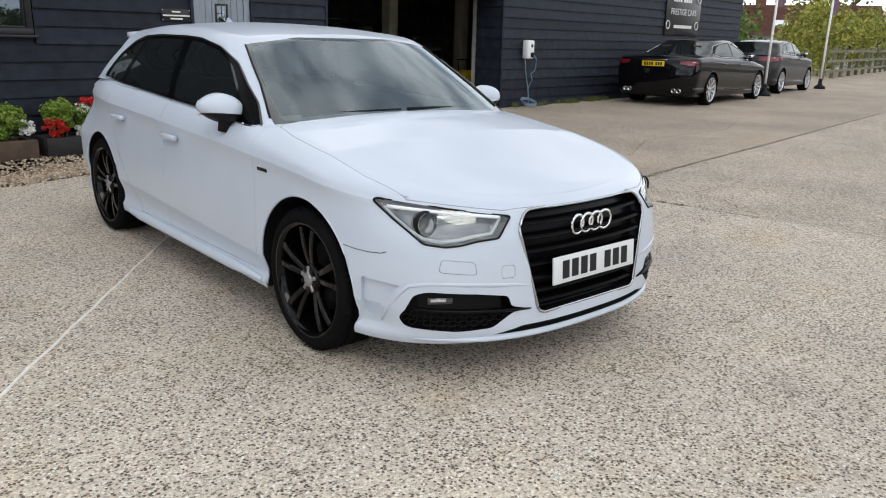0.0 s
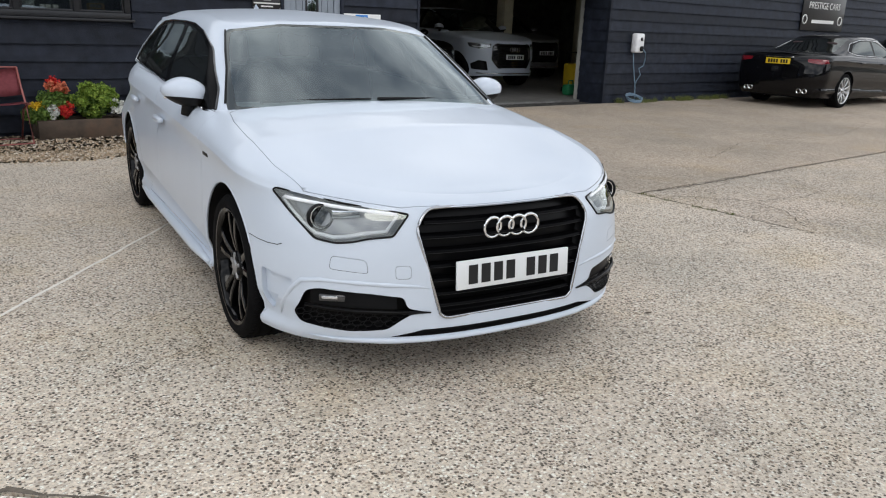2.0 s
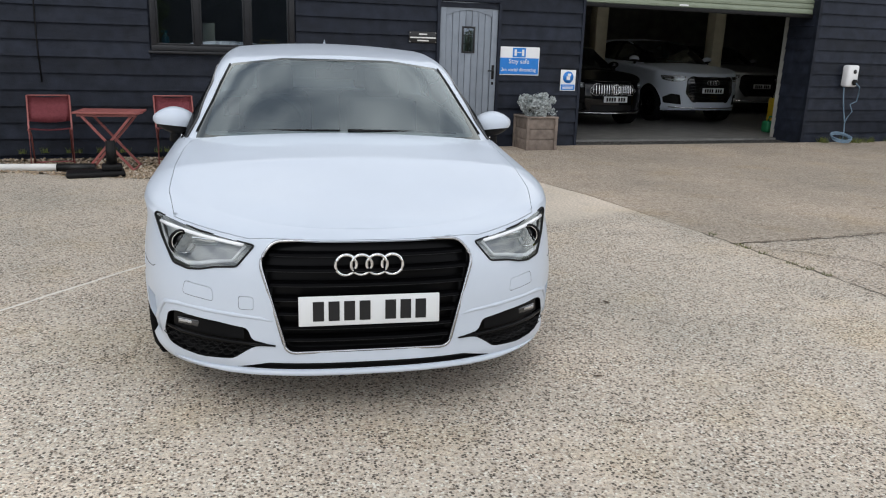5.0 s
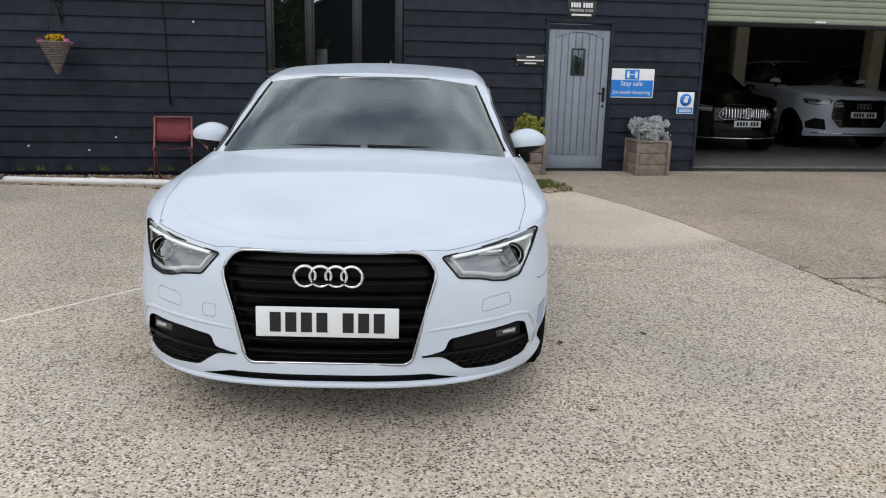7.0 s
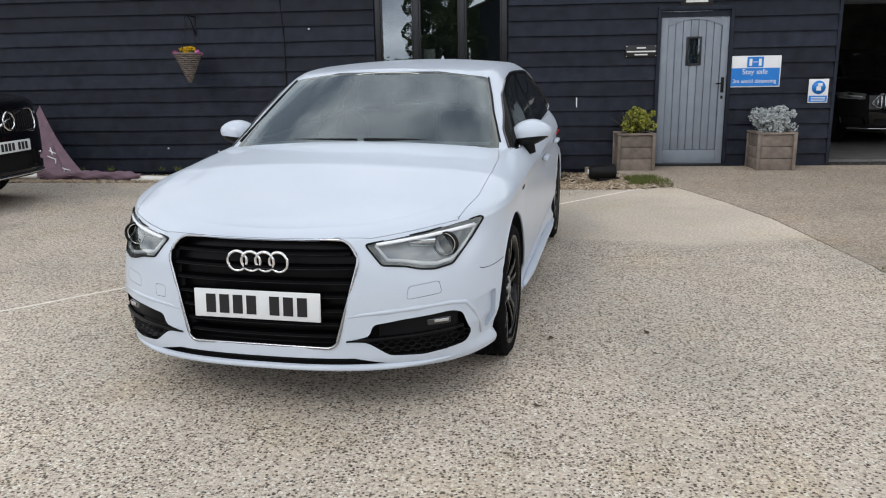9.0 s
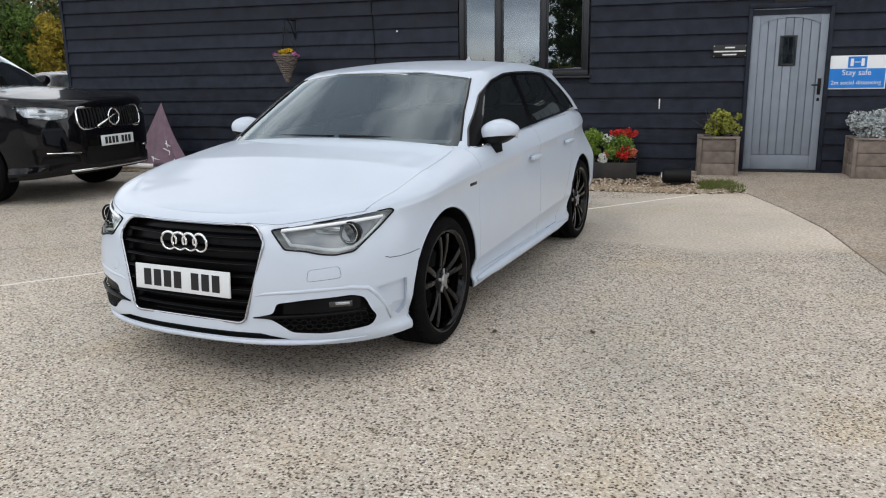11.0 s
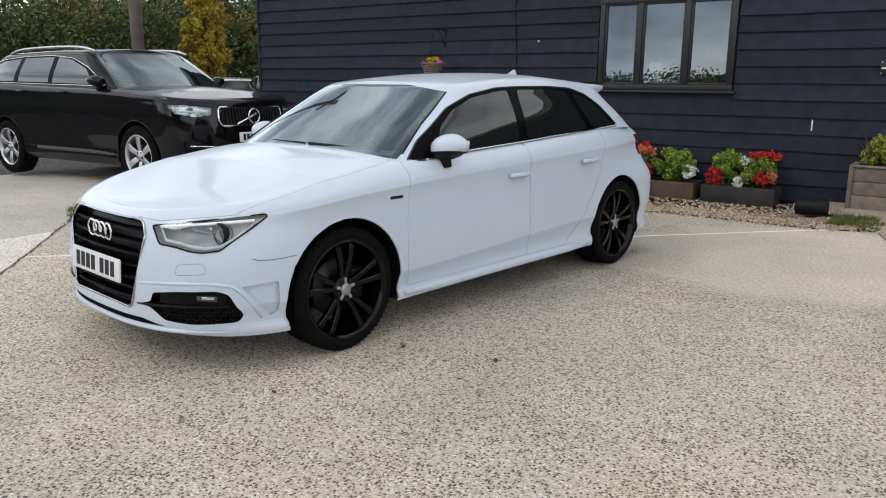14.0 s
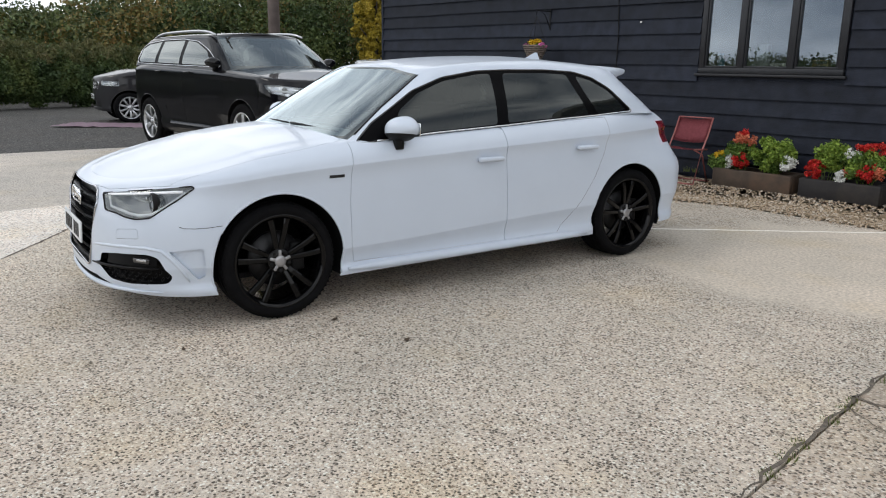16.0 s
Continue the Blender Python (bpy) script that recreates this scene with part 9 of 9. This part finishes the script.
def distance():
    eye = Vector((7.2, 0.6, 0))

    def at(az, d):
        a = radians(az)
        return eye.x + d * math.cos(a), eye.y + d * math.sin(a)
    far = curve((118, 6.6), (137, 8.0), (146, 7.8), (154, 6.8), (158, 5.8), (161, 5.2), (163, 4.3), (167, 4.2), (190, 3.2))
    for mat, label, k0 in ((LEAF_OLIVE, "dark green woodland behind the field", 0), (LEAF_AUTUMN, "rusty autumn woodland behind the field", 1), (LEAF_DARK, "deep green woodland behind the field", 2)):
        pl = []
        for k in range(34):
            az = 116 + (k * 3 + k0) * 0.78
            d = 56 + 9 * math.sin(k * 2.3 + k0)
            x, y = at(az + RNG.normal() * 0.4, d)
            h = 1.4 + d * math.tan(radians(far(az))) * RNG.uniform(0.88, 1.12)
            pl.append((x, y, h, RNG.uniform(4.5, 7.5)))
        far_wood("far_woodland", pl, mat, label, 0.145, 3600)
    back = []
    for k in range(40):
        az = 116 + k * 1.9
        x, y = at(az, 70)
        back.append((x, y, 1.4 + 70 * math.tan(radians(far(az))) * RNG.uniform(0.86, 1.0), 9.0))
    far_wood("far_woodland", back, LEAF_OLIVE, "deep woodland behind the first trees", 0.20, 3200)
    x, y = at(142.6, 44)
    tree(x, y, 7.4, 2.8, LEAF_YELLOW, "small golden-yellow autumn tree", 16000)
    x, y = at(137.8, 47)
    tree(x, y, 6.2, 4.0, LEAF_GREEN, "rounded green tree at the field's edge", 16000)
    x, y = at(135.0, 45)
    tree(x, y, 5.6, 3.5, LEAF_YELLOW, "golden autumn tree near the building's end", 14000)
    # hedge along the yard and tall grass behind the cars
    hp = []
    for k in range(30):
        t = k / 29
        hp.append((-21.5 - 9 * t, 2.0 + 13.0 * t - 14 * (1 - t) ** 2, 2.25 - 0.35 * t + 0.25 * math.sin(k * 1.9), 2.2))
    far_wood("hedge", hp, LEAF_DARK, "dense dark bramble hedge at the yard's edge", 0.085, 4200)
    pts = [clumps(2600, (x - 0.6, y, fall(x) + 2.05 - 0.1 * (k % 3)), (1.3, 1.3, 0.95), 22, 0.26, 0.6) for k, (x, y, h, w) in enumerate(hp)]
    tagged(leaves("tall_weeds", np.concatenate(pts), 0.05, WEED, stretch_=3.6, up=1.2), "tall browning weeds rising out of the hedge", "weeds", kind="stuff")
    v, f = [], []
    for k in range(24000):
        az = RNG.uniform(128, 157)
        d = RNG.uniform(28, 42)
        px, py = at(az, d)
        hh = RNG.uniform(0.5, 1.25)
        t = RNG.uniform(0, 3.14)
        b = len(v)
        g = fall(px)
        v += [(px - 0.03 * math.cos(t), py - 0.03 * math.sin(t), g - 0.05), (px + 0.03 * math.cos(t), py + 0.03 * math.sin(t), g - 0.05), (px + RNG.normal() * 0.15, py, g + hh)]
        f.append((b, b + 1, b + 2))
    me = bpy.data.meshes.new("field_grass")
    me.from_pydata(v, [], f)
    tagged(share("field_grass", me, DRY_GRASS), "tall dry grass of the field", "grass", kind="stuff")
    # telegraph pole
    s = thing("telegraph_pole", pose(-6.0, 8.62, fall(-6.0) - 0.03), "brown wooden telegraph pole", "pole")
    part("shaft", turned(bmesh.new(), [(0.115, 0), (0.11, 2.5), (0.095, 6.0), (0.08, 8.5)], 18), POLE_WOOD, s)
    part("cross_arm", boxed(-0.6, 0.6, -0.05, 0.05, 8.0, 8.12), POLE_WOOD, s, smooth=False)
    s = thing("ground_sheet", pose(-12.3, 7.5, fall(-12.3) - 0.028, 0, 0, 45), "crumpled purple plastic sheet on the gravel", "sheet")
    bm = bmesh.new()
    g = [[bm.verts.new((-1.3 + 2.6 * i / 14, -0.6 + 1.2 * k / 10, 0.012 + 0.03 * abs(math.sin(i * 1.3 + k)))) for k in range(11)] for i in range(15)]
    for a, b in zip(g, g[1:]):
        for k in range(10):
            bm.faces.new((a[k], a[k + 1], b[k + 1], b[k]))
    part("sheet", bm, PURPLE, s)
    # right-hand distance: flags, fence, house and trees
    for k, (x, y) in enumerate(((22.35, 8.13), (28.0, 8.32))):
        s = thing("flag_pole", pose(x, y, 0), "white feather-flag pole on a black foot", "pole", "feather flags")
        part("shaft", tube(bmesh.new(), [(0, 0, 0.25), (0.03, 0, 1.6), (0.10, 0, 3.6)], 0.034, 12), WHITE_PVC, s)
        part("foot", turned(bmesh.new(), [(0.19, 0), (0.16, 0.08), (0.07, 0.14), (0.06, 0.32)], 18), MATT_BLACK, s)
        bm = bmesh.new()
        g = [[bm.verts.new((0.05 + 0.62 * i / 8, 0.05 * math.sin(i * 1.1 + j), 2.35 + 0.9 * j / 8)) for j in range(9)] for i in range(9)]
        for a, b in zip(g, g[1:]):
            for j in range(8):
                bm.faces.new((a[j], a[j + 1], b[j + 1], b[j]))
        part("cloth", bm, PURPLE, s, "purple flag cloth")
    s = thing("fence", pose(0, 0, -0.03), "mossy post-and-rail timber fence along the drive", "fence")
    n = 22
    for k in range(n + 1):
        x, y = 36.0 + 2.0 * k, 10.55 + 0.085 * 2.0 * k
        part("post", boxed(x - 0.07, x + 0.07, y - 0.07, y + 0.07, 0, 1.38, bevel=0.012), FENCE_WOOD, s)
        if k < n:
            for z in (0.35, 0.78, 1.2):
                part("rail", boxed(0, 2.0, -0.03, 0.03, z - 0.055, z + 0.055, m=Matrix.Translation((x, y - 0.10, 0)) @ Matrix.Rotation(math.atan(0.085), 4, "Z")), FENCE_WOOD, s, smooth=False)
    s = thing("house", pose(66, 21.5, -0.03, 0, 0, 20), "white house with a steep brown-red tiled roof", "house")
    part("wall", boxed(-4, 4, -5.5, 5.5, 0, 2.3), RENDER, s, smooth=False)
    for sg in (1, -1):
        bm = bmesh.new()
        rows = []
        for k in range(9):
            t = k / 8
            rows.append([bm.verts.new((sg * (4.5 * (1 - t)), yy, 2.1 + 2.4 * t)) for yy in (-5.8, 5.8)])
        for a, b in zip(rows, rows[1:]):
            bm.faces.new((a[0], b[0], b[1], a[1]))
        bmesh.ops.solidify(bm, geom=bm.faces[:], thickness=0.12)
        rf = part("roof", bm, TERRACOTTA, s, "brown-red clay tile roof", smooth=False)
        if sg < 0:
            for yy in (-1.5, 1.2):
                part("roof_window", boxed(-0.45, 0.45, -0.5, 0.5, 0.0, 0.06, m=Matrix.Translation((-2.9, yy, 3.02)) @ Matrix.Rotation(radians(-28), 4, "Y")), SIGN_WHITE, rf, smooth=False)
    for yy in (-3.5, 0.0, 3.5):
        w = part("window", boxed(-4.06, -3.98, yy - 0.6, yy + 0.6, 0.9, 1.9), SIGN_WHITE, s, smooth=False)
        part("pane", boxed(-4.07, -4.062, yy - 0.52, yy + 0.52, 0.98, 1.82), GLOSS_BLACK, w, smooth=False)
    part("chimney", boxed(-0.4, 0.4, 2.4, 3.2, 3.8, 5.4), TERRACOTTA, s, smooth=False)
    pl = []
    for k in range(26):
        x = 40 + k * 1.6
        pl.append((x, 13.2 + 0.075 * (x - 40) + RNG.normal() * 0.7, RNG.uniform(2.6, 4.6) + 0.03 * (x - 40), 3.2))
    far_wood("hedgerow", [p for p in pl if not 52 < p[0] < 58], LEAF_LIME, "yellowish-green hedgerow behind the fence", 0.13, 1100)
    far_wood("hedgerow", [(31.5 + k * 1.0, 13.6 + RNG.normal() * 0.4, RNG.uniform(2.2, 3.4), 2.0) for k in range(4)], LEAF_GREEN, "green bushes by the building's corner", 0.12, 520)
    far_wood("far_woodland", [(70 + 6 * k, 30 + 9 * math.sin(k * 1.9), RNG.uniform(5, 8), 8) for k in range(8)], LEAF_AUTUMN, "autumn trees behind the house", 0.36, 500)
    # woodland round the open side of the yard, as the window panes mirror it
    pl = []
    for k in range(70):
        az = 186 + k * 2.45
        d = 74 + 8 * math.sin(k * 1.7)
        x, y = at(az, d)
        pl.append((x, y, RNG.uniform(1.9, 3.0), RNG.uniform(6, 10)))
    far_wood("far_woodland", pl, LEAF_OLIVE, "dark woodland across the open side of the yard", 0.22, 2400)


def barn():
    """Black barn across the yard, seen in the window panes."""
    s = thing("barn", pose(1.3, -36, -0.03), "black boarded barn with a pitched roof across the yard", "barn")
    bm = bmesh.new()
    v = [[bm.verts.new((x, y, z)) for x, z in ((0, 0), (16, 0), (16, 5.6), (8, 9.0), (0, 5.6))] for y in (0, -14)]
    bm.faces.new(v[0])
    bm.faces.new(v[1][::-1])
    for k in (0, 1, 4):
        bm.faces.new((v[0][k], v[0][(k + 1) % 5], v[1][(k + 1) % 5], v[1][k]))
    bmesh.ops.recalc_face_normals(bm, faces=bm.faces[:])
    part("wall", bm, BOARD, s, smooth=False)
    for sg in (1, -1):
        m = Matrix.Translation((8, -7, 9.05)) @ Matrix.Rotation(sg * math.atan2(3.4, 8), 4, "Y")
        part("roof", boxed(0 if sg > 0 else -9.2, 9.2 if sg > 0 else 0, -7.4, 7.4, 0, 0.10, m=m), FENCE_WOOD, s, "weathered barn roof", smooth=False)


small_plants()
barn()
far_wood("tree_clump", [(-1.6 + 0.9 * k, -32.5 - 1.2 * (k % 2), 8.2 + 1.0 * math.sin(k * 2.1), 3.0) for k in range(4)], LEAF_DARK, "tall dark trees beside the barn", 0.13, 9000)
ground_marks()
distance()
hatchback(pose(3.349, 2.936, 0, 0, 0, -7.7))
